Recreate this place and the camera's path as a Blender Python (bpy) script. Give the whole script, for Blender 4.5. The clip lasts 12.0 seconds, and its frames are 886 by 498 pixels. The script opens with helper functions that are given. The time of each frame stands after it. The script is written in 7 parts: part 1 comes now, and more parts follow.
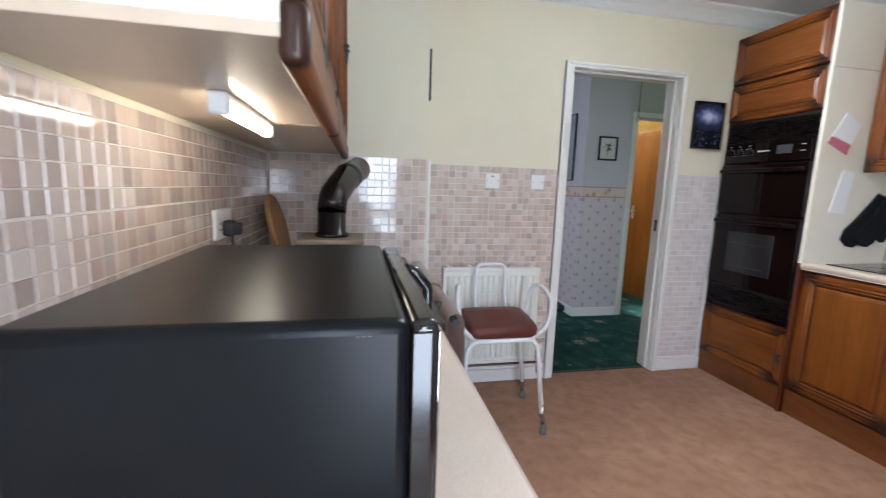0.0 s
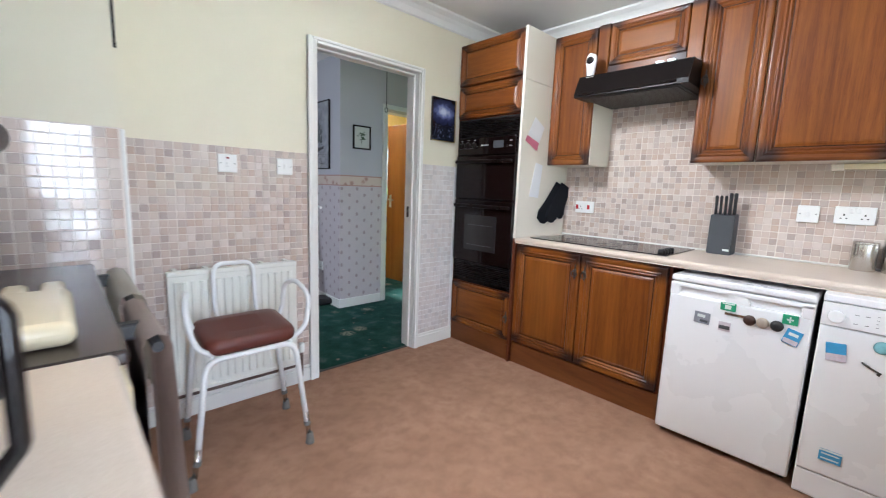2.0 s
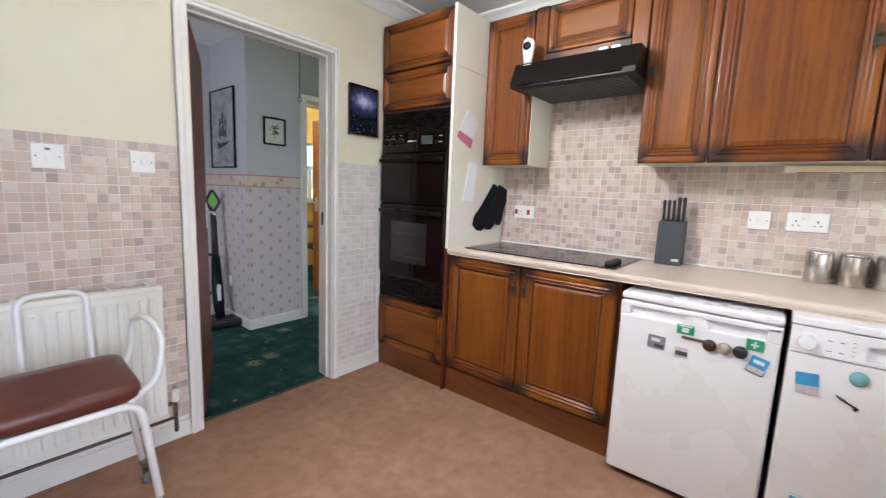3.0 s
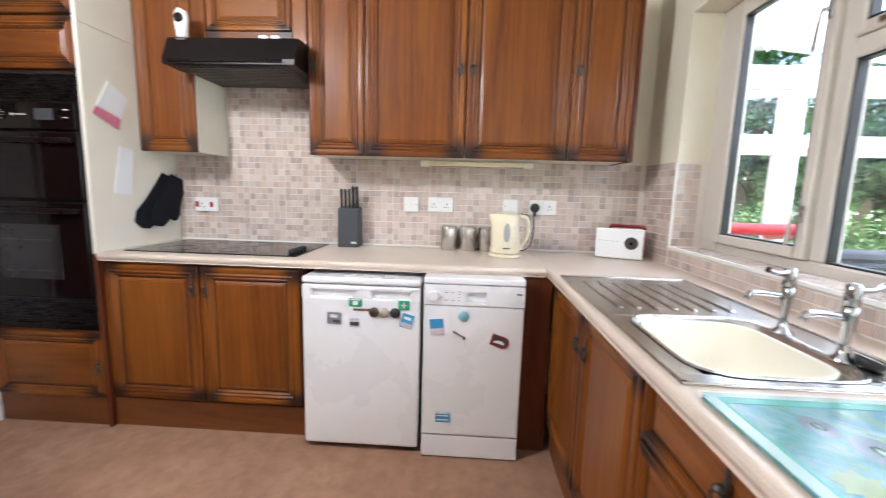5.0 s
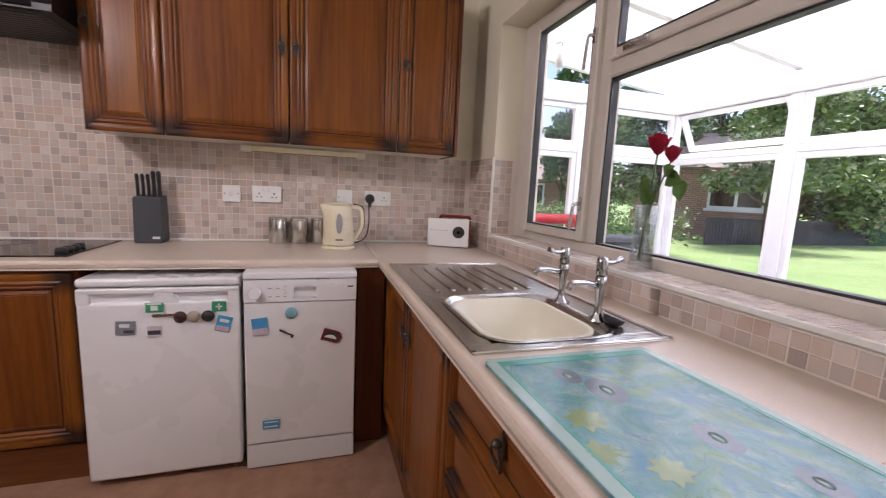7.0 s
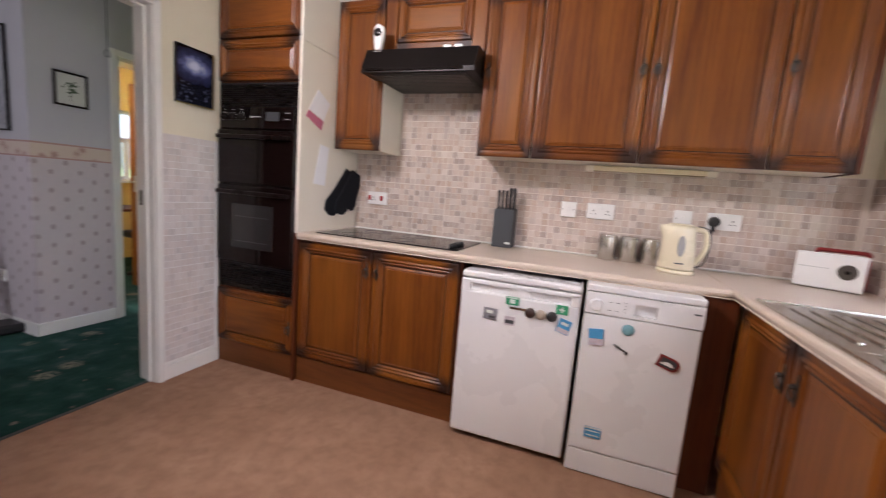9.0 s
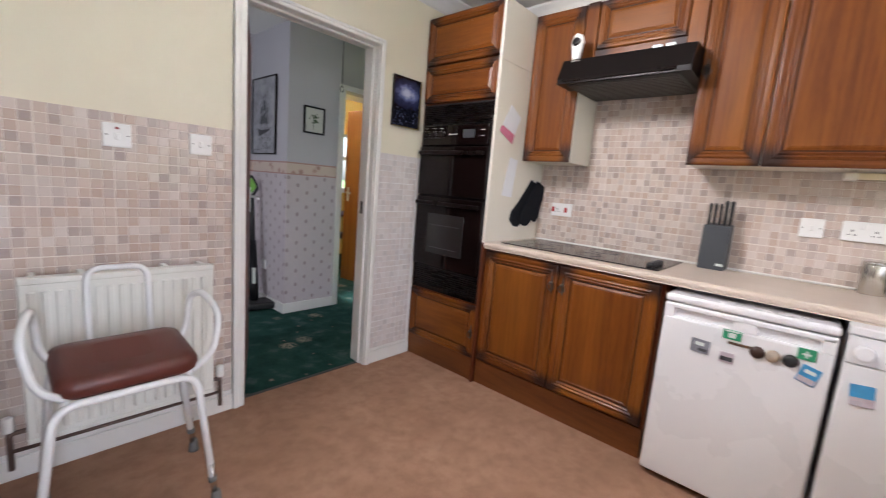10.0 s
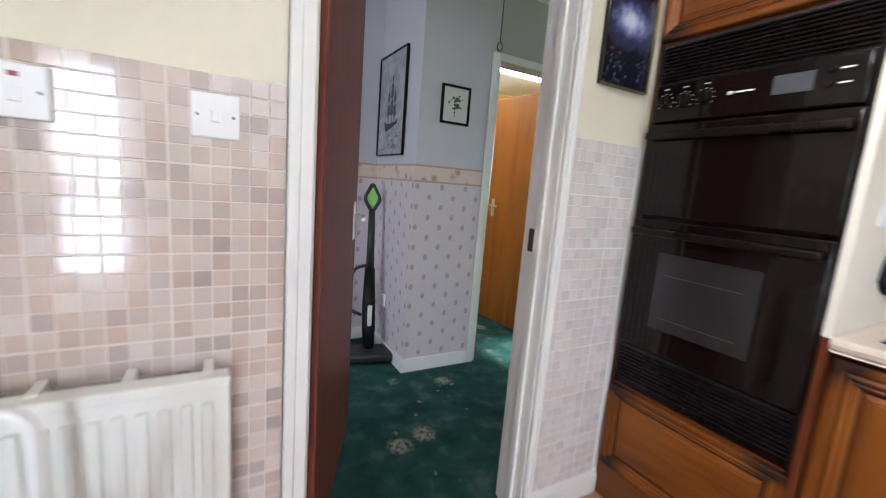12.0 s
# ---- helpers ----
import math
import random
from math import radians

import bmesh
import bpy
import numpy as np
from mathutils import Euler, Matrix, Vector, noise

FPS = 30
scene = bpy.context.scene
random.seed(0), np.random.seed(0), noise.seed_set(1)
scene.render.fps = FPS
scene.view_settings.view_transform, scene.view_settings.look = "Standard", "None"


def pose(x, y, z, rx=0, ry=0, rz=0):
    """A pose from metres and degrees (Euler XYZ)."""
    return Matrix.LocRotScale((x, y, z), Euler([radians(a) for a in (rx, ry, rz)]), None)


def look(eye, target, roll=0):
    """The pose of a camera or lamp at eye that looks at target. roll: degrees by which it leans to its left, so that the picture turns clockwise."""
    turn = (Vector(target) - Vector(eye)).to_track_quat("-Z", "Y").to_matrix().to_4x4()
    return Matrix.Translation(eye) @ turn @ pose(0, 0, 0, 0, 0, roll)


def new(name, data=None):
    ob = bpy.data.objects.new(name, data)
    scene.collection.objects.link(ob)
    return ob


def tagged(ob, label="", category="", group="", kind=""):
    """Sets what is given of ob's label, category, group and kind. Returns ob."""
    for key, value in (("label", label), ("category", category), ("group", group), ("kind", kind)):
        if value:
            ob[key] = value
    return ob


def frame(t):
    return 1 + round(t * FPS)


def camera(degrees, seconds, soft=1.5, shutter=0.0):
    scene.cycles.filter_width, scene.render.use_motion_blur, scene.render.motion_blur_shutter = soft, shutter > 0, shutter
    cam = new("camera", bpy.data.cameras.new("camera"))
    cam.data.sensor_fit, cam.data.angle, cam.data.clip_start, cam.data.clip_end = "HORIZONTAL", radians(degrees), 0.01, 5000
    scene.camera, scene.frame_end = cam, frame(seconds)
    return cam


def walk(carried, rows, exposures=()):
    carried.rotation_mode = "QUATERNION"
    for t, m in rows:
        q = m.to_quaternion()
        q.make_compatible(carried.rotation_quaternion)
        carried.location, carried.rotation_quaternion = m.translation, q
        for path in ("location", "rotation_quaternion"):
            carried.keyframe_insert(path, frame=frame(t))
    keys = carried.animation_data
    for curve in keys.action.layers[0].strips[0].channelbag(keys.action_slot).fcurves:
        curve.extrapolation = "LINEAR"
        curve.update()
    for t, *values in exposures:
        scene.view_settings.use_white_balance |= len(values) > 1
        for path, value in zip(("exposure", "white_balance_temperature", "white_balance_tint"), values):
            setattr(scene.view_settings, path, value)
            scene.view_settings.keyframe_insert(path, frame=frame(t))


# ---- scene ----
cam = camera(94.5, 12.0, soft=1.1, shutter=0.4)
PATH = [
    (0, (0.041, 0.109, 1.256), (0.444, 2.045, 0.96), 1.9),
    (0.5, (0.075, 0.156, 1.255), (0.785, 2.002, 0.961), 1.9),
    (1, (0.094, 0.157, 1.252), (1.105, 1.858, 0.961), 1.9),
    (1.5, (0.112, 0.145, 1.246), (1.318, 1.713, 0.952), 2.1),
    (2, (0.193, 0.222, 1.22), (1.551, 1.662, 0.929), 2.2),
    (2.5, (0.455, 0.382, 1.21), (1.89, 1.745, 0.926), 2.3),
    (2.7, (0.529, 0.42, 1.221), (2.0, 1.745, 0.942), 2.3),
    (4.3, (0.632, 0.277, 1.25), (2.511, 0.904, 0.974), 1.9),
    (4.5, (0.631, 0.25, 1.255), (2.552, 0.73, 0.974), 1.6),
    (5, (0.628, 0.166, 1.244), (2.605, 0.267, 0.965), 1.6),
    (5.5, (0.628, 0.092, 1.247), (2.597, -0.117, 0.963), 1.7),
    (6, (0.627, 0.033, 1.244), (2.549, -0.44, 0.959), 1.9),
    (6.5, (0.631, 0.017, 1.236), (2.518, -0.583, 0.954), 2.3),
    (6.7, (0.637, 0.026, 1.231), (2.517, -0.596, 0.951), 2.6),
    (8.3, (0.607, 0.241, 1.207), (2.587, 0.33, 0.944), 4.2),
    (8.5, (0.598, 0.26, 1.197), (2.565, 0.512, 0.938), 4.4),
    (9, (0.569, 0.351, 1.2), (2.435, 1.016, 0.927), 4.7),
    (9.5, (0.527, 0.427, 1.214), (2.234, 1.427, 0.922), 4.7),
    (10, (0.49, 0.484, 1.212), (1.967, 1.798, 0.913), 4.7),
    (10.5, (0.51, 0.579, 1.195), (1.791, 2.084, 0.885), 4.6),
    (11, (0.696, 0.823, 1.183), (1.809, 2.453, 0.865), 4.3),
    (11.5, (0.906, 1.123, 1.198), (1.934, 2.81, 0.881), 4.3),
    (12, (1.127, 1.555, 1.208), (2.106, 3.271, 0.897), 4.5),
]
# the picture darkens a little as the bright window comes into view
EXPOSURES = [(0.0, 1.82, 5450, 10), (0.5, 2.05, 5350, 9), (1.0, 2.17, 5230, 7), (1.5, 2.21, 5200, 6), (2.0, 2.1, 5430, 9), (2.7, 2.02, 5700, 12), (4.5, 2.23, 5700, 12), (5.5, 1.73, 5600, 10), (6.0, 1.35, 5750, 14), (6.7, 1.07, 6100, 23), (8.3, 1.45, 6300, 28), (9.0, 1.6, 6150, 23), (9.5, 1.7, 5900, 17), (10.0, 1.82, 5900, 16), (10.5, 1.93, 5850, 14), (11.0, 2.17, 5700, 13), (11.5, 2.23, 5650, 12), (12.0, 2.23, 5650, 12)]
walk(cam, [(t, look(eye, target, roll)) for t, eye, target, roll in PATH], EXPOSURES)

# ---- world, sun and lamps ----
world = bpy.data.worlds.new("sky")
scene.world = world
world.use_nodes = True
wn = world.node_tree.nodes
sky = wn.new("ShaderNodeTexSky")
sky.sky_type, sky.sun_disc = "NISHITA", False
sky.sun_elevation, sky.sun_rotation = radians(60), radians(200)
sky.air_density, sky.dust_density = 1.0, 2.5
world.node_tree.links.new(sky.outputs[0], wn["Background"].inputs[0])
wn["Background"].inputs[1].default_value = 0.15


def lamp(name, kind, m, energy, color=(1, 1, 1), size=1.0, size_y=None):
    data = bpy.data.lights.new(name, kind)
    data.energy, data.color = energy, color
    if kind == "AREA":
        data.shape, data.size, data.size_y = "RECTANGLE", size, size_y or size
    if kind == "SUN":
        data.angle = radians(size)
    ob = new(name, data)
    ob.matrix_world = m
    return ob


lamp("sun", "SUN", look((3, -8.5, 16), (0, 0, 0)), 4.0, (1.0, 0.95, 0.88), 8.0)
# daylight of the glazed back door and of the kitchen window's unseen end
lamp("back_door_daylight", "AREA", look((0.24, -1.04, 1.1), (0.5, 2.5, 1.2)), 12, (0.94, 0.97, 1.0), 0.46, 1.75)
# fill lamp added under the conservatory's white roof sheet, boosting its sky light
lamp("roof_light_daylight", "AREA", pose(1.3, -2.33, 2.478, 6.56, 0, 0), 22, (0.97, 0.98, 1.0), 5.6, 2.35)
# warm fill lamp added under the kitchen ceiling, aimed at the south-east cupboards
lamp("ceiling_spot_light", "AREA", look((1.2, 1.75, 2.33), (2.8, -0.7, 1.75)), 15, (1.0, 0.94, 0.86), 0.34, 0.34)
# lamp added before the hall's plain west wall to brighten the hall
lamp("front_door_daylight", "AREA", look((-0.45, 3.6, 1.2), (2.0, 3.6, 1.2)), 4.2, (0.97, 0.98, 1.0), 0.8, 1.9)

# ---- materials ----


class Graph:
    """A small helper to write node trees."""

    def __init__(self, name):
        self.m = bpy.data.materials.new(name)
        self.m.use_nodes = True
        self.t = self.m.node_tree
        self.b = self.t.nodes["Principled BSDF"]

    def put(self, socket, v):
        if isinstance(v, bpy.types.NodeSocket):
            self.t.links.new(v, socket)
        elif isinstance(v, (int, float)) and socket.type == "RGBA":
            socket.default_value = (v, v, v, 1)
        elif isinstance(v, tuple) and socket.type == "RGBA":
            socket.default_value = (*v[:3], 1)
        else:
            socket.default_value = v

    def set(self, **k):
        for key, v in k.items():
            self.put(self.b.inputs[key.replace("_", " ").title().replace("Ior", "IOR")], v)
        return self

    def math(self, op, a, b=0.0, c=0.0):
        n = self.t.nodes.new("ShaderNodeMath")
        n.operation = op
        for s, v in zip(n.inputs, (a, b, c)):
            self.put(s, v)
        return n.outputs[0]

    def mix(self, f, a, b, mode="MIX"):
        n = self.t.nodes.new("ShaderNodeMix")
        n.data_type, n.blend_type = "RGBA", mode
        self.put(n.inputs[0], f), self.put(n.inputs[6], a), self.put(n.inputs[7], b)
        return n.outputs[2]

    def ramp(self, v, *stops):
        n = self.t.nodes.new("ShaderNodeValToRGB")
        e = n.color_ramp.elements
        while len(e) < len(stops):
            e.new(0.5)
        for k, (p, c) in zip(e, stops):
            k.position, k.color = p, (*c, 1) if isinstance(c, tuple) else (c, c, c, 1)
        self.put(n.inputs[0], v)
        return n.outputs[0]

    def coord(self, kind="Object", scale=(1, 1, 1), jitter=False):
        n = self.t.nodes.new("ShaderNodeTexCoord")
        m = self.t.nodes.new("ShaderNodeMapping")
        self.put(m.inputs[0], n.outputs[kind])
        m.inputs[3].default_value = scale
        if jitter:
            o = self.t.nodes.new("ShaderNodeObjectInfo")
            j = self.math("MULTIPLY", o.outputs["Random"], 37.0)
            self.put(m.inputs[1], j)
        return m.outputs[0]

    def noise(self, vec, scale=5.0, detail=4.0, rough=0.55, dist=0.0):
        n = self.t.nodes.new("ShaderNodeTexNoise")
        self.put(n.inputs["Vector"], vec)
        n.inputs["Scale"].default_value, n.inputs["Detail"].default_value = scale, detail
        n.inputs["Roughness"].default_value, n.inputs["Distortion"].default_value = rough, dist
        return n.outputs[0]

    def voronoi(self, vec, scale=5.0, out="Distance", feature="F1"):
        n = self.t.nodes.new("ShaderNodeTexVoronoi")
        n.feature = feature
        self.put(n.inputs["Vector"], vec)
        n.inputs["Scale"].default_value = scale
        return n.outputs[out]

    def sep(self, vec):
        n = self.t.nodes.new("ShaderNodeSeparateXYZ")
        self.put(n.inputs[0], vec)
        return n.outputs

    def join(self, x, y, z):
        n = self.t.nodes.new("ShaderNodeCombineXYZ")
        for s, v in zip(n.inputs, (x, y, z)):
            self.put(s, v)
        return n.outputs[0]

    def bump(self, h, strength=0.2, dist=0.002):
        n = self.t.nodes.new("ShaderNodeBump")
        n.inputs["Strength"].default_value, n.inputs["Distance"].default_value = strength, dist
        self.put(n.inputs["Height"], h)
        self.put(self.b.inputs["Normal"], n.outputs[0])
        return self

    def random(self):
        return self.t.nodes.new("ShaderNodeObjectInfo").outputs["Random"]

    def island(self):
        return self.t.nodes.new("ShaderNodeNewGeometry").outputs["Random Per Island"]


def plain(name, c, rough=0.5, metal=0.0, var=0.08, scale=6.0, fine=90.0, bump=0.08, coat=0.0, spec=0.5):
    """Paint, plastic, metal and cloth with variation at two scales."""
    g = Graph(name)
    v = g.coord(jitter=True)
    big, small = g.noise(v, scale, 5), g.noise(v, fine, 3)
    lo = tuple(x * (1 - var) for x in c)
    hi = tuple(min(1, x * (1 + var)) for x in c)
    col = g.mix(g.math("MULTIPLY_ADD", small, 0.35, g.math("MULTIPLY", big, 0.65)), lo, hi)
    g.set(base_color=col, metallic=metal, coat_weight=coat)
    g.b.inputs["Specular IOR Level"].default_value = spec
    g.set(roughness=g.math("ADD", rough - 0.06, g.math("MULTIPLY", big, 0.12)))
    if bump:
        g.bump(small, bump, 0.001)
    return g.m


def wood(name, lo, mid, hi, axis="z", rough=0.42, ends=0.0, coat=0.22, dark=(0.022, 0.008, 0.006)):
    """Varnished oak with grain along one axis; ends: how far the antique stain reaches in from a board's ends."""
    g = Graph(name)
    k = {"z": (1, 1, 0.06), "x": (0.06, 1, 1), "y": (1, 0.06, 1)}[axis]
    v = g.coord(scale=k, jitter=True)
    fine, broad = g.noise(v, 190, 4, 0.7), g.noise(v, 6, 5, 0.55, 1.0)
    wv = g.t.nodes.new("ShaderNodeTexWave")
    g.put(wv.inputs["Vector"], v)
    wv.inputs["Scale"].default_value, wv.inputs["Distortion"].default_value, wv.inputs["Detail"].default_value = 9, 16, 4
    f = g.math("ADD", g.math("MULTIPLY", broad, 0.75), g.math("MULTIPLY", wv.outputs[1], 0.08))
    f = g.math("ADD", f, g.math("MULTIPLY", g.math("SUBTRACT", fine, 0.5), 0.34))
    col = g.ramp(f, (0.2, lo), (0.46, mid), (0.78, hi))
    pores = g.noise(v, 420, 2, 0.5)
    col = g.mix(g.ramp(pores, (0.58, 0.0), (0.72, 0.3)), col, lo)
    blotch = g.noise(g.coord(jitter=True), 4, 3)
    col = g.mix(g.math("MULTIPLY", blotch, 0.3), col, lo)
    figure = g.noise(g.coord(scale=tuple(0.3 if c == 1 else 0.05 for c in k), jitter=True), 22, 2)
    col = g.mix(g.ramp(figure, (0.45, 0.0), (0.75, 0.5)), col, hi)
    if ends:
        s = g.sep(g.coord("Generated"))
        a = s["XYZ".index(axis.upper())]
        d = g.math("MULTIPLY", g.math("ABSOLUTE", g.math("SUBTRACT", a, 0.5)), 2.0)
        d = g.math("ADD", d, g.math("MULTIPLY", g.math("SUBTRACT", g.noise(v, 9, 3), 0.5), ends * 0.9))
        e = g.ramp(d, (1 - ends, 0.0), (1 - ends * 0.4, 0.95))
        col = g.mix(e, col, dark)
    g.set(base_color=col, coat_weight=coat, coat_roughness=0.2)
    g.set(roughness=g.math("MULTIPLY_ADD", fine, 0.15, rough - 0.05))
    g.b.inputs["Specular IOR Level"].default_value = 0.25
    g.bump(g.math("ADD", fine, g.math("MULTIPLY", wv.outputs[1], 0.3)), 0.1, 0.0006)
    return g.m


OAK = ((0.085, 0.019, 0.0025), (0.200, 0.058, 0.006), (0.33, 0.118, 0.012))
oak_panel = wood("oak_panel", *OAK)
oak_panel_h = wood("oak_panel_h", *OAK, axis="x")
oak_stile = wood("oak_stile", *OAK, ends=0.26)
oak_rail = wood("oak_rail", *OAK, axis="x", ends=0.46)
oak_mould = wood("oak_mould", (0.11, 0.024, 0.003), (0.24, 0.068, 0.005), (0.36, 0.12, 0.009), axis="x", ends=0.1)
oak_antique = wood("oak_antique", (0.02, 0.006, 0.003), (0.04, 0.012, 0.004), (0.08, 0.025, 0.007))
oak_dark = wood("oak_dark", (0.062, 0.013, 0.005), (0.12, 0.028, 0.008), (0.17, 0.050, 0.013))
oak_plinth = wood("oak_plinth", (0.09, 0.028, 0.008), (0.17, 0.055, 0.014), (0.24, 0.085, 0.022), axis="x", rough=0.45)
door_mahogany = wood("door_mahogany", (0.11, 0.028, 0.018), (0.18, 0.046, 0.028), (0.25, 0.068, 0.038), rough=0.45, coat=0.05)
door_teak = wood("door_teak", (0.25, 0.085, 0.015), (0.4, 0.15, 0.028), (0.5, 0.22, 0.05), rough=0.4)
bread_board = wood("bread_board", (0.38, 0.18, 0.06), (0.52, 0.28, 0.11), (0.62, 0.38, 0.17), rough=0.55, coat=0)

wall_cream = plain("wall_cream", (0.76, 0.71, 0.56), 0.75, var=0.035, scale=2, fine=140, bump=0.12)
cab_cream = plain("cab_cream", (0.78, 0.74, 0.64), 0.4, var=0.03, scale=3, fine=120, bump=0.03)
ceiling_white = plain("ceiling_white", (0.82, 0.82, 0.80), 0.85, var=0.03, fine=70, bump=0.3)
gloss_white = plain("gloss_white", (0.80, 0.79, 0.75), 0.3, var=0.04, scale=4, bump=0.05, coat=0.3)
pvc_white = plain("pvc_white", (0.82, 0.83, 0.84), 0.3, var=0.02, bump=0.02)
kitchen_pvc = plain("kitchen_pvc", (0.62, 0.57, 0.50), 0.35, var=0.05, bump=0.03)
appliance_white = plain("appliance_white", (0.80, 0.795, 0.80), 0.28, var=0.012, scale=2, bump=0.0, coat=0.3)
radiator_white = plain("radiator_white", (0.80, 0.80, 0.74), 0.35, var=0.03, bump=0.04, coat=0.2)
stool_white = plain("stool_white", (0.82, 0.83, 0.82), 0.3, var=0.03, bump=0.03, coat=0.4)
plate_white = plain("plate_white", (0.82, 0.82, 0.80), 0.35, var=0.02, bump=0.0)
vinyl_brown = plain("vinyl_brown", (0.10, 0.022, 0.014), 0.38, var=0.15, scale=9, fine=220, bump=0.25)
rubber_grey = plain("rubber_grey", (0.16, 0.155, 0.14), 0.8, var=0.15)
black_gloss = plain("black_gloss", (0.012, 0.010, 0.010), 0.12, var=0.3, bump=0.0)
black_plastic = plain("black_plastic", (0.02, 0.02, 0.021), 0.4, var=0.2, bump=0.05)
black_satin = plain("black_satin", (0.006, 0.0065, 0.008), 0.3, var=0.1, scale=4, bump=0.02, spec=0.16)
oven_brown = plain("oven_brown", (0.006, 0.0032, 0.003), 0.08, var=0.2, bump=0.0, spec=0.28)
oven_trim = plain("oven_trim", (0.007, 0.004, 0.0035), 0.28, var=0.2, bump=0.03, spec=0.2)
hood_brown = plain("hood_brown", (0.0075, 0.0055, 0.005), 0.34, var=0.15, bump=0.05, spec=0.14)
hood_mesh = plain("hood_mesh", (0.10, 0.095, 0.09), 0.5, metal=0.6, var=0.3, fine=300, bump=0.4)
steel = plain("steel", (0.62, 0.61, 0.58), 0.24, metal=1, var=0.08, fine=200, bump=0.04)
chrome = plain("chrome", (0.45, 0.45, 0.46), 0.12, metal=1, var=0.04, bump=0)
satin_aluminium = plain("satin_aluminium", (0.74, 0.74, 0.74), 0.38, metal=0.4, var=0.05, bump=0.02)
pewter = plain("pewter", (0.10, 0.09, 0.08), 0.45, metal=0.8, var=0.3, bump=0.1)
copper_pipe = plain("copper_pipe", (0.16, 0.11, 0.09), 0.5, metal=0.4, var=0.3)
range_brown = plain("range_brown", (0.028, 0.018, 0.015), 0.22, var=0.2, bump=0.04)
flue_black = plain("flue_black", (0.012, 0.011, 0.011), 0.22, var=0.3, scale=12, bump=0.06)
flue_collar = plain("flue_collar", (0.28, 0.22, 0.16), 0.7, var=0.3, scale=20, bump=0.4)
enamel_cream = plain("enamel_cream", (0.78, 0.69, 0.48), 0.25, var=0.05, coat=0.4, bump=0.02)
kettle_cream = plain("kettle_cream", (0.80, 0.73, 0.54), 0.28, var=0.02, bump=0.02, coat=0.3)
bowl_cream = plain("bowl_cream", (0.82, 0.78, 0.64), 0.35, var=0.02, bump=0.02)
slate_grey = plain("slate_grey", (0.055, 0.06, 0.068), 0.5, var=0.08, bump=0.08)
mitt_cloth = plain("mitt_cloth", (0.012, 0.013, 0.017), 0.95, var=0.3, scale=20, fine=260, bump=0.5, spec=0.2)
towel_pink = plain("towel_pink", (0.58, 0.49, 0.45), 0.95, var=0.2, scale=14, fine=240, bump=0.7, spec=0.2)
towel_cream = plain("towel_cream", (0.80, 0.77, 0.70), 0.95, var=0.1, scale=14, fine=240, bump=0.7, spec=0.2)
paper = plain("paper", (0.84, 0.85, 0.87), 0.7, var=0.03, bump=0.05)
paper_pink = plain("paper_pink", (0.55, 0.16, 0.24), 0.7, var=0.3, scale=40)
red_plastic = plain("red_plastic", (0.42, 0.012, 0.018), 0.4, var=0.1)
radio_red = plain("radio_red", (0.22, 0.012, 0.012), 0.35, var=0.1, coat=0.3)
rattan = plain("rattan", (0.10, 0.105, 0.12), 0.7, var=0.35, scale=60, fine=200, bump=0.6)


def make_brick():
    """Weathered red stretcher-bond brickwork."""
    g = Graph("brick_red")
    p = g.sep(g.coord())
    n = g.t.nodes.new("ShaderNodeTexBrick")
    g.put(n.inputs["Vector"], g.join(g.math("ADD", p[0], p[1]), p[2], 0.0))
    for key, v in (("Scale", 1.0), ("Mortar Size", 0.008), ("Brick Width", 0.225), ("Row Height", 0.075)):
        n.inputs[key].default_value = v
    g.put(n.inputs["Color1"], (0.36, 0.16, 0.11)), g.put(n.inputs["Color2"], (0.22, 0.095, 0.07)), g.put(n.inputs["Mortar"], (0.42, 0.38, 0.33))
    stain = g.noise(g.coord(), 2.5, 5)
    g.set(base_color=g.mix(g.math("MULTIPLY", stain, 0.4), n.outputs["Color"], (0.30, 0.20, 0.15)), roughness=0.85)
    g.bump(g.noise(g.coord(), 60, 3), 0.4, 0.003)
    return g.m


brick_red = make_brick()
roof_tile = plain("roof_tile", (0.30, 0.25, 0.22), 0.85, var=0.25, scale=6, bump=0.5)
fence_dark = plain("fence_dark", (0.05, 0.055, 0.065), 0.8, var=0.3, scale=9, bump=0.4)
green_fence = plain("green_fence", (0.03, 0.13, 0.07), 0.6, var=0.2)
bark = plain("bark", (0.12, 0.09, 0.06), 0.9, var=0.4, scale=12, fine=60, bump=0.9)
hall_upper = plain("hall_upper", (0.52, 0.51, 0.54), 0.85, var=0.03, fine=160, bump=0.2)
yellow_wall = plain("yellow_wall", (0.72, 0.50, 0.14), 0.8, var=0.05, bump=0.1)
stem_green = plain("stem_green", (0.08, 0.14, 0.04), 0.5, var=0.2)
rose_red = plain("rose_red", (0.50, 0.012, 0.04), 0.6, var=0.3, scale=30, bump=0.2)


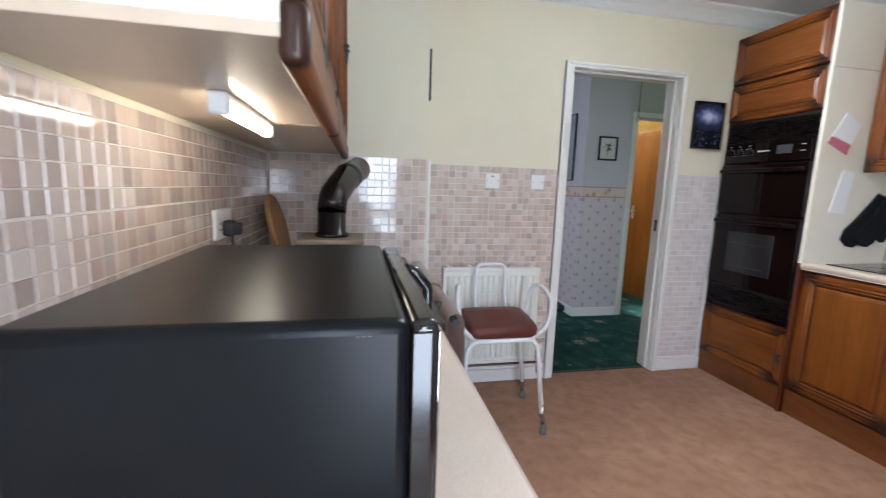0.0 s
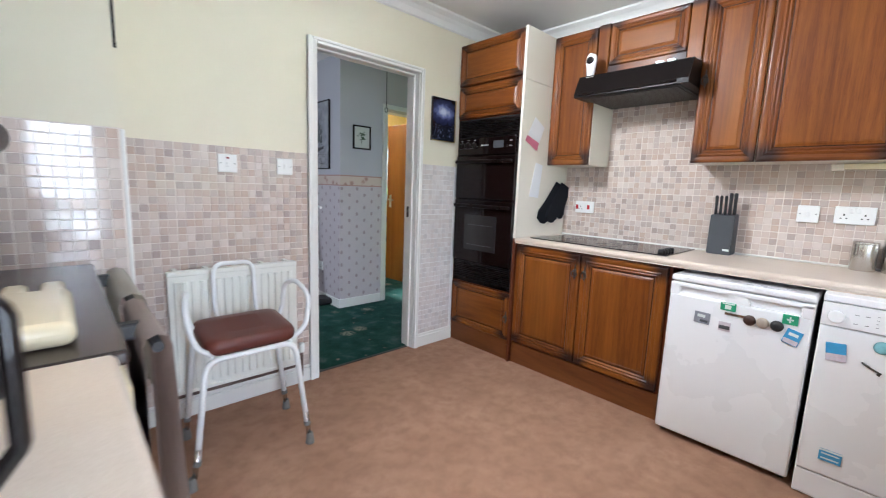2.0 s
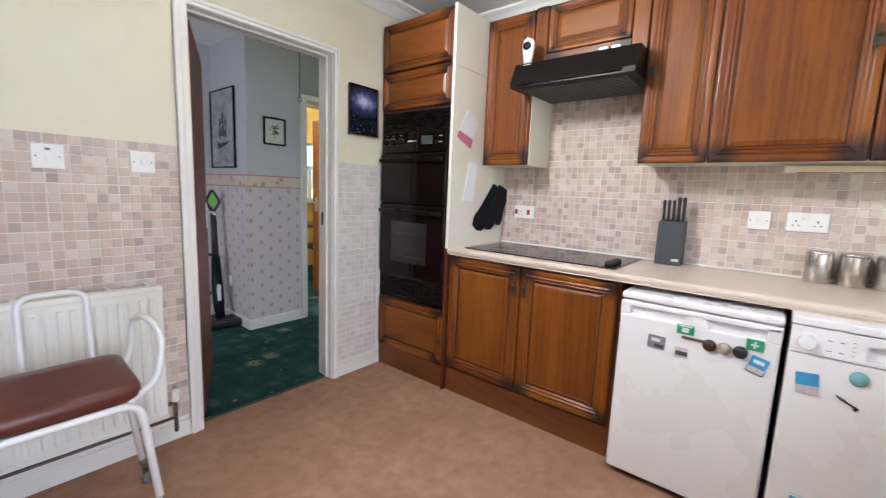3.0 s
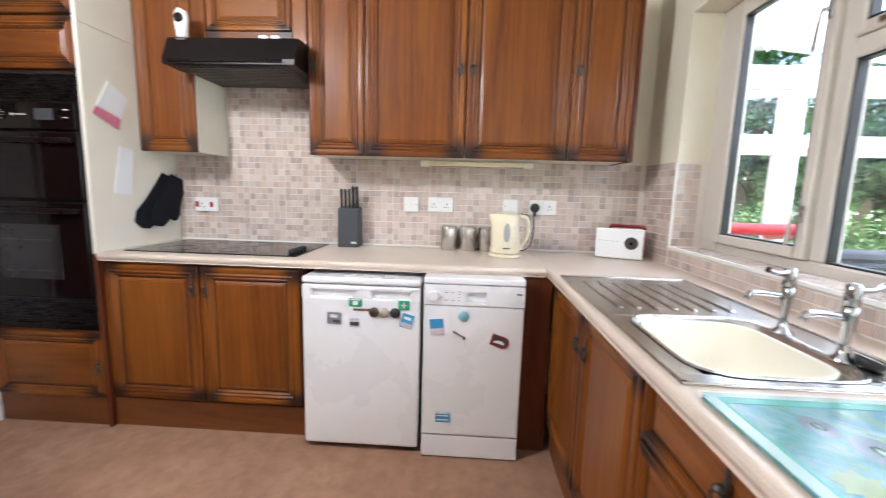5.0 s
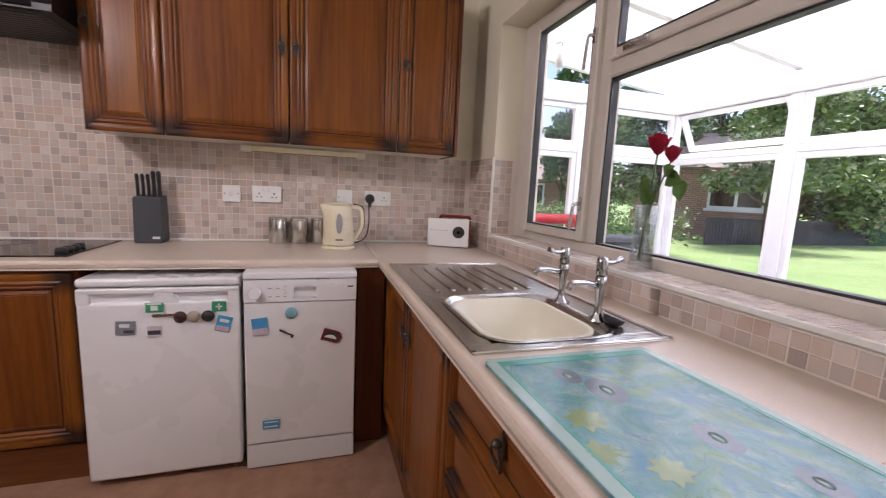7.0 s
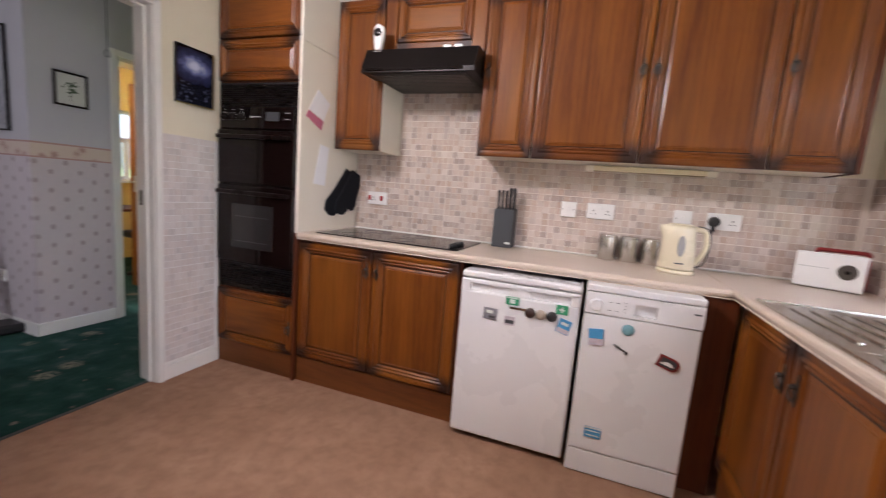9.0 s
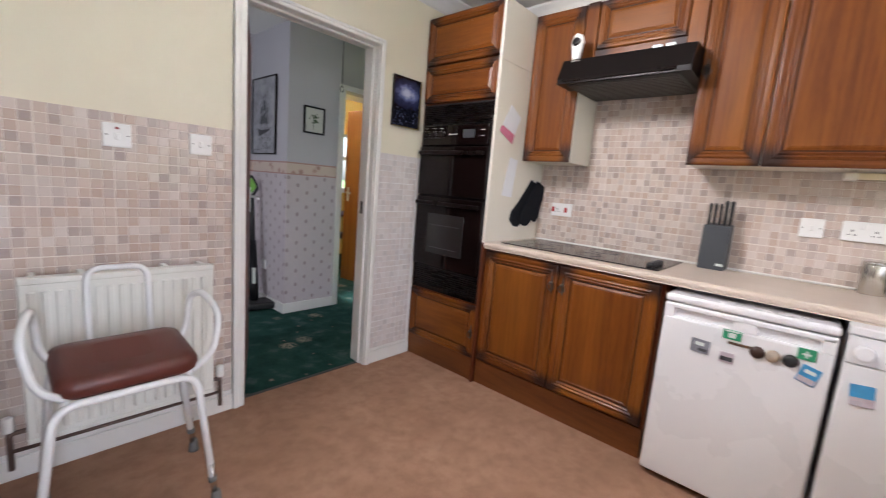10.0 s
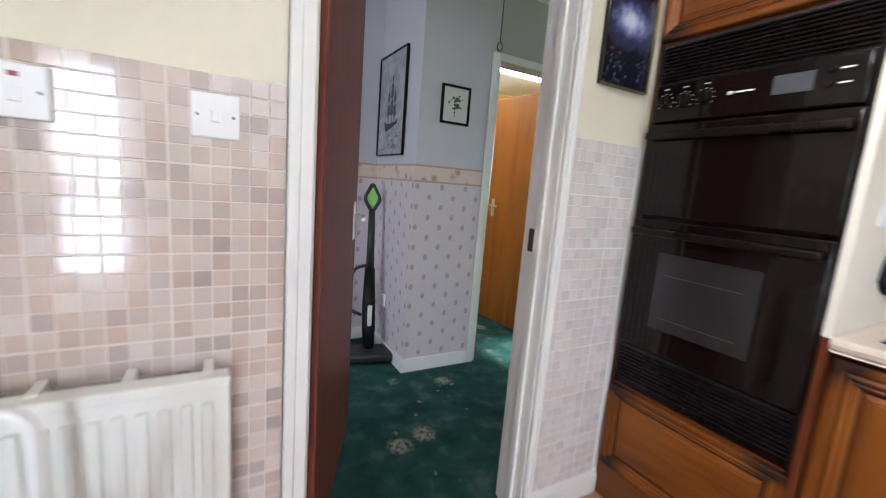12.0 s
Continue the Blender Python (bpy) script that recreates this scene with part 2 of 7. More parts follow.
def glass(name, tint=(1, 1, 1), rough=0.0, least=0.02):
    """Window glass: a clear sheet with a thin reflection."""
    g = Graph(name)
    n = g.t.nodes
    tr, gl, fr, mx = n.new("ShaderNodeBsdfTransparent"), n.new("ShaderNodeBsdfGlossy"), n.new("ShaderNodeLayerWeight"), n.new("ShaderNodeMixShader")
    tr.inputs[0].default_value = (*tint, 1)
    gl.inputs["Roughness"].default_value = rough
    fr.inputs[0].default_value = 0.5
    gloss = g.math("MULTIPLY_ADD", g.math("POWER", fr.outputs["Facing"], 4.0), 0.5, least)
    g.put(mx.inputs[0], gloss), g.put(mx.inputs[1], tr.outputs[0]), g.put(mx.inputs[2], gl.outputs[0])
    g.put(n["Material Output"].inputs[0], mx.outputs[0])
    return g.m


pane_glass = glass("pane_glass")
cab_under = plain("cab_under", (0.58, 0.47, 0.36), 0.36, var=0.08, bump=0.03, coat=0.2)
vase_glass = glass("vase_glass", (0.86, 0.89, 0.89), 0.06, 0.16)


def glow(name, c, strength):
    g = Graph(name)
    g.set(base_color=c, emission_color=c, emission_strength=strength)
    return g.m


tube_glow = glow("tube_glow", (1.0, 0.83, 0.58), 6.5)
room_tube = glow("room_tube", (1.0, 0.95, 0.82), 22.0)
TILE_STOPS = ((0.0, (0.47, 0.345, 0.275)), (0.18, (0.62, 0.51, 0.445)), (0.36, (0.36, 0.285, 0.25)), (0.52, (0.64, 0.56, 0.50)),
              (0.70, (0.52, 0.385, 0.305)), (0.86, (0.68, 0.60, 0.545)), (1.0, (0.41, 0.33, 0.295)))


def tile_material(name, joined, pale=0.0, rough=0.1):
    """Glazed mosaic: each piece has a colour of its own, with a cloudy glaze."""
    g = Graph(name)
    r = g.island() if joined else g.random()
    rp = g.ramp(r, *TILE_STOPS)
    cloud = g.noise(g.coord("Object", jitter=not joined), 35, 4)
    col = g.mix(g.math("MULTIPLY", cloud, 0.3), rp, (0.66, 0.585, 0.545))
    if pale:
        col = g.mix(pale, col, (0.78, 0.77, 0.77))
    g.set(base_color=col, roughness=rough, coat_weight=0.2, coat_roughness=0.05)
    g.bump(g.noise(g.coord("Object", jitter=not joined), 30, 2), 0.12, 0.003)
    return g.m


tile_piece = tile_material("tile_piece", False)
tile_joined = tile_material("tile_joined", True)
# paler mosaic: the strip's own tone with window glare mixed into the colour
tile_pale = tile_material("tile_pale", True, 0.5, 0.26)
tile_sill = tile_material("tile_sill", True, 0.15, 0.12)
grout = plain("grout", (0.72, 0.65, 0.585), 0.55, var=0.06, fine=200, bump=0.1)


def make_worktop():
    g = Graph("worktop_laminate")
    v = g.coord()
    f = g.math("ADD", g.math("MULTIPLY", g.noise(v, 260, 2), 0.5), g.math("MULTIPLY", g.noise(v, 5, 5), 0.5))
    g.set(base_color=g.ramp(f, (0.3, (0.57, 0.465, 0.38)), (0.55, (0.64, 0.54, 0.45)), (0.75, (0.69, 0.595, 0.51))), roughness=0.3)
    g.bump(g.noise(v, 320, 2), 0.06, 0.0006)
    return g.m


def make_carpet():
    g = Graph("carpet_tan")
    v = g.coord()
    f = g.math("ADD", g.math("MULTIPLY", g.noise(v, 420, 2), 0.45), g.math("MULTIPLY", g.noise(v, 3.2, 6, 0.65), 0.55))
    tread = g.noise(v, 14, 4)
    col = g.ramp(f, (0.3, (0.27, 0.15, 0.092)), (0.5, (0.38, 0.22, 0.14)), (0.7, (0.48, 0.295, 0.195)))
    col = g.mix(g.ramp(tread, (0.42, 0.0), (0.68, 0.55)), col, (0.26, 0.14, 0.088))
    g.set(base_color=col, roughness=0.95)
    g.b.inputs["Specular IOR Level"].default_value = 0.15
    g.bump(g.math("ADD", g.noise(v, 420, 2), g.math("MULTIPLY", tread, 0.5)), 0.5, 0.004)
    return g.m


def make_green_carpet():
    g = Graph("carpet_green")
    v = g.coord()
    cloud = g.noise(v, 7, 5, 0.6)
    base = g.ramp(cloud, (0.35, (0.012, 0.046, 0.037)), (0.55, (0.022, 0.075, 0.060)), (0.72, (0.085, 0.125, 0.110)))
    warp = g.noise(v, 22, 3)
    s = g.sep(v)
    wv = g.join(g.math("ADD", s[0], g.math("MULTIPLY", warp, 0.06)), g.math("ADD", s[1], g.math("MULTIPLY", g.noise(v, 31, 3), 0.06)), 0.0)
    big = g.voronoi(wv, 3.6)
    petal = g.noise(v, 48, 3)
    ring = g.math("SUBTRACT", 1.0, g.math("MULTIPLY", g.math("ABSOLUTE", g.math("SUBTRACT", big, 0.13)), 8.0))
    ring = g.math("MULTIPLY", g.math("MAXIMUM", ring, 0.0), g.ramp(petal, (0.38, 0.0), (0.52, 1.0)))
    heart = g.ramp(big, (0.05, 1.0), (0.085, 0.0))
    small = g.voronoi(wv, 9.0)
    bud = g.math("MULTIPLY", g.ramp(small, (0.07, 1.0), (0.13, 0.0)), g.ramp(g.noise(v, 5, 2), (0.45, 0.0), (0.55, 1.0)))
    col = g.mix(g.math("MINIMUM", ring, 0.8), base, (0.36, 0.31, 0.23))
    col = g.mix(g.math("MULTIPLY", heart, 0.8), col, (0.36, 0.20, 0.16))
    col = g.mix(g.math("MULTIPLY", bud, 0.7), col, (0.34, 0.25, 0.20))
    g.set(base_color=col, roughness=0.95)
    g.b.inputs["Specular IOR Level"].default_value = 0.15
    g.bump(g.noise(v, 420, 2), 0.5, 0.004)
    return g.m


def make_wallpaper():
    """Lilac-pink paper with a half-drop print of small shells."""
    g = Graph("wallpaper_shell")
    s = g.sep(g.coord())
    u = g.math("DIVIDE", g.math("ADD", s[0], s[1]), 0.085)
    w = g.math("DIVIDE", s[2], 0.125)
    col_i = g.math("FLOOR", u)
    shift = g.math("MULTIPLY", g.math("MODULO", g.math("ABSOLUTE", col_i), 2.0), 0.5)
    fu = g.math("SUBTRACT", g.math("FRACT", u), 0.5)
    fw = g.math("SUBTRACT", g.math("FRACT", g.math("ADD", w, shift)), 0.5)
    d = g.math("SQRT", g.math("ADD", g.math("POWER", g.math("MULTIPLY", fu, 1.0), 2.0), g.math("POWER", g.math("MULTIPLY", fw, 1.15), 2.0)))
    n = g.noise(g.coord(), 90, 3)
    m = g.ramp(g.math("ADD", d, g.math("MULTIPLY", g.math("SUBTRACT", n, 0.5), 0.18)), (0.14, 1.0), (0.19, 0.0))
    base = g.mix(g.noise(g.coord(), 30, 4), (0.55, 0.49, 0.51), (0.63, 0.57, 0.58))
    g.set(base_color=g.mix(g.math("MULTIPLY", m, 0.75), base, (0.33, 0.25, 0.26)), roughness=0.8)
    g.bump(n, 0.1, 0.001)
    return g.m


def make_border():
    """Dado border with a scrolling leaf print between two lines."""
    g = Graph("wallpaper_border")
    v = g.coord()
    s = g.sep(v)
    u = g.math("ADD", s[0], s[1])
    curl = g.voronoi(g.join(g.math("MULTIPLY", u, 9.0), g.math("MULTIPLY", s[2], 9.0), 0.0), 1.6)
    n = g.noise(v, 70, 3)
    f = g.math("ADD", curl, g.math("MULTIPLY", n, 0.5))
    col = g.ramp(f, (0.42, (0.42, 0.26, 0.22)), (0.56, (0.58, 0.42, 0.35)), (0.72, (0.64, 0.53, 0.45)))
    edge = g.math("ABSOLUTE", g.math("SUBTRACT", s[2], 1.263))
    col = g.mix(g.ramp(g.math("MULTIPLY", edge, 10.0), (0.40, 0.0), (0.43, 1.0)), col, (0.46, 0.28, 0.25))
    g.set(base_color=col, roughness=0.75)
    return g.m


def make_grass():
    g = Graph("lawn_grass")
    v = g.coord()
    f = g.math("ADD", g.math("MULTIPLY", g.noise(v, 60, 3), 0.5), g.math("MULTIPLY", g.noise(v, 0.7, 5), 0.5))
    g.set(base_color=g.ramp(f, (0.3, (0.13, 0.22, 0.06)), (0.5, (0.19, 0.30, 0.09)), (0.7, (0.27, 0.36, 0.13))), roughness=0.9)
    g.bump(g.noise(v, 90, 3), 0.8, 0.02)
    return g.m


def make_leaf(name, lo, hi):
    g = Graph(name)
    g.set(base_color=g.mix(g.island(), lo, hi), roughness=0.55)
    g.b.inputs["Subsurface Weight"].default_value = 0.0
    return g.m


def make_roof_sheet():
    """Translucent white roofing sheet."""
    g = Graph("roof_sheet")
    n = g.t.nodes
    a, b, mx = n.new("ShaderNodeBsdfTranslucent"), n.new("ShaderNodeBsdfDiffuse"), n.new("ShaderNodeMixShader")
    a.inputs[0].default_value, b.inputs[0].default_value = (0.9, 0.92, 0.95, 1), (0.85, 0.85, 0.85, 1)
    mx.inputs[0].default_value = 0.22
    g.put(mx.inputs[1], a.outputs[0]), g.put(mx.inputs[2], b.outputs[0])
    g.put(n["Material Output"].inputs[0], mx.outputs[0])
    return g.m


def make_painted_board():
    """Glass worktop saver with a watercolour pond print."""
    g = Graph("watercolour_print")
    v = g.coord(scale=(1, 1, 0))
    a, b = g.noise(v, 9, 6, 0.6, 1.2), g.noise(v, 26, 5, 0.6, 0.8)
    col = g.ramp(a, (0.30, (0.055, 0.18, 0.16)), (0.42, (0.10, 0.26, 0.27)), (0.52, (0.20, 0.36, 0.38)), (0.62, (0.32, 0.43, 0.38)), (0.75, (0.11, 0.27, 0.35)))
    col = g.mix(g.ramp(b, (0.5, 0.0), (0.66, 0.5)), col, (0.14, 0.28, 0.20))
    col = g.mix(g.ramp(g.noise(g.coord(scale=(1, 1.4, 0)), 7, 3, 0.5, 1.5), (0.48, 0.0), (0.62, 0.7)), col, (0.08, 0.22, 0.36))
    col = g.mix(g.ramp(g.noise(g.coord(scale=(1.5, 1, 0)), 8.5, 4, 0.6, 1.2), (0.5, 0.0), (0.66, 0.7)), col, (0.16, 0.30, 0.14))
    lines = g.math("ABSOLUTE", g.math("SUBTRACT", g.noise(v, 15, 6, 0.6, 2.0), 0.5))
    col = g.mix(g.ramp(lines, (0.004, 0.5), (0.014, 0.0)), col, (0.06, 0.12, 0.15))
    lily = g.voronoi(v, 6.5)
    col = g.mix(g.ramp(g.math("ADD", lily, g.math("MULTIPLY", b, 0.3)), (0.22, 0.7), (0.30, 0.0)), col, (0.32, 0.36, 0.14))
    g.set(base_color=col, roughness=0.22, specular_ior_level=0.3)
    return g.m


def make_picture(name, stops, scale=9, axis_fade=None):
    g = Graph(name)
    v = g.coord()
    f = g.noise(v, scale, 6, 0.65, 0.6)
    if axis_fade:
        s = g.sep(v)
        f = g.math("ADD", g.math("MULTIPLY", f, 0.7), g.math("MULTIPLY", s[2], axis_fade))
    g.set(base_color=g.ramp(f, *stops), roughness=0.15)
    return g.m


worktop_mat, carpet_tan, carpet_green = make_worktop(), make_carpet(), make_green_carpet()
wallpaper_shell, wallpaper_border, lawn_mat = make_wallpaper(), make_border(), make_grass()
leaf_dark = make_leaf("leaf_dark", (0.045, 0.1, 0.04), (0.14, 0.24, 0.09))
leaf_light = make_leaf("leaf_light", (0.08, 0.15, 0.045), (0.24, 0.33, 0.12))
leaf_rose = make_leaf("leaf_rose", (0.05, 0.13, 0.02), (0.14, 0.24, 0.05))
roof_sheet, watercolour = make_roof_sheet(), make_painted_board()


def make_lake_photo():
    """Night-blue photograph: a bright cloud over a lake between dark trees."""
    g = Graph("pic_night")
    v = g.coord()
    p = g.sep(v)
    n = g.noise(v, 24, 6, 0.65, 0.6)
    u = g.math("POWER", g.math("DIVIDE", g.math("SUBTRACT", p[0], 0.125), 0.085), 2.0)
    w = g.math("POWER", g.math("DIVIDE", g.math("ADD", p[2], 0.095), 0.05), 2.0)
    d = g.math("ADD", g.math("SQRT", g.math("ADD", u, w)), g.math("MULTIPLY", g.math("SUBTRACT", n, 0.5), 1.6))
    col = g.ramp(g.math("MULTIPLY", d, 0.4), (0.1, (0.55, 0.6, 0.75)), (0.28, (0.16, 0.20, 0.42)), (0.45, (0.03, 0.04, 0.11)), (0.8, (0.008, 0.009, 0.02)))
    glint = g.math("MULTIPLY", g.ramp(g.noise(v, 70, 4), (0.6, 0.0), (0.7, 0.7)), g.ramp(g.math("MULTIPLY", p[2], -1.0), (0.17, 0.0), (0.2, 1.0)))
    g.set(base_color=g.mix(glint, col, (0.3, 0.34, 0.45)), roughness=0.15)
    return g.m


pic_night = make_lake_photo()
pic_ship = make_picture("pic_ship", ((0.3, (0.22, 0.22, 0.24)), (0.5, (0.36, 0.36, 0.39)), (0.7, (0.46, 0.46, 0.48))), 9)
pic_mount = plain("pic_mount", (0.62, 0.62, 0.58), 0.6, var=0.05)
ink = plain("ink", (0.05, 0.05, 0.055), 0.7, var=0.4, scale=30)
ink_green = plain("ink_green", (0.07, 0.10, 0.06), 0.7, var=0.4, scale=60)
curtain_print = make_picture("curtain_print", ((0.42, (0.10, 0.11, 0.06)), (0.5, (0.55, 0.48, 0.28)), (0.6, (0.78, 0.72, 0.52))), 28)

# ---- mesh helpers ----


def B():
    return bmesh.new()


def bx(bm, x0, x1, y0, y1, z0, z1, bev=0.0, seg=1):
    """A box between two corners, with its edges eased."""
    m = Matrix.Translation(((x0 + x1) / 2, (y0 + y1) / 2, (z0 + z1) / 2)) @ Matrix.Diagonal((abs(x1 - x0), abs(y1 - y0), abs(z1 - z0), 1))
    vs = bmesh.ops.create_cube(bm, size=1, matrix=m)["verts"]
    if bev:
        es = list({e for v in vs for e in v.link_edges})
        r = bmesh.ops.bevel(bm, geom=es, offset=bev, segments=seg, affect="EDGES", clamp_overlap=True, profile=0.5)
        if seg > 1:
            for f in r["faces"]:
                f.smooth = True
    return bm


def rings(bm, loops, close=True, caps=True):
    """Skin over a row of rings of points, smooth."""
    made = [[bm.verts.new(p) for p in ring] for ring in loops]
    n = len(made[0])
    for a, b in zip(made, made[1:]):
        for i in range(n if close else n - 1):
            j = (i + 1) % n
            bm.faces.new((a[i], a[j], b[j], b[i])).smooth = True
    if caps and close:
        bm.faces.new(made[0][::-1])
        bm.faces.new(made[-1])
    return bm


def lathe(bm, prof, seg=24, at=(0, 0, 0), sx=1.0, sy=1.0, caps=True):
    """Turn a profile of (radius, height) round the vertical."""
    return rings(bm, [[(at[0] + sx * r * math.cos(2 * math.pi * i / seg), at[1] + sy * r * math.sin(2 * math.pi * i / seg), at[2] + z) for i in range(seg)] for r, z in prof], caps=caps)


def tube(bm, pts, r, seg=10, closed=False):
    """A round bar swept along points; r may be a list."""
    pts = [Vector(p) for p in pts]
    rs = r if isinstance(r, (list, tuple)) else [r] * len(pts)
    loops, up = [], None
    for i, p in enumerate(pts):
        d = (pts[min(i + 1, len(pts) - 1)] - pts[max(i - 1, 0)]).normalized()
        if up is None:
            up = Vector((0, 0, 1)) if abs(d.z) < 0.9 else Vector((1, 0, 0))
        a = d.cross(up).normalized()
        up = a.cross(d).normalized()
        loops.append([p + (a * math.cos(2 * math.pi * k / seg) + up * math.sin(2 * math.pi * k / seg)) * rs[i] for k in range(seg)])
    return rings(bm, loops)


def bend(pts, rad=0.05, n=5):
    """Points of a path whose corners are rounded."""
    pts = [Vector(p) for p in pts]
    out = [pts[0]]
    for a, b, c in zip(pts, pts[1:], pts[2:]):
        u, w = (a - b), (c - b)
        k = min(rad, u.length * 0.49, w.length * 0.49)
        p, q = b + u.normalized() * k, b + w.normalized() * k
        for i in range(n + 1):
            t = i / n
            out.append(p * (1 - t) ** 2 + b * 2 * t * (1 - t) + q * t ** 2)
    out.append(pts[-1])
    return out


def prism(bm, poly, axis, a, b):
    """A flat outline of two coordinates pushed along an axis from a to b."""
    def p3(u, v, w):
        return {"x": (w, u, v), "y": (u, w, v), "z": (u, v, w)}[axis]
    lo, hi = [bm.verts.new(p3(u, v, a)) for u, v in poly], [bm.verts.new(p3(u, v, b)) for u, v in poly]
    n = len(poly)
    for i in range(n):
        bm.faces.new((lo[i], lo[(i + 1) % n], hi[(i + 1) % n], hi[i]))
    bm.faces.new(lo[::-1]), bm.faces.new(hi)
    bmesh.ops.recalc_face_normals(bm, faces=bm.faces[:])
    return bm


def mesh_of(name, bm, material):
    me = bpy.data.meshes.new(name)
    bm.to_mesh(me)
    bm.free()
    me.materials.append(material)
    return me


def part(name, bm, material, parent=None, label=""):
    ob = new(name, mesh_of(name, bm, material))
    ob.parent = parent
    return tagged(ob, label)


def thing(name, m, label, category, group="", kind=""):
    ob = new(name)
    ob.matrix_world = m
    ob.empty_display_size = 0.1
    return tagged(ob, label, category, group, kind)


def setting(name, bm, material, label="", category=""):
    return tagged(part(name, bm, material), label, category, kind="structure")


# plan of the kitchen
XW, XE, YS, YN, ZC = -0.375, 3.09, -0.872, 2.55, 2.45
TOP = 0.905
EAST, SOUTH, WEST = -90, 180, 90

# ---- floors and ceilings ----
setting("floor", bx(B(), XW - 0.1, XE + 0.1, YS - 0.1, 2.605, -0.1, 0), carpet_tan, "tan brown cut-pile carpet with worn patches", "carpet floor")
setting("hall_floor", bx(B(), -0.6, 5.2, 2.605, 6.8, -0.1, 0.002), carpet_green, "dark green carpet with a cream flower print", "carpet floor")
b = B()
bx(b, 1.335, 2.10, 2.595, 2.615, 0, 0.006, 0.002)
setting("threshold_strip", b, pewter, "thin metal threshold strip between two carpets", "threshold")
setting("ceiling", bx(B(), XW - 0.3, XE + 0.3, YS - 0.2, 2.67, ZC, ZC + 0.1), ceiling_white, "white painted plaster ceiling", "ceiling")
setting("hall_ceiling", bx(B(), -0.6, 5.2, 2.67, 6.8, 2.42, 2.52), ceiling_white, "white hall ceiling in shade", "ceiling")

# ---- kitchen walls ----
b = B()
bx(b, XW - 0.25, 1.309, YN, 2.67, 0, ZC)
bx(b, 2.126, XE + 0.25, YN, 2.67, 0, ZC)
bx(b, 1.309, 2.126, YN, 2.67, 2.036, ZC)
wall_n = setting("wall_north", b, wall_cream, "cream painted wall with a tiled lower half", "wall")
wall_e = setting("wall_east", bx(B(), XE, XE + 0.25, YS - 0.2, YN, 0, ZC), wall_cream, "cream wall tiled above the worktop", "wall")
wall_w = setting("wall_west", bx(B(), XW - 0.25, XW, YS - 0.2, YN, 0, ZC), wall_cream, "cream wall tiled above the worktop", "wall")
WX0, WX1, WZ0, WZ1 = 0.92, 2.742, 0.985, 2.107
DX0, DX1 = -0.06, 0.54
b = B()
bx(b, XW, DX0, YS - 0.2, YS, 0, ZC)
bx(b, DX0, DX1, YS - 0.2, YS, 2.05, ZC)
bx(b, DX1, WX0, YS - 0.2, YS, 0, ZC)
bx(b, WX0, WX1, YS - 0.2, YS, 0, WZ0)
bx(b, WX0, WX1, YS - 0.2, YS, WZ1, ZC)
bx(b, WX1, XE, YS - 0.2, YS, 0, ZC)
wall_s = setting("wall_south", b, wall_cream, "cream wall with a window and a glazed back door", "wall")
BX, BY = 0.383, 2.177
breast = setting("chimney_breast", bx(B(), XW, BX, BY, YN, 0, ZC), wall_cream, "cream chimney breast tiled below", "chimney breast")

# coving along the ceiling
cv = [(0, 0), (0.085, 0), (0.082, -0.012), (0.05, -0.03), (0.03, -0.05), (0.012, -0.082), (0, -0.09)]
for name, axis, poly, a, c in (
    ("coving_north", "x", [(YN - u, ZC + v) for u, v in cv], BX, XE),
    ("coving_breast", "x", [(BY - u, ZC + v) for u, v in cv], XW, BX),
    ("coving_east", "y", [(XE - u, ZC + v) for u, v in cv], YS, YN),
    ("coving_south", "x", [(YS + u, ZC + v) for u, v in cv], XW, XE),
    ("coving_west", "y", [(XW + u, ZC + v) for u, v in cv], YS, BY),
):
    setting(name, prism(B(), poly, axis, a, c), ceiling_white, "white plaster coving", "coving")

# skirting
b = B()
for x0, x1 in ((BX, 1.272), (2.134, 2.50)):
    bx(b, x0, x1, YN - 0.016, YN - 0.001, 0, 0.085, 0.003)
    bx(b, x0, x1, YN - 0.011, YN - 0.001, 0.085, 0.105, 0.003)
setting("baseboard", b, gloss_white, "white gloss skirting board", "skirting")
b = B()
bx(b, BX + 0.001, BX + 0.014, BY, YN - 0.017, 0, 0.1, 0.003)
setting("baseboard_breast", b, gloss_white, "white gloss skirting board", "skirting")

# ---- doorway to the hall ----
b = B()
bx(b, 1.310, 1.335, YN - 0.004, 2.674, 0, 2.035, 0.002)
bx(b, 2.10, 2.125, YN - 0.004, 2.674, 0, 2.035, 0.002)
bx(b, 1.335, 2.10, YN - 0.004, 2.674, 2.01, 2.035, 0.002)
for y0, y1 in ((YN - 0.022, YN - 0.004), (2.674, 2.692)):
    for x0, x1, x2 in ((1.272, 1.330, 1.300), (2.134, 2.103, 2.119)):
        bx(b, x0, x1, y0, y1, 0, 2.042, 0.004)
        bx(b, x0, x2, y0 - 0.006 if y0 < 2.6 else y0, y1 if y0 < 2.6 else y1 + 0.006, 0, 2.042, 0.004)
    bx(b, 1.330, 2.103, y0, y1, 2.008, 2.042, 0.004)
    bx(b, 1.300, 2.119, y0 - 0.006 if y0 < 2.6 else y0, y1 if y0 < 2.6 else y1 + 0.006, 2.024, 2.042, 0.004)
for x0, x1 in ((1.335, 1.347), (2.088, 2.10)):
    bx(b, x0, x1, 2.59, 2.62, 0, 2.01, 0.002)
bx(b, 1.347, 2.088, 2.59, 2.62, 1.998, 2.01, 0.002)
fr = setting("door_frame", b, gloss_white, "white gloss door frame with stepped architrave", "door frame")
b = B()
bx(b, 2.096, 2.0995, 2.63, 2.655, 1.00, 1.08, 0.001)
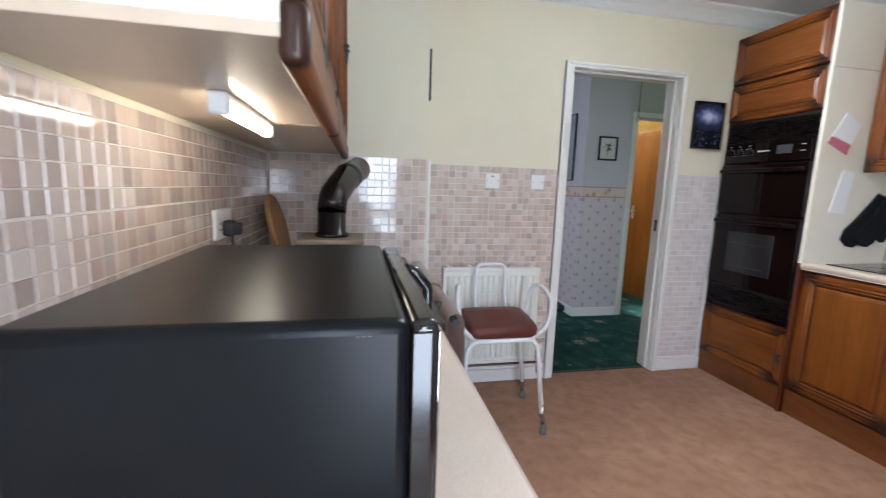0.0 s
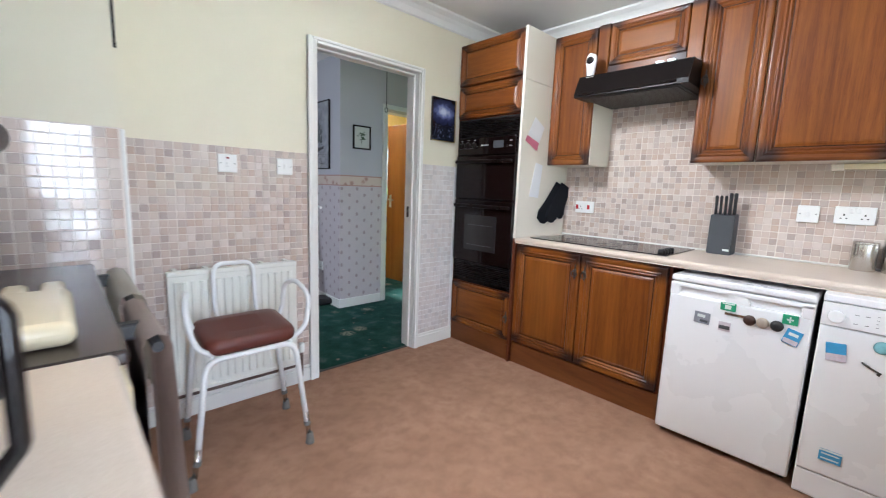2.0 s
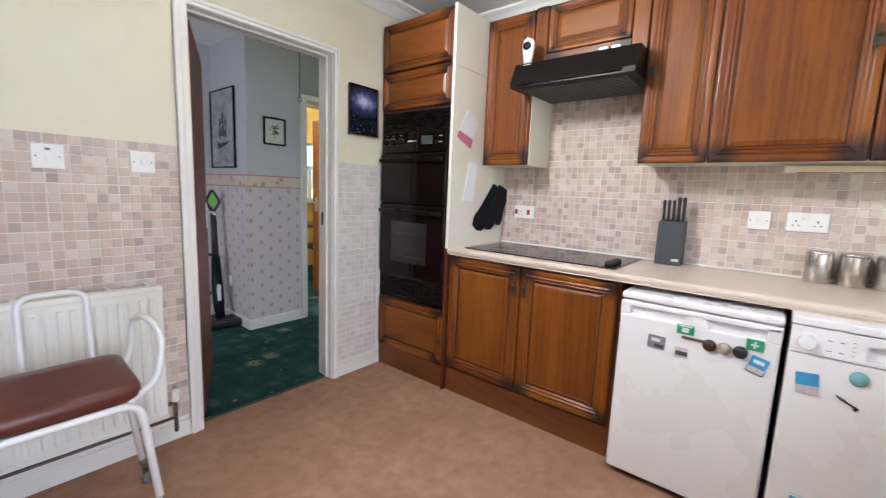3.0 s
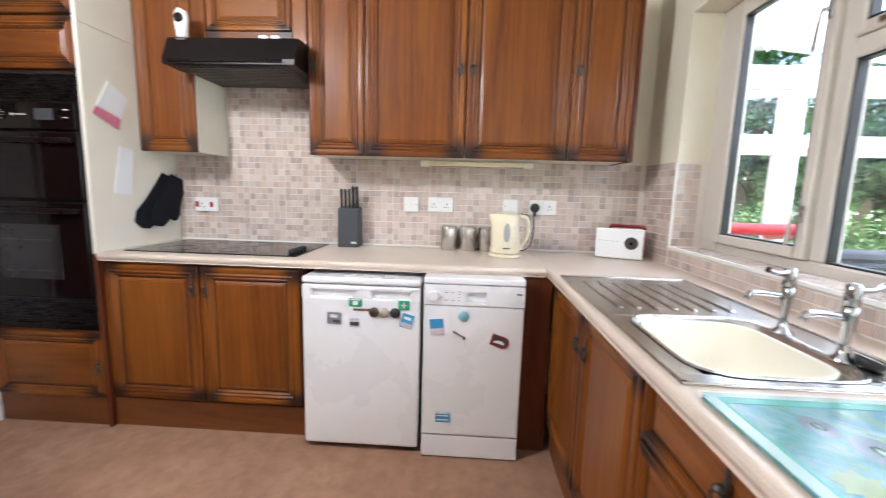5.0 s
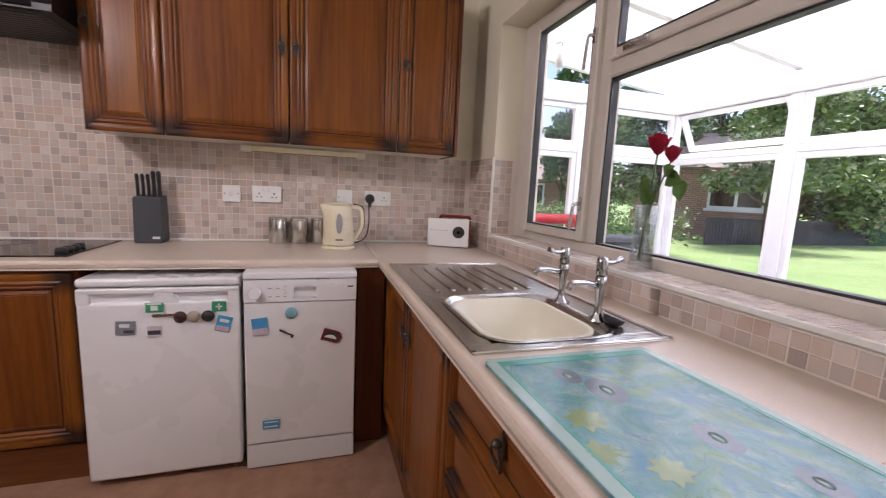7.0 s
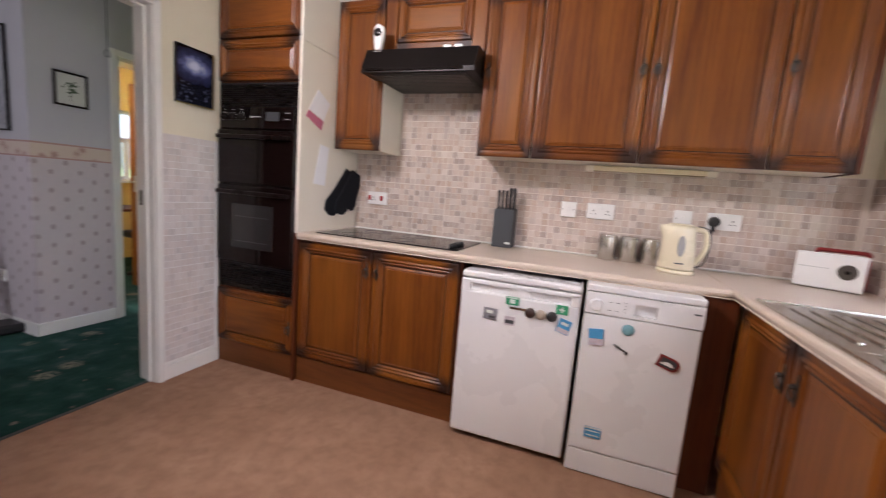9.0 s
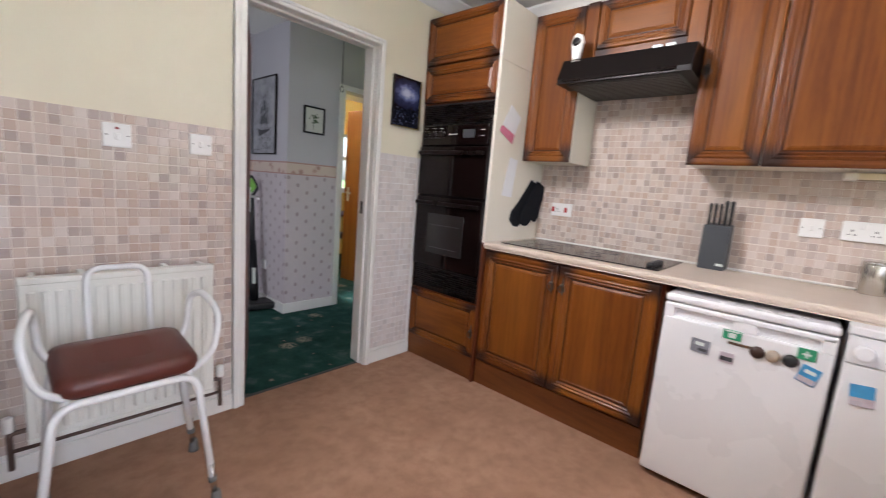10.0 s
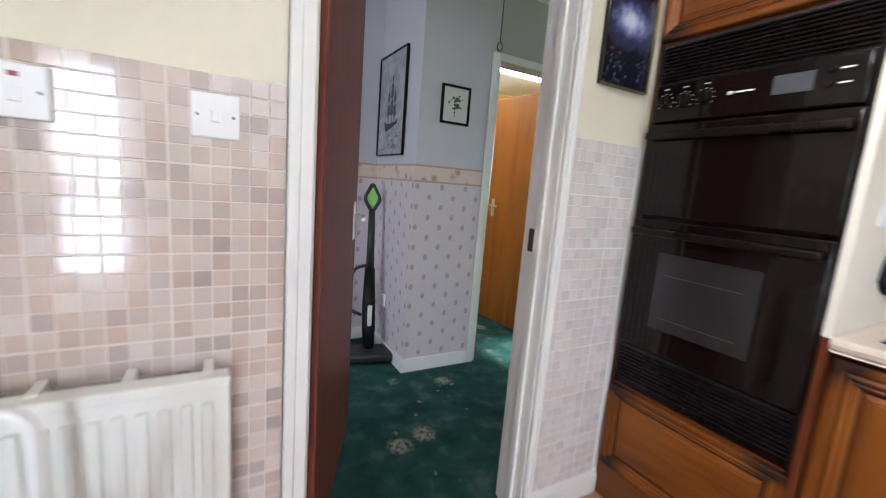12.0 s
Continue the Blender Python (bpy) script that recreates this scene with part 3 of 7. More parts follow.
part("strike_plate", b, pewter, fr, "worn brass strike plate")


def lever(parent, x, y, z, side, out):
    """A lever handle on its plate; side: which way the lever points; out: the face's direction along y."""
    b = B()
    bx(b, x - 0.02, x + 0.02, y, y + out * 0.006, z - 0.08, z + 0.08, 0.002)
    p = part("handle_plate", b, satin_aluminium, parent, "satin chrome handle plate")
    b = B()
    tube(b, bend([(x, y, z + 0.02), (x, y + out * 0.045, z + 0.02), (x + side * 0.10, y + out * 0.05, z + 0.015)], 0.02), 0.008)
    part("lever", b, satin_aluminium, p)


# the kitchen door stands open into the hall
kd = thing("door_1", pose(1.345, 2.672, 0.006, 0, 0, 66), "mahogany-stained flush door standing open into the hall", "door", kind="structure")
b = B()
bx(b, 0, 0.755, -0.04, 0, 0, 1.98, 0.003)
part("door_leaf", b, door_mahogany, kd)
lever(kd, 0.665, -0.04, 1.02, -1, -1)
lever(kd, 0.665, 0.0, 1.02, -1, 1)

# ---- kitchen window ----
win = thing("window_1", pose(0, 0, 0), "off-white framed kitchen window with opening casement", "window", kind="structure")
FY0, FY1 = -1.075, -1.015
b = B()
bx(b, 2.60, WX1, FY0, FY1, WZ0 + 0.001, WZ1, 0.006)
bx(b, WX0, 0.98, FY0, FY1, WZ0 + 0.001, WZ1, 0.006)
bx(b, 0.98, 2.60, FY0, FY1, WZ0 + 0.001, 1.042, 0.006)
bx(b, 0.98, 2.60, FY0, FY1, 2.065, WZ1, 0.006)
bx(b, 2.025, 2.085, FY0, FY1, 1.042, 2.065, 0.006)
bx(b, 0.98, 2.025, FY0, FY1 + 0.004, 1.685, 1.745, 0.006)
part("window_frame", b, kitchen_pvc, win)
b = B()
for x0, x1, z0, z1 in ((2.085, 2.60, 1.042, 2.065),):
    bx(b, x0, x0 + 0.042, FY1 - 0.03, FY1 + 0.022, z0, z1, 0.006)
    bx(b, x1 - 0.042, x1, FY1 - 0.03, FY1 + 0.022, z0, z1, 0.006)
    bx(b, x0 + 0.042, x1 - 0.042, FY1 - 0.03, FY1 + 0.022, z0, z0 + 0.042, 0.006)
    bx(b, x0 + 0.042, x1 - 0.042, FY1 - 0.03, FY1 + 0.022, z1 - 0.042, z1, 0.006)
case = part("casement", b, kitchen_pvc, win, "side-hung casement, shut")
b = B()
for x0, x1, z0, z1 in ((0.98, 2.025, 1.745, 2.065),):
    bx(b, x0, x0 + 0.036, FY1 - 0.03, FY1 + 0.018, z0, z1, 0.006)
    bx(b, x1 - 0.036, x1, FY1 - 0.03, FY1 + 0.018, z0, z1, 0.006)
    bx(b, x0 + 0.036, x1 - 0.036, FY1 - 0.03, FY1 + 0.018, z0, z0 + 0.036, 0.006)
    bx(b, x0 + 0.036, x1 - 0.036, FY1 - 0.03, FY1 + 0.018, z1 - 0.036, z1, 0.006)
fan = part("fanlight", b, kitchen_pvc, win, "top-hung fanlight, shut")
b = B()
for x0, x1, z0, z1, y in ((2.127, 2.558, 1.084, 2.023, FY1 + 0.004), (0.98, 2.025, 1.042, 1.685, FY1 - 0.02), (1.016, 1.989, 1.781, 2.029, FY1)):
    t = 0.007
    bx(b, x0, x0 + t, y - 0.02, y + 0.012, z0, z1)
    bx(b, x1 - t, x1, y - 0.02, y + 0.012, z0, z1)
    bx(b, x0 + t, x1 - t, y - 0.02, y + 0.012, z0, z0 + t)
    bx(b, x0 + t, x1 - t, y - 0.02, y + 0.012, z1 - t, z1)
part("glazing_seal", b, black_plastic, win, "black rubber glazing seal")
for x0, x1, z0, z1, y in ((2.13, 2.555, 1.087, 2.02, FY1 - 0.006), (0.985, 2.02, 1.046, 1.682, FY1 - 0.03), (1.02, 1.986, 1.784, 2.026, FY1 - 0.008)):
    p = part("pane", bx(B(), x0, x1, y - 0.004, y, z0, z1), pane_glass, win)
    p.visible_shadow = False
for x, z, dz in ((2.108, 1.86, -0.13), (2.108, 1.20, -0.11)):
    b = B()
    bx(b, x - 0.012, x + 0.012, FY1 + 0.022, FY1 + 0.03, z - 0.03, z + 0.03, 0.003)
    tube(b, bend([(x, FY1 + 0.03, z), (x, FY1 + 0.055, z), (x + 0.008, FY1 + 0.06, z + dz)], 0.015), [0.007] * 8 + [0.009], 8)
    part("casement_fastener", b, steel, case)
b = B()
bx(b, 1.82, 1.94, FY1 + 0.018, FY1 + 0.026, 1.752, 1.772, 0.003)
tube(b, bend([(1.89, FY1 + 0.026, 1.762), (1.89, FY1 + 0.05, 1.765), (1.80, FY1 + 0.055, 1.757)], 0.015), 0.006, 8)
part("casement_stay", b, steel, fan)

# back door in the south wall, glazed
bd = thing("door_2", pose(0, 0, 0), "white glazed back door, shut", "door", kind="structure")
b = B()
bx(b, DX0, DX0 + 0.09, -1.02, -0.97, 0, 2.05, 0.005)
bx(b, DX1 - 0.09, DX1, -1.02, -0.97, 0, 2.05, 0.005)
bx(b, DX0 + 0.09, DX1 - 0.09, -1.02, -0.97, 0, 0.16, 0.005)
bx(b, DX0 + 0.09, DX1 - 0.09, -1.02, -0.97, 1.95, 2.05, 0.005)
bx(b, DX0 + 0.09, DX1 - 0.09, -1.02, -0.97, 0.92, 1.02, 0.005)
part("door_leaf", b, pvc_white, bd)
for z0, z1 in ((0.16, 0.92), (1.02, 1.95)):
    p = part("pane", bx(B(), DX0 + 0.09, DX1 - 0.09, -0.998, -0.992, z0, z1), pane_glass, bd)
    p.visible_shadow = False

# ---- hall ----
setting("wall_hall_west", bx(B(), -0.6, -0.5, 2.692, 4.55, 0, 2.42), hall_upper, "pale blue-grey hall end wall", "wall")
setting("wall_hall_back", bx(B(), -0.5, 2.178, 4.45, 4.55, 0, 2.42), hall_upper, "pale blue-grey hall wall", "wall")
setting("wall_hall_east", bx(B(), 3.80, 3.9, 2.67, 3.80, 0, 2.42), hall_upper, "pale blue-grey hall wall", "wall")
setting("wall_hall_side", bx(B(), 2.178, 2.30, 3.92, 4.55, 0, 2.42), hall_upper, "pale blue-grey hall wall beside the recess", "wall")
b = B()
bx(b, 2.178, 2.70, 3.80, 3.92, 0, 2.42)
bx(b, 3.46, 3.80, 3.80, 3.92, 0, 2.42)
bx(b, 2.70, 3.46, 3.80, 3.92, 2.0, 2.42)
hall = setting("wall_hall_north", b, hall_upper, "pale blue-grey hall wall above a papered dado", "wall")
t = 0.003
for z0, z1, m, nm, lb in ((0.09, 1.211, wallpaper_shell, "wallpaper", "lilac-pink wallpaper with small shell print"), (1.211, 1.316, wallpaper_border, "wallpaper_border", "peach leaf-scroll wallpaper border")):
    b = B()
    bx(b, 2.178 - t, 2.178 - 0.0005, 3.80 - t, 4.45, z0, z1)
    bx(b, 2.178, 2.655, 3.80 - t, 3.80 - 0.0005, z0, z1)
    bx(b, -0.5, 2.178 - t, 4.45 - t, 4.45 - 0.0005, z0, z1)
    bx(b, 3.51, 3.80, 3.80 - t, 3.80 - 0.0005, z0, z1)
    bx(b, 3.80 - t, 3.7995, 2.70, 3.80 - t, z0, z1)
    part(nm, b, m, hall, lb)
b = B()
bx(b, 2.178 - 0.016, 2.178 - 0.001, 3.80 - 0.016, 4.45, 0, 0.09, 0.003)
bx(b, 2.178 - 0.001, 2.655, 3.80 - 0.016, 3.80 - 0.001, 0, 0.09, 0.003)
bx(b, -0.5, 2.178 - 0.016, 4.45 - 0.016, 4.45 - 0.001, 0, 0.09, 0.003)
bx(b, 3.51, 3.80, 3.784, 3.799, 0, 0.09, 0.003)
setting("baseboard_hall", b, gloss_white, "white gloss skirting board", "skirting")
b = B()
for x0, x1 in ((2.655, 2.70), (3.46, 3.505)):
    bx(b, x0, x1, 3.782, 3.798, 0, 2.045, 0.004)
bx(b, 2.70, 3.46, 3.782, 3.798, 2.0, 2.045, 0.004)
bx(b, 2.701, 2.725, 3.798, 3.93, 0, 2.0, 0.002)
bx(b, 3.435, 3.459, 3.798, 3.93, 0, 2.0, 0.002)
setting("door_frame_hall", b, gloss_white, "white gloss door frame", "door frame")

# ---- room beyond the hall ----
b = B()
bx(b, 2.30, 2.40, 4.55, 6.2, 0, 2.42)
bx(b, 3.9, 5.1, 3.82, 3.92, 0, 2.42)
bx(b, 5.0, 5.1, 3.92, 6.2, 0, 2.42)
bx(b, 2.40, 3.75, 6.1, 6.2, 0, 2.42)
bx(b, 4.75, 5.0, 6.1, 6.2, 0, 2.42)
bx(b, 3.75, 4.75, 6.1, 6.2, 0, 1.02)
bx(b, 3.75, 4.75, 6.1, 6.2, 1.90, 2.42)
setting("wall_far_room", b, yellow_wall, "yellow painted room walls", "wall")
b = B()
bx(b, 3.75, 4.75, 6.13, 6.18, 1.02, 1.07, 0.004)
bx(b, 3.75, 4.75, 6.13, 6.18, 1.85, 1.90, 0.004)
bx(b, 3.75, 3.80, 6.13, 6.18, 1.07, 1.85, 0.004)
bx(b, 4.70, 4.75, 6.13, 6.18, 1.07, 1.85, 0.004)
bx(b, 3.80, 4.70, 6.13, 6.18, 1.50, 1.56, 0.004)
bx(b, 4.22, 4.28, 6.13, 6.18, 1.07, 1.50, 0.004)
bx(b, 3.70, 4.80, 6.03, 6.12, 0.99, 1.02, 0.004)
w2 = setting("window_2", b, pvc_white, "white framed window of the far room", "window")
p = part("pane", bx(B(), 3.80, 4.70, 6.15, 6.155, 1.07, 1.85), pane_glass, w2)
p.visible_shadow = False
fd = thing("door_3", pose(3.46, 3.94, 0.006, 0, 0, 95), "teak-veneered flush door standing open", "door", kind="structure")
part("door_leaf", bx(B(), 0, 0.75, -0.001, 0.039, 0, 1.98, 0.003), door_teak, fd)
lever(fd, 0.68, 0.039, 1.03, -1, 1)

# ---- kitchen cabinets ----


def ring_handle(parent, x, y, z):
    b = B()
    prism(b, [(x + sx * u, z + w) for u, w, sx in ((0, -0.05, 1), (0.004, -0.036, 1), (0.003, -0.028, 1), (0.009, -0.014, 1), (0.0095, 0.014, 1), (0.003, 0.028, 1), (0.004, 0.036, 1), (0, 0.05, 1),
                                                    (0.004, 0.036, -1), (0.003, 0.028, -1), (0.0095, 0.014, -1), (0.009, -0.014, -1), (0.003, -0.028, -1), (0.004, -0.036, -1))], "y", y - 0.0035, y + 0.001)
    lathe(b, [(0.011, 0), (0.011, 0.004), (0.004, 0.01)], 10, (x, y - 0.012, z + 0.008))
    h = part("handle_plate", b, pewter, parent, "aged pewter handle plate")
    b = B()
    pts = [(x + 0.017 * math.sin(a), y - 0.013 - 0.002 * math.cos(a), z - 0.012 + 0.019 * math.cos(a)) for a in [i * math.pi / 8 for i in range(17)]]
    tube(b, pts, 0.003, 6)
    part("ring", b, pewter, h)


def framed(parent, name, x0, x1, z0, z1, handle=None, y=0.0, st=0.066, glass_door=False, drawer=False):
    """A framed and fielded oak door or drawer front in the plane y, which faces -y."""
    d = 0.021
    b = B()
    bx(b, x0 + 0.001, x1 - 0.001, y + 0.012 if not glass_door else y + d - 0.002, y + d, z0 + 0.001, z1 - 0.001)
    base = part(name, b, oak_antique, parent) if not glass_door else thing_part(name, parent)
    # mitred frame: a flat outer band, then two rounded reeds down to the panel
    k = st / 0.066
    prof = [(0.0, d), (0.0, 0.006), (0.002, 0.0018), (0.006, 0.0), (0.015, 0.0008), (0.025, 0.0), (0.028, 0.0030), (0.031, 0.0040), (0.034, 0.0), (0.038, -0.0028), (0.041, -0.0030),
            (0.045, -0.0008), (0.048, 0.0048), (0.050, 0.0055), (0.052, 0.0025), (0.055, 0.0012), (0.058, 0.0025), (0.062, 0.0085), (0.066, 0.0135)]
    prof = [(o * k, v) for o, v in prof]
    sides = (("stile", oak_stile, lambda o: ((x0 + o, z1 - o), (x0 + o, z0 + o))), ("stile", oak_stile, lambda o: ((x1 - o, z0 + o), (x1 - o, z1 - o))),
             ("rail", oak_rail, lambda o: ((x0 + o, z0 + o), (x1 - o, z0 + o))), ("rail", oak_rail, lambda o: ((x1 - o, z1 - o), (x0 + o, z1 - o))))
    for nm, mat, ends in sides:
        b = B()
        rows = [[b.verts.new((p[0], y + v, p[1])) for p in ends(o)] for o, v in prof]
        for p, q in zip(rows, rows[1:]):
            b.faces.new((p[0], p[1], q[1], q[0])).smooth = True
        part(nm, b, mat, base)
    i0, i1, j0, j1, w = x0 + st, x1 - st, z0 + st, z1 - st, 0.0
    if glass_door:
        m = 2 * w
        part("pane", bx(B(), i0 + m, i1 - m, y + 0.014, y + 0.017, j0 + m, j1 - m), clear_pane, base, "leaded clear glass pane")
        b = B()
        cx = (i0 + i1) / 2
        for k in range(5):
            u = i0 + m + (i1 - i0 - 2 * m) * k / 4
            tube(b, [(u, y + 0.012, j0 + m), (u + (cx - u) * 0.3, y + 0.012, (j0 + j1) / 2), (u, y + 0.012, j1 - m)], 0.003, 5)
        for k in range(1, 4):
            v = j0 + m + (j1 - j0 - 2 * m) * k / 4
            tube(b, [(i0 + m, y + 0.012, v), (i1 - m, y + 0.012, v)], 0.003, 5)
        part("leading", b, pewter, base)
    else:
        b = B()
        loops = [[(i0 + g, yy, j0 + g), (i1 - g, yy, j0 + g), (i1 - g, yy, j1 - g), (i0 + g, yy, j1 - g)] for g, yy in (
            (-0.002, y + d), (-0.002, y + 0.0132), (0.004, y + 0.0120), (0.016, y + 0.0062), (0.018, y + 0.0078), (0.0195, y + 0.0078), (0.0215, y + 0.0056))]
        vs = [[b.verts.new(v) for v in l] for l in loops]
        for l, k in zip(vs, vs[1:]):
            for n in range(4):
                b.faces.new((l[n], l[(n + 1) % 4], k[(n + 1) % 4], k[n]))
        b.faces.new(vs[-1])
        part("panel", b, oak_panel_h if drawer else oak_panel, base, "raised oak panel")
    if handle:
        ring_handle(base, handle[0], y, handle[1])
    return base


def thing_part(name, parent):
    ob = new(name)
    ob.parent = parent
    ob.empty_display_size = 0.05
    return ob


clear_pane = glass("clear_pane", (0.93, 0.95, 0.93))


def carcass(b, w, d, z0, z1, y=0.022, top=True):
    t = 0.018
    bx(b, 0, t, y, d, z0, z1), bx(b, w - t, w, y, d, z0, z1)
    bx(b, t, w - t, y, d, z0, z0 + t)
    if top:
        bx(b, t, w - t, y, d, z1 - t, z1)
    bx(b, t, w - t, d - 0.01, d, z0 + t, z1 - t)
    return b


# oven housing, full height
tall = thing("oven_housing", pose(2.485, 2.545, 0, 0, 0, EAST), "tall oak oven housing with cream side panel", "kitchen cabinet")
W = 0.615
b = B()
bx(b, 0.0, 0.02, 0.022, 0.60, 0, 2.285)
bx(b, 0.02, W - 0.018, 0.022, 0.60, 0.10, 0.50)
bx(b, 0.02, W - 0.018, 0.022, 0.60, 1.74, 2.285)
bx(b, 0.02, W - 0.018, 0.56, 0.60, 0.50, 1.74)
part("body", b, oak_dark, tall)
b = B()
bx(b, W - 0.018, W, 0.006, 0.60, 0.9, 1.955, 0.001)
bx(b, W - 0.018, W, 0.006, 0.60, 1.957, 2.285, 0.001)
part("side_panel", b, cab_cream, tall, "cream laminate side panel with a joint line")
part("edge_strip", bx(B(), W - 0.019, W + 0.001, 0.0, 0.0055, 0.9, 2.285, 0.001), cab_cream, tall)
part("lower_side", bx(B(), W - 0.018, W, 0.0, 0.60, 0, 0.9, 0.001), oak_dark, tall)
framed(tall, "door", 0.012, W - 0.02, 1.985, 2.275, st=0.05, drawer=True)
framed(tall, "door", 0.012, W - 0.02, 1.748, 1.975, st=0.05, drawer=True)
framed(tall, "drawer_front", 0.012, W - 0.02, 0.155, 0.492, (0.575, 0.32), st=0.05, drawer=True)
part("plinth", bx(B(), 0.0, W, 0.02, 0.04, 0, 0.15), oak_plinth, tall)

oven_glass = plain("oven_glass", (0.022, 0.021, 0.021), 0.1, var=0.3, scale=20, bump=0)
# built-in double oven
ov = thing("double_oven", pose(2.485, 2.545, 0.5, 0, 0, EAST), "dark brown built-in double oven with glass doors", "oven")
o0, o1 = 0.022, W - 0.0195
b = B()
bx(b, o0, o1, 0.02, 0.55, 0.005, 1.238)
bx(b, o0, o0 + 0.014, 0.0, 0.02, 0.005, 1.238, 0.003)
bx(b, o1 - 0.014, o1, 0.0, 0.02, 0.005, 1.238, 0.003)
part("body", b, oven_trim, ov)
for z0, z1, n in ((1.106, 1.236, 10), (0.03, 0.165, 9)):
    b = B()
    bx(b, o0 + 0.014, o1 - 0.014, 0.012, 0.02, z0, z1)
    v = part("vent", b, black_plastic, ov)
    for k in range(n):
        z = z0 + 0.007 + (z1 - z0 - 0.012) * k / n
        part("slat", bx(B(), o0 + 0.016, o1 - 0.016, -0.002, 0.013, z, z + 0.006, 0.0015), oven_trim, v)
b = B()
bx(b, o0 + 0.014, o1 - 0.014, -0.012, 0.02, 0.975, 1.10, 0.006, 2)
cp = part("control_panel", b, oven_brown, ov, "brown control panel with three knobs")
for k in range(3):
    x = 0.075 + 0.065 * k
    b = B()
    tube(b, [(x, -0.012, 1.04), (x, -0.02, 1.04), (x, -0.034, 1.04)], [0.021, 0.019, 0.016], 18)
    bx(b, x - 0.003, x + 0.003, -0.042, -0.03, 1.025, 1.055, 0.001)
    part("knob", b, oven_trim, cp)
    b = B()
    for a in range(9):
        ang = radians(-130 + a * 32)
        bx(b, x + 0.027 * math.sin(ang) - 0.0015, x + 0.027 * math.sin(ang) + 0.0015, -0.0135, -0.012, 1.04 + 0.027 * math.cos(ang) - 0.0015, 1.04 + 0.027 * math.cos(ang) + 0.0015)
    bx(b, x - 0.008, x + 0.008, -0.0135, -0.012, 1.08, 1.083)
    part("dial_marks", b, plate_white, cp)
part("clock_display", bx(B(), 0.385, 0.475, -0.0135, -0.012, 1.02, 1.07), slate_grey, cp, "grey clock display")
b = B()
bx(b, 0.27, 0.285, -0.0135, -0.012, 1.037, 1.047), bx(b, 0.29, 0.34, -0.0135, -0.012, 1.04, 1.045)
part("lettering_bar", b, plate_white, cp)
for z in (1.03, 1.065):
    part("button", tube(B(), [(0.505, -0.012, z), (0.505, -0.018, z)], 0.009, 12), oven_trim, cp)
    part("lettering_bar", bx(B(), 0.525, 0.55, -0.0135, -0.012, z - 0.002, z + 0.002), plate_white, cp)
for z0, z1, inner in ((0.655, 0.968, False), (0.18, 0.645, True)):
    b = B()
    bx(b, o0 + 0.006, o1 - 0.006, -0.018, 0.018, z0, z1, 0.006, 2)
    d = part("door", b, oven_brown, ov, "brown glass oven door")
    b = B()
    bx(b, o0 + 0.02, o1 - 0.02, -0.05, -0.032, z1 - 0.055, z1 - 0.03, 0.007, 3)
    bx(b, o0 + 0.03, o0 + 0.06, -0.033, -0.017, z1 - 0.052, z1 - 0.033), bx(b, o1 - 0.06, o1 - 0.03, -0.033, -0.017, z1 - 0.052, z1 - 0.033)
    part("handle", b, oven_trim, d)
    if inner:
        part("inner_window", bx(B(), o0 + 0.12, o1 - 0.14, -0.0195, -0.018, z0 + 0.09, z1 - 0.11, 0.0005), oven_glass, d, "grey inner window")
        for k in range(2):
            part("rack", bx(B(), o0 + 0.15, o1 - 0.18, -0.0202, -0.0195, z0 + 0.13 + 0.15 * k, z0 + 0.132 + 0.15 * k), slate_grey, d)

# base unit under the hob
base = thing("base_cabinet", pose(2.50, 1.93, 0, 0, 0, EAST), "antiqued oak base cabinet with two panelled doors", "kitchen cabinet")
part("body", carcass(B(), 1.0, 0.57, 0.15, 0.868), oak_dark, base)
framed(base, "door", 0.006, 0.487, 0.16, 0.855, (0.459, 0.742))
framed(base, "door", 0.493, 0.985, 0.16, 0.855, (0.523, 0.742))
part("plinth", bx(B(), 0, 1.0, 0.015, 0.035, 0, 0.15), oak_plinth, base)

fill = thing("corner_panel", pose(2.50, -0.125, 0, 0, 0, EAST), "dark oak corner filler panel", "kitchen cabinet")
part("panel", bx(B(), 0, 0.125, 0, 0.02, 0, 0.868, 0.002), oak_dark, fill)
part("side_panel", bx(B(), 0, 0.018, 0.02, 0.57, 0, 0.868), oak_dark, fill)

# units under the sink
su = thing("sink_cabinet", pose(2.50, -0.255, 0, 0, 0, SOUTH), "dark oak sink cabinet with panelled doors", "kitchen cabinet")
part("body", carcass(B(), 0.96, 0.59, 0.15, 0.74, top=False), oak_dark, su)
framed(su, "door", 0.02, 0.475, 0.16, 0.855, (0.44, 0.72))
framed(su, "door", 0.485, 0.955, 0.16, 0.855, (0.53, 0.72))
part("plinth", bx(B(), 0, 0.96, 0.03, 0.05, 0, 0.15), oak_plinth, su)
du = thing("drawer_cabinet", pose(1.54, -0.255, 0, 0, 0, SOUTH), "dark oak drawer cabinet", "kitchen cabinet")
part("body", carcass(B(), 0.62, 0.59, 0.15, 0.74), oak_dark, du)
for z0, z1 in ((0.70, 0.855), (0.53, 0.69), (0.35, 0.52), (0.16, 0.34)):
    framed(du, "drawer_front", 0.01, 0.61, z0, z1, (0.31, (z0 + z1) / 2 + 0.01), st=0.03, drawer=True)
part("plinth", bx(B(), 0, 0.62, 0.03, 0.05, 0, 0.15), oak_plinth, du)

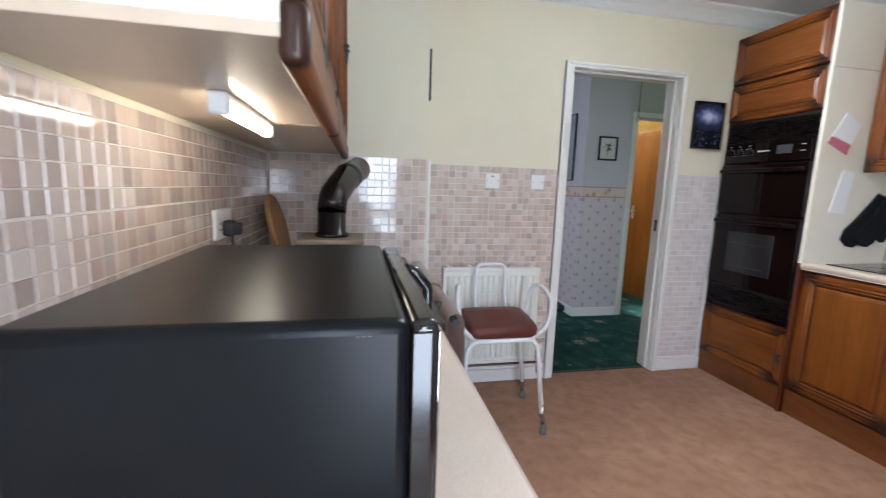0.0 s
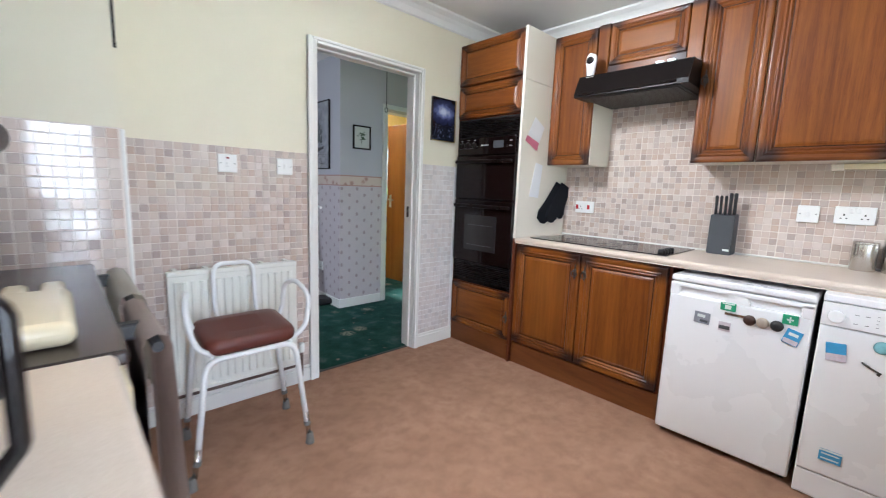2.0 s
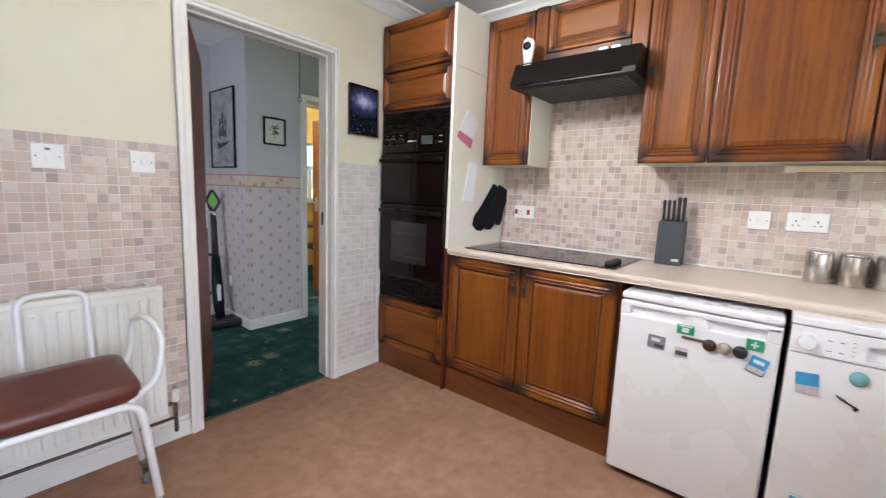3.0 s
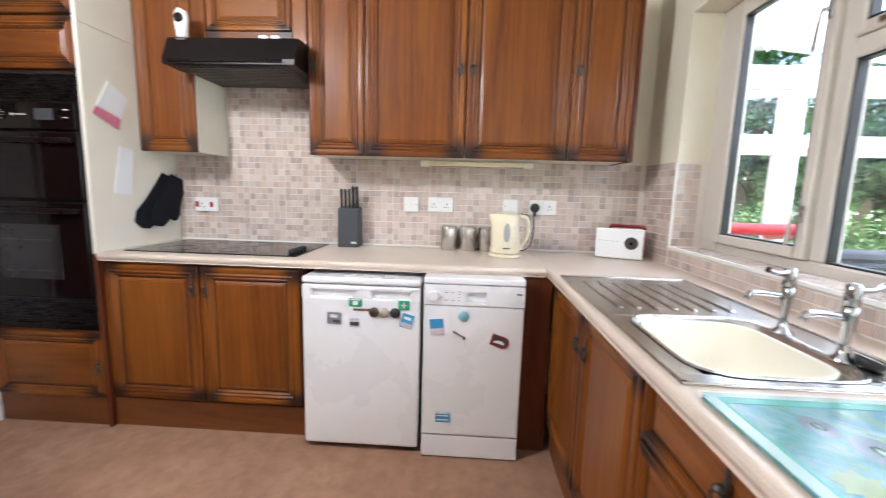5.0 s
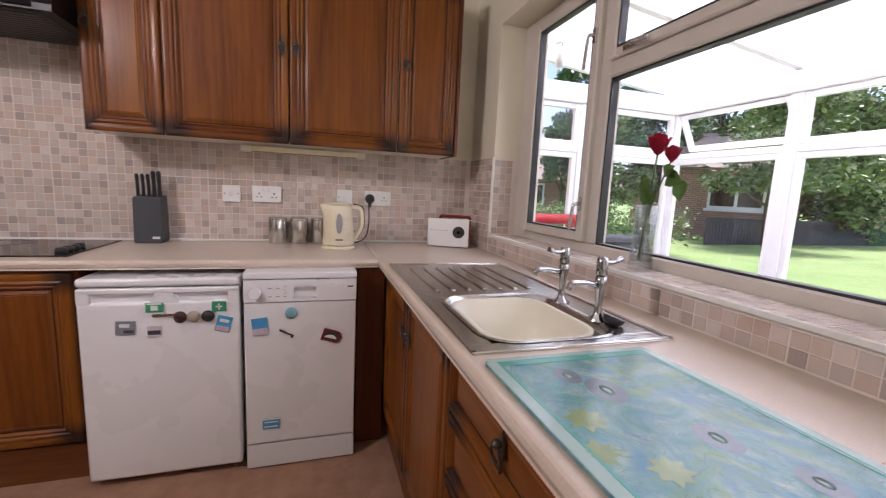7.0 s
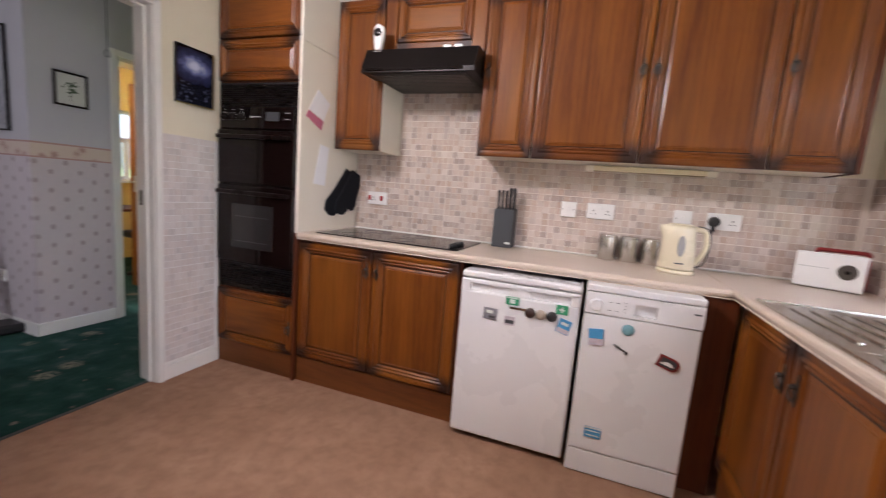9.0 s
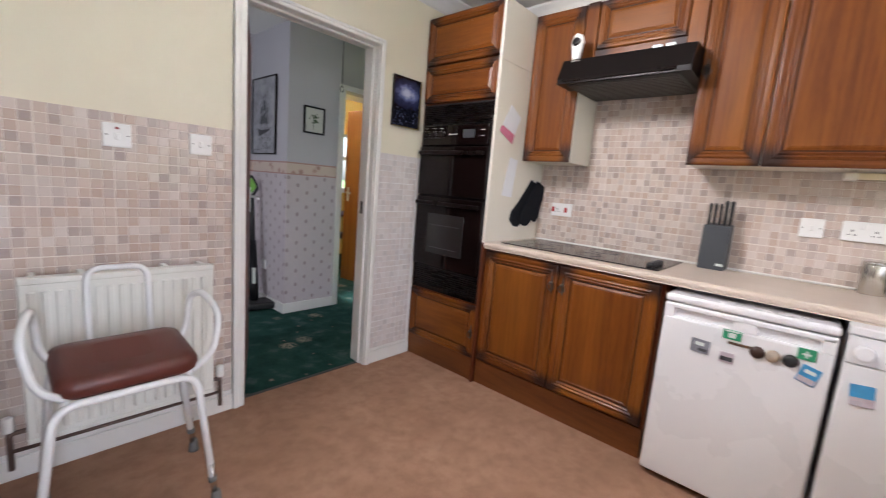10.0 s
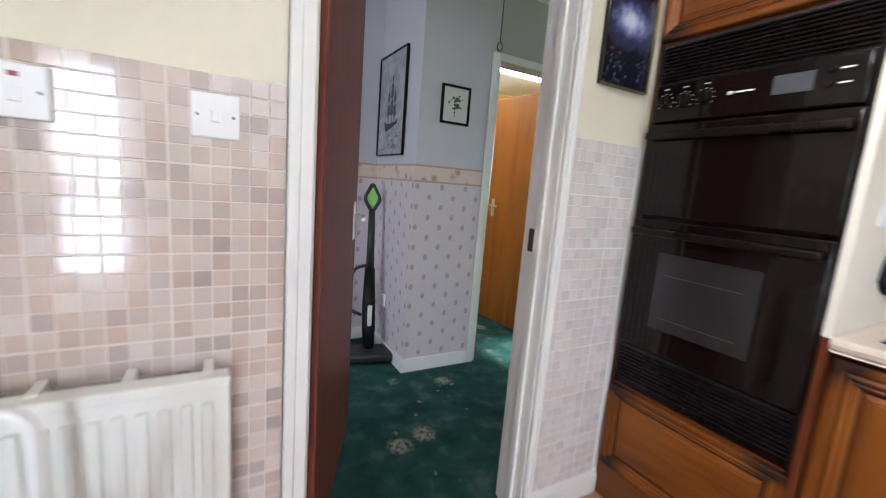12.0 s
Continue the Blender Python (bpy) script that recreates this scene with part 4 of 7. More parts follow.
# wall units on the east wall
ZU, ZT = 1.417, 2.285
wu = thing("wall_cabinet", pose(2.80, 1.928, 0, 0, 0, EAST), "narrow oak wall cabinet beside the cooker hood", "wall cabinet")
b = B()
bx(b, 0, 0.018, 0.022, 0.29, ZU, ZT), bx(b, 0.018, 0.30, 0.022, 0.29, ZU, ZU + 0.018), bx(b, 0.018, 0.30, 0.022, 0.29, ZT - 0.018, ZT)
part("body", b, cab_cream, wu)
part("side_panel", bx(B(), 0.30, 0.318, 0.02, 0.29, ZU - 0.002, ZT), cab_cream, wu, "cream laminate side")
framed(wu, "door", 0.003, 0.314, ZU, ZT - 0.005)
hu = thing("bridging_cabinet", pose(2.80, 1.608, 0, 0, 0, EAST), "low oak cabinet above the cooker hood", "wall cabinet")
b = B()
bx(b, 0.0, 0.606, 0.022, 0.29, 1.95, ZT)
part("body", b, oak_dark, hu)
part("post", bx(B(), 0.0, 0.075, 0, 0.022, 1.95, ZT, 0.004), oak_stile, hu)
part("post", bx(B(), 0.53, 0.606, 0, 0.022, 1.95, ZT, 0.004), oak_stile, hu)
framed(hu, "door", 0.08, 0.525, 2.03, ZT - 0.005, st=0.05, drawer=True)
part("bottom_rail", bx(B(), 0.075, 0.53, 0.002, 0.022, 1.95, 2.028, 0.003), oak_rail, hu)
for y, widths in ((1.0, (0.296,)), (0.704, (0.523, 0.528)), (-0.347, (0.311,))):
    w = sum(widths)
    u = thing("wall_cabinet", pose(2.80, y, 0, 0, 0, EAST), "antiqued oak wall cabinet with raised panel door" + ("s" if len(widths) > 1 else ""), "wall cabinet")
    b = carcass(B(), w, 0.29, ZU + 0.004, ZT)
    part("body", b, cab_cream, u)
    x = 0.0
    for k, dw in enumerate(widths):
        hx = x + dw - 0.03 if (k == 0 and len(widths) == 2) else (x + 0.03 if len(widths) == 2 else (0.03 if y < 0 else 0.03))
        framed(u, "door", x + 0.003, x + dw - 0.003, ZU, ZT - 0.005, (hx, 1.86))
        x += dw
    if y < 0:
        part("side_panel", bx(B(), w, w + 0.016, 0.0, 0.29, ZU, ZT), oak_dark, u)

# strip lamp under the wall units
sl = thing("strip_light", pose(3.0, 0.42, ZU - 0.004, 0, 0, EAST), "cream under-cabinet strip light, off", "lamp")
b = B()
bx(b, 0, 0.62, -0.03, 0.03, -0.028, 0, 0.006, 2)
part("diffuser", b, enamel_cream, sl)
for x in (0, 0.58):
    part("end_cap", bx(B(), x - 0.004, x + 0.044, -0.034, 0.034, -0.032, 0, 0.005), cab_cream, sl)

# west wall units over the worktop
for y, w in ((0.565, 0.632), (1.199, 0.966)):
    u = thing("glazed_wall_cabinet", pose(-0.014, y, 0, 0, 0, WEST), "oak wall cabinet with a leaded glass door", "wall cabinet")
    zb, dp = 1.412, 0.359
    part("body", bx(bx(B(), 0.016, w - 0.016, dp - 0.01, dp, zb, ZT), 0.016, w - 0.016, 0.022, dp - 0.01, ZT - 0.016, ZT), cab_cream, u, "cream laminate back and top")
    part("shelf", bx(B(), 0.016, w - 0.016, 0.024, dp - 0.01, 1.82, 1.836, 0.002), cab_cream, u)
    for a, c in ((0, 0.016), (w - 0.016, w)):
        part("side_panel", bx(B(), a, c, 0.022, dp, zb, ZT, 0.001), cab_cream, u, "cream laminate side")
    part("bottom_panel", bx(B(), 0.0, w, 0.022, dp, zb - 0.014, zb, 0.001), cab_under, u, "brown laminate underside")
    half = (w - 0.012) / 2
    framed(u, "door", 0.002, 0.004 + half, 1.44, ZT - 0.005, (half - 0.02, 1.72), glass_door=True)
    framed(u, "door", 0.008 + half, w - 0.002, 1.44, ZT - 0.005, (half + 0.035, 1.72), glass_door=True)
    b = B()
    bx(b, 0, w, -0.006, 0.026, 1.374, 1.438, 0.012, 3)
    part("pelmet", b, oak_mould, u, "rounded dark oak pelmet")

# undercabinet lamp on the west side, lit
ul = thing("undercabinet_light", pose(-0.180, 0.845, 1.3975, 0, 0, WEST), "lit white under-cabinet tube light", "lamp")
b = B()
bx(b, 0, 0.02, -0.016, 0.016, -0.036, 0, 0.005, 2)
bx(b, 0.36, 0.375, -0.015, 0.015, -0.034, 0, 0.005, 2)
bx(b, 0.02, 0.36, -0.016, 0.016, -0.010, 0, 0.003)
part("housing", b, plate_white, ul)
b = B()
tube(b, [(0.02, 0.0, -0.022), (0.19, 0.0, -0.022), (0.36, 0.0, -0.022)], 0.0115, 12)
part("tube", b, tube_glow, ul)

# ---- worktops ----


def edge_profile(depth):
    """Section of a postformed worktop: rounded nose at 0, flat to the back."""
    r = 0.016
    pts = [(depth, TOP - 0.038), (r * 0.4, TOP - 0.038)]
    pts += [(r - r * math.cos(a), TOP - r + r * math.sin(a) if a > 0 else TOP - r + 0.018 * math.sin(a)) for a in [radians(k) for k in (-70, -40, 0, 30, 55, 75, 90)]]
    return pts + [(depth, TOP)]


wt = setting("worktop", prism(B(), [(2.478 + u, v) for u, v in edge_profile(XE - 2.478 - 0.002)], "y", -0.214, 1.928), worktop_mat, "cream mottled laminate worktop with rounded edge", "worktop")
# south run, with a hole for the sink bowl
b = B()
SX0, SX1, SYF, SYB = 1.40, 1.79, -0.30, -0.64
prism(b, [(-0.214 - u, v) for u, v in edge_profile(0.07)], "x", 0.93, XE - 0.002)
bx(b, 0.93, SX0, YS + 0.002, -0.284, TOP - 0.038, TOP)
bx(b, SX1, XE - 0.002, YS + 0.002, -0.284, TOP - 0.038, TOP)
bx(b, SX0, SX1, YS + 0.002, SYB, TOP - 0.038, TOP)
part("worktop_return", b, worktop_mat, wt)
b = B()
bx(b, XE - 0.02, XE - 0.009, -0.85, 1.925, TOP, TOP + 0.012, 0.004)
part("upstand_bead", b, gloss_white, wt, "white sealing bead along the tiles")
setting("worktop_west", prism(B(), [(0.252 - u, v) for u, v in edge_profile(0.252 - XW - 0.002)], "y", 0.268, 1.126), worktop_mat, "cream mottled laminate worktop with rounded edge", "worktop")
wb = thing("base_cabinet", pose(0.215, 0.268, 0, 0, 0, WEST), "antiqued oak base cabinet under the microwave", "kitchen cabinet")
part("body", carcass(B(), 0.86, 0.57, 0.15, 0.866), oak_dark, wb)
framed(wb, "door", 0.006, 0.427, 0.16, 0.855, (0.39, 0.75))
framed(wb, "door", 0.433, 0.855, 0.16, 0.855, (0.47, 0.75))
part("plinth", bx(B(), 0, 0.86, 0.03, 0.05, 0, 0.15), oak_plinth, wb)

# ---- fridge and dishwasher ----
fg = thing("fridge", pose(2.42, 0.902, 0, 0, 0, EAST), "white undercounter fridge with magnets on its door", "fridge")
part("body", bx(B(), 0.004, 0.546, 0.045, 0.56, 0.03, 0.835, 0.006), appliance_white, fg)
part("worktop", bx(B(), 0.0, 0.55, 0.0, 0.565, 0.812, 0.845, 0.012, 3), appliance_white, fg, "white plastic top")
b = B()
bx(b, 0.002, 0.548, -0.002, 0.042, 0.03, 0.752, 0.01, 2)
bx(b, 0.002, 0.548, 0.016, 0.042, 0.752, 0.785)
bx(b, 0.002, 0.548, -0.002, 0.042, 0.785, 0.808, 0.006, 2)
bx(b, 0.002, 0.045, -0.002, 0.042, 0.745, 0.80, 0.004)
bx(b, 0.505, 0.548, -0.002, 0.042, 0.745, 0.80, 0.004)
prism(b, [(0.235, 0.75), (0.335, 0.75), (0.315, 0.79), (0.255, 0.79)], "y", -0.001, 0.042)
fdoor = part("door", b, appliance_white, fg, "white door with two grip recesses")
for x in (0.03, 0.52):
    part("foot", lathe(B(), [(0.014, 0), (0.014, 0.03)], 12, (x, 0.06, 0)), black_plastic, fg)
    part("foot", lathe(B(), [(0.014, 0), (0.014, 0.03)], 12, (x, 0.52, 0)), black_plastic, fg)

dwm = thing("dishwasher", pose(2.40, 0.337, 0, 0, 0, EAST), "white slimline dishwasher with magnets on its door", "dishwasher")
part("body", bx(B(), 0.002, 0.448, 0.04, 0.56, 0.02, 0.835, 0.004), appliance_white, dwm)
part("top", bx(B(), 0.0, 0.45, 0.0, 0.565, 0.838, 0.866, 0.006, 2), appliance_white, dwm)
ddoor = part("door", bx(B(), 0.002, 0.448, 0.0, 0.038, 0.118, 0.74, 0.006, 2), appliance_white, dwm)
part("kickboard", bx(B(), 0.002, 0.448, 0.004, 0.03, 0.005, 0.113, 0.004), appliance_white, dwm)
b = B()
for x0, x1, z0, z1 in ((0.002, 0.19, 0.744, 0.835), (0.28, 0.448, 0.744, 0.835), (0.19, 0.28, 0.744, 0.757), (0.19, 0.28, 0.806, 0.835)):
    bx(b, x0, x1, -0.004, 0.036, z0, z1)
bx(b, 0.19, 0.28, 0.02, 0.036, 0.757, 0.806)
cp = part("control_panel", b, appliance_white, dwm)
b = B()
tube(b, [(0.045, -0.004, 0.783), (0.045, -0.014, 0.783), (0.045, -0.02, 0.783)], [0.027, 0.025, 0.022], 24)
part("dial", b, appliance_white, cp)
b = B()
for k in range(4):
    bx(b, 0.155, 0.162, -0.0052, -0.004, 0.765 + 0.014 * k, 0.7665 + 0.014 * k)
for x in (0.095, 0.125):
    bx(b, x, x + 0.012, -0.0052, -0.004, 0.80, 0.802), bx(b, x, x + 0.012, -0.0052, -0.004, 0.765, 0.767)
bx(b, 0.41, 0.435, -0.0052, -0.004, 0.80, 0.806)
part("lettering_bar", b, slate_grey, cp)


def magnet(name, on, x, z, w, h, material, turn=0, label="", extra=()):
    """A flat magnet stuck on a door front; extra bars are drawn on its face."""
    m = on.matrix_world if on.parent is None else on.parent.matrix_world
    y = -0.003 if on.parent is fg else -0.001
    t = thing(name, m @ pose(x, y, z, 0, turn, 0), label, "fridge magnet", "magnets on the appliances")
    part("face", bx(B(), -w / 2, w / 2, -0.004, 0, -h / 2, h / 2, 0.001), material, t)
    for x0, x1, z0, z1, mm in extra:
        part("print", bx(B(), x0 * w, x1 * w, -0.0052, -0.004, z0 * h, z1 * h), mm, t)
    return t


mag_grey = plain("mag_grey", (0.22, 0.22, 0.25), 0.5, var=0.7, scale=60)
mag_blue = plain("mag_blue", (0.06, 0.30, 0.55), 0.4, var=0.3, scale=30)
mag_green = plain("mag_green", (0.03, 0.30, 0.14), 0.5, var=0.1)
mag_pale = plain("mag_pale", (0.55, 0.48, 0.52), 0.5, var=0.4, scale=60)
mag_white = plain("mag_white", (0.7, 0.74, 0.7), 0.5)
ball_brown = plain("ball_brown", (0.05, 0.022, 0.015), 0.35, var=0.3)
ball_stone = plain("ball_stone", (0.42, 0.35, 0.28), 0.5, var=0.3)
aqua = plain("aqua", (0.20, 0.42, 0.46), 0.4, var=0.4, scale=40)
bpy.context.view_layer.update()
magnet("photo_magnet", fdoor, 0.155, 0.655, 0.065, 0.055, mag_grey, 2, "small grey photo magnet", ((-0.3, 0.2, 0.05, 0.3, mag_white), (-0.1, 0.4, -0.35, -0.15, ink)))
magnet("photo_magnet", fdoor, 0.248, 0.637, 0.047, 0.042, mag_pale, 0, "small dark photo magnet", ((-0.45, 0.45, -0.3, 0.1, ink),))
magnet("phone_magnet", fdoor, 0.253, 0.732, 0.06, 0.038, mag_green, 0, "green and white telephone-shaped magnet", ((-0.4, 0.4, 0.3, 0.45, mag_white), (-0.2, 0.2, -0.3, 0.2, mag_white)))
magnet("word_magnet", fdoor, 0.285, 0.700, 0.085, 0.012, steel, 0, "narrow silver badge on the fridge door")
magnet("first_aid_magnet", fdoor, 0.475, 0.728, 0.052, 0.042, mag_green, 0, "green first-aid magnet with a white cross", ((-0.06, 0.06, -0.3, 0.3, mag_white), (-0.22, 0.22, -0.08, 0.08, mag_white)))
magnet("photo_magnet", fdoor, 0.49, 0.655, 0.055, 0.065, mag_blue, 15, "blue seaside photo magnet, tilted", ((-0.45, 0.45, -0.45, -0.15, mag_pale), (-0.3, 0.3, 0.1, 0.3, mag_white)))
for x, mm, lb in ((0.338, ball_brown, "dark brown domed magnet on the fridge"), (0.385, ball_stone, "stone-coloured domed magnet on the fridge"), (0.435, black_plastic, "plain black domed magnet on the fridge")):
    t = thing("dome_magnet", fg.matrix_world @ pose(x, -0.003, 0.69, 90, 0, 0), lb, "fridge magnet", "magnets on the appliances")
    part("dome", lathe(B(), [(0.023, 0), (0.024, 0.004), (0.019, 0.012), (0.009, 0.016), (0.001, 0.017)], 20), mm, t)
magnet("photo_magnet", ddoor, 0.062, 0.641, 0.06, 0.072, mag_blue, -6, "blue and sand photo magnet", ((-0.5, 0.5, -0.5, -0.1, mag_pale),))
t = thing("dome_magnet", dwm.matrix_world @ pose(0.182, -0.001, 0.694, 90, 0, 0), "round pale aqua magnet", "fridge magnet", "magnets on the appliances")
part("dome", lathe(B(), [(0.024, 0), (0.024, 0.004), (0.018, 0.009), (0.001, 0.010)], 20), aqua, t)
t = thing("key_magnet", dwm.matrix_world @ pose(0.165, -0.001, 0.607, 0, 25, 0), "small pewter key-shaped magnet", "fridge magnet", "magnets on the appliances")
b = B()
bx(b, -0.012, 0.03, -0.005, 0, -0.003, 0.003, 0.001), bx(b, 0.02, 0.03, -0.005, 0, -0.011, 0.003, 0.001)
lathe(b, [(0.013, 0), (0.013, 0.005)], 12, (-0.02, 0, 0))
part("key", b, pewter, t)
t = thing("car_magnet", dwm.matrix_world @ pose(0.348, -0.001, 0.584, 0, 18, 0), "dark red rounded car-badge magnet", "fridge magnet", "magnets on the appliances")
badge = [(-0.042, -0.026), (0.016, -0.027)] + [(0.016 + 0.026 * math.sin(a), -0.027 * math.cos(a)) for a in [radians(k) for k in (30, 60, 90, 120, 150)]] + [(0.016, 0.027), (-0.042, 0.026)]
part("face", prism(B(), badge, "y", -0.005, 0), radio_red, t)
part("print", prism(B(), [(u * 0.78, v * 0.72) for u, v in badge], "y", -0.0062, -0.005), ink, t)
part("print", prism(B(), [(-0.03, -0.006), (-0.012, 0.004), (0.004, 0.006), (0.02, -0.003), (0.02, -0.009), (-0.03, -0.011)], "y", -0.0072, -0.0062), plate_white, t)
magnet("sticker", ddoor, 0.10, 0.209, 0.068, 0.05, mag_blue, 0, "blue and white energy sticker", ((-0.5, 0.5, 0.36, 0.5, mag_white), (-0.4, 0.4, 0.1, 0.2, mag_white), (-0.4, 0.4, -0.3, -0.2, mag_white)))

# ---- cooker hood, hob ----
hd = thing("cooker_hood", pose(2.80, 1.655, 1.80, 0, 0, EAST), "dark brown visor cooker hood", "cooker hood")
HW = 0.655
b = B()
prism(b, [(-0.165, 0.02), (0.28, 0.02), (0.28, 0.16), (0.0, 0.16), (-0.115, 0.155), (-0.165, 0.045)], "x", 0.0, HW)
part("body", b, hood_brown, hd)
b = B()
prism(b, [(-0.172, 0.03), (-0.168, 0.028), (-0.119, 0.132), (-0.123, 0.134)], "x", 0.03, HW - 0.06)
part("visor", b, oven_trim, hd, "dark sliding visor front")
b = B()
bx(b, 0.04, HW - 0.05, -0.14, 0.26, 0.015, 0.02)
flt = part("filter", b, hood_mesh, hd, "grey slatted grease filter")
for k in range(14):
    part("slat", bx(B(), 0.05, HW - 0.06, -0.13 + 0.028 * k, -0.13 + 0.028 * k + 0.02, 0.009, 0.0155, 0.002), hood_mesh, flt)
b = B()
for x in (0.46, 0.52):
    bx(b, x, x + 0.042, -0.118, -0.10, 0.152, 0.168, 0.004)
part("switches", b, plate_white, hd, "cream rocker switches")
part("lettering_bar", bx(B(), 0.05, 0.10, -0.125, -0.12, 0.142, 0.147), steel, hd)

cm = thing("security_camera", pose(2.70, 1.59, 1.956), "small white upright security camera on the hood", "security camera")
b = B()
prof = [(0.0, 0.020), (0.01, 0.024), (0.03, 0.027), (0.06, 0.032), (0.09, 0.036), (0.11, 0.034), (0.125, 0.026), (0.133, 0.010)]
rings(b, [[(0.022 * math.cos(a), w * math.sin(a), z) for a in [2 * math.pi * i / 20 for i in range(20)]] for z, w in prof])
part("body", b, plate_white, cm)
part("lens", tube(B(), [(-0.016, 0, 0.09), (-0.024, 0, 0.09), (-0.026, 0, 0.09)], [0.024, 0.022, 0.012], 20), black_gloss, cm, "round black lens")

hob = thing("hob", pose(2.80, 1.42, TOP), "black ceramic glass hob set in the worktop", "hob")
part("glass_plate", bx(B(), -0.24, 0.245, -0.44, 0.44, 0.0, 0.006, 0.003), black_gloss, hob)
for x, y, r in ((-0.11, 0.24, 0.09), (0.12, 0.24, 0.07), (-0.11, -0.05, 0.07), (0.12, -0.05, 0.09)):
    pts = [(x + r * math.cos(a), y + r * math.sin(a), 0.0062) for a in [2 * math.pi * i / 32 for i in range(33)]]
    part("zone_ring", tube(B(), pts, 0.0008, 4), slate_grey, hob)
for k in range(4):
    b = B()
    lathe(b, [(0.021, 0), (0.02, 0.012), (0.016, 0.02), (0.002, 0.021)], 18, (-0.16 + 0.045 * k, -0.385, 0.006))
    part("knob", b, black_plastic, hob)

# ---- things on the east worktop ----
kb = thing("knife_block", pose(3.025, 0.843, TOP), "slate grey knife block with five black-handled knives", "knife block")
b = B()
prism(b, [(-0.062, 0.0), (0.055, 0.0), (0.035, 0.235), (-0.055, 0.225)], "y", -0.06, 0.06)
bmesh.ops.bevel(b, geom=b.edges[:], offset=0.004, segments=2, affect="EDGES", clamp_overlap=True)
part("block", b, slate_grey, kb)
part("lettering_bar", bx(B(), -0.064, -0.0605, -0.052, -0.02, 0.022, 0.034), mag_white, kb)
for k in range(5):
    y = 0.046 - 0.023 * k
    h = 0.115 + (0.016 if k > 2 else 0.0)
    r = 0.009 if k > 2 else 0.0075
    b = B()
    rings(b, [[(-0.018 + dx + 1.7 * r * f * math.cos(a), y + r * f * math.sin(a), 0.222 + h * q) for a in [2 * math.pi * i / 10 for i in range(10)]]
              for q, f, dx in ((0, 0.8, 0.0), (0.12, 1.0, 0.0), (0.45, 0.85, -0.002), (0.75, 1.0, -0.006), (0.93, 1.1, -0.010), (1.0, 0.7, -0.011))])
    kn = part("knife_handle", b, black_plastic, kb)
    part("bolster", bx(B(), -0.034, -0.004, y - 0.006, y + 0.006, 0.212, 0.222), steel, kn)

for k, y in enumerate((0.255, 0.145, 0.035)):
    c = thing("canister", pose(3.02, y, TOP), "brushed steel storage canister with lid", "canister", "steel canisters by the kettle")
    part("body", lathe(B(), [(0.045, 0), (0.047, 0.003), (0.047, 0.126), (0.0462, 0.128)], 28), steel, c)
    b = B()
    lathe(b, [(0.0455, 0.128), (0.0475, 0.130), (0.0475, 0.136), (0.045, 0.138), (0.044, 0.1365), (0.002, 0.1365)], 28)
    part("lid", b, steel, c)

gauge_grey = plain("gauge_grey", (0.36, 0.36, 0.36), 0.2, var=0.2, scale=40, bump=0)
kt = thing("kettle", pose(2.83, -0.055, TOP), "cream plastic jug kettle on its base", "kettle")
part("base", lathe(B(), [(0.084, 0), (0.086, 0.008), (0.082, 0.018), (0.05, 0.02)], 32), kettle_cream, kt)
b = B()
lathe(b, [(0.079, 0.022), (0.081, 0.03), (0.077, 0.10), (0.070, 0.17), (0.066, 0.215), (0.062, 0.225), (0.045, 0.232), (0.002, 0.234)], 36)
for v in b.verts:
    if v.co.z > 0.15:
        a = math.atan2(v.co.y, v.co.x)
        k = max(0, math.cos(a - radians(100))) ** 12
        v.co.x += 0.035 * k * math.cos(radians(100)) * (v.co.z - 0.15) / 0.08
        v.co.y += 0.035 * k * math.sin(radians(100)) * (v.co.z - 0.15) / 0.08
part("body", b, kettle_cream, kt)
b = B()
tube(b, bend([(0.012, -0.055, 0.218), (0.02, -0.115, 0.215), (0.02, -0.125, 0.12), (0.012, -0.085, 0.055), (0.01, -0.07, 0.05)], 0.05, 8), 0.013, 10)
kh = part("handle", b, kettle_cream, kt)
b = B()
tube(b, bend([(0.014, -0.075, 0.229), (0.024, -0.126, 0.222), (0.024, -0.136, 0.12), (0.016, -0.096, 0.052)], 0.05, 8), 0.006, 8)
part("grip", b, black_plastic, kh, "black rubber grip strip")
part("lid_rim", lathe(B(), [(0.056, 0.230), (0.058, 0.236), (0.05, 0.239), (0.002, 0.24)], 28), kettle_cream, kt)
b = B()
rings(b, [[(-0.079 + 0.055 * (z - 0.08) * 1.0 + 0.0, w * math.cos(a), z0 + h * math.sin(a)) for a in [2 * math.pi * i / 20 for i in range(20)]] for z, w, z0, h in ((0.08, 0.016, 0.135, 0.05), (0.06, 0.014, 0.135, 0.047))])
part("water_gauge", b, gauge_grey, kt, "grey oval water gauge")
part("lettering_bar", bx(B(), -0.083, -0.078, -0.018, 0.018, 0.05, 0.056), slate_grey, kt)
b = B()
tube(b, bend([(3.055, -0.235, 1.15), (3.045, -0.24, 1.02), (3.03, -0.22, 0.93), (2.98, -0.15, 0.912), (2.93, -0.09, 0.910), (2.90, -0.06, 0.912)], 0.05, 6), 0.004, 8)
cd = part("kettle_cable", b, black_plastic)
tagged(cd, "black kettle cable looping down to the worktop", "cable")

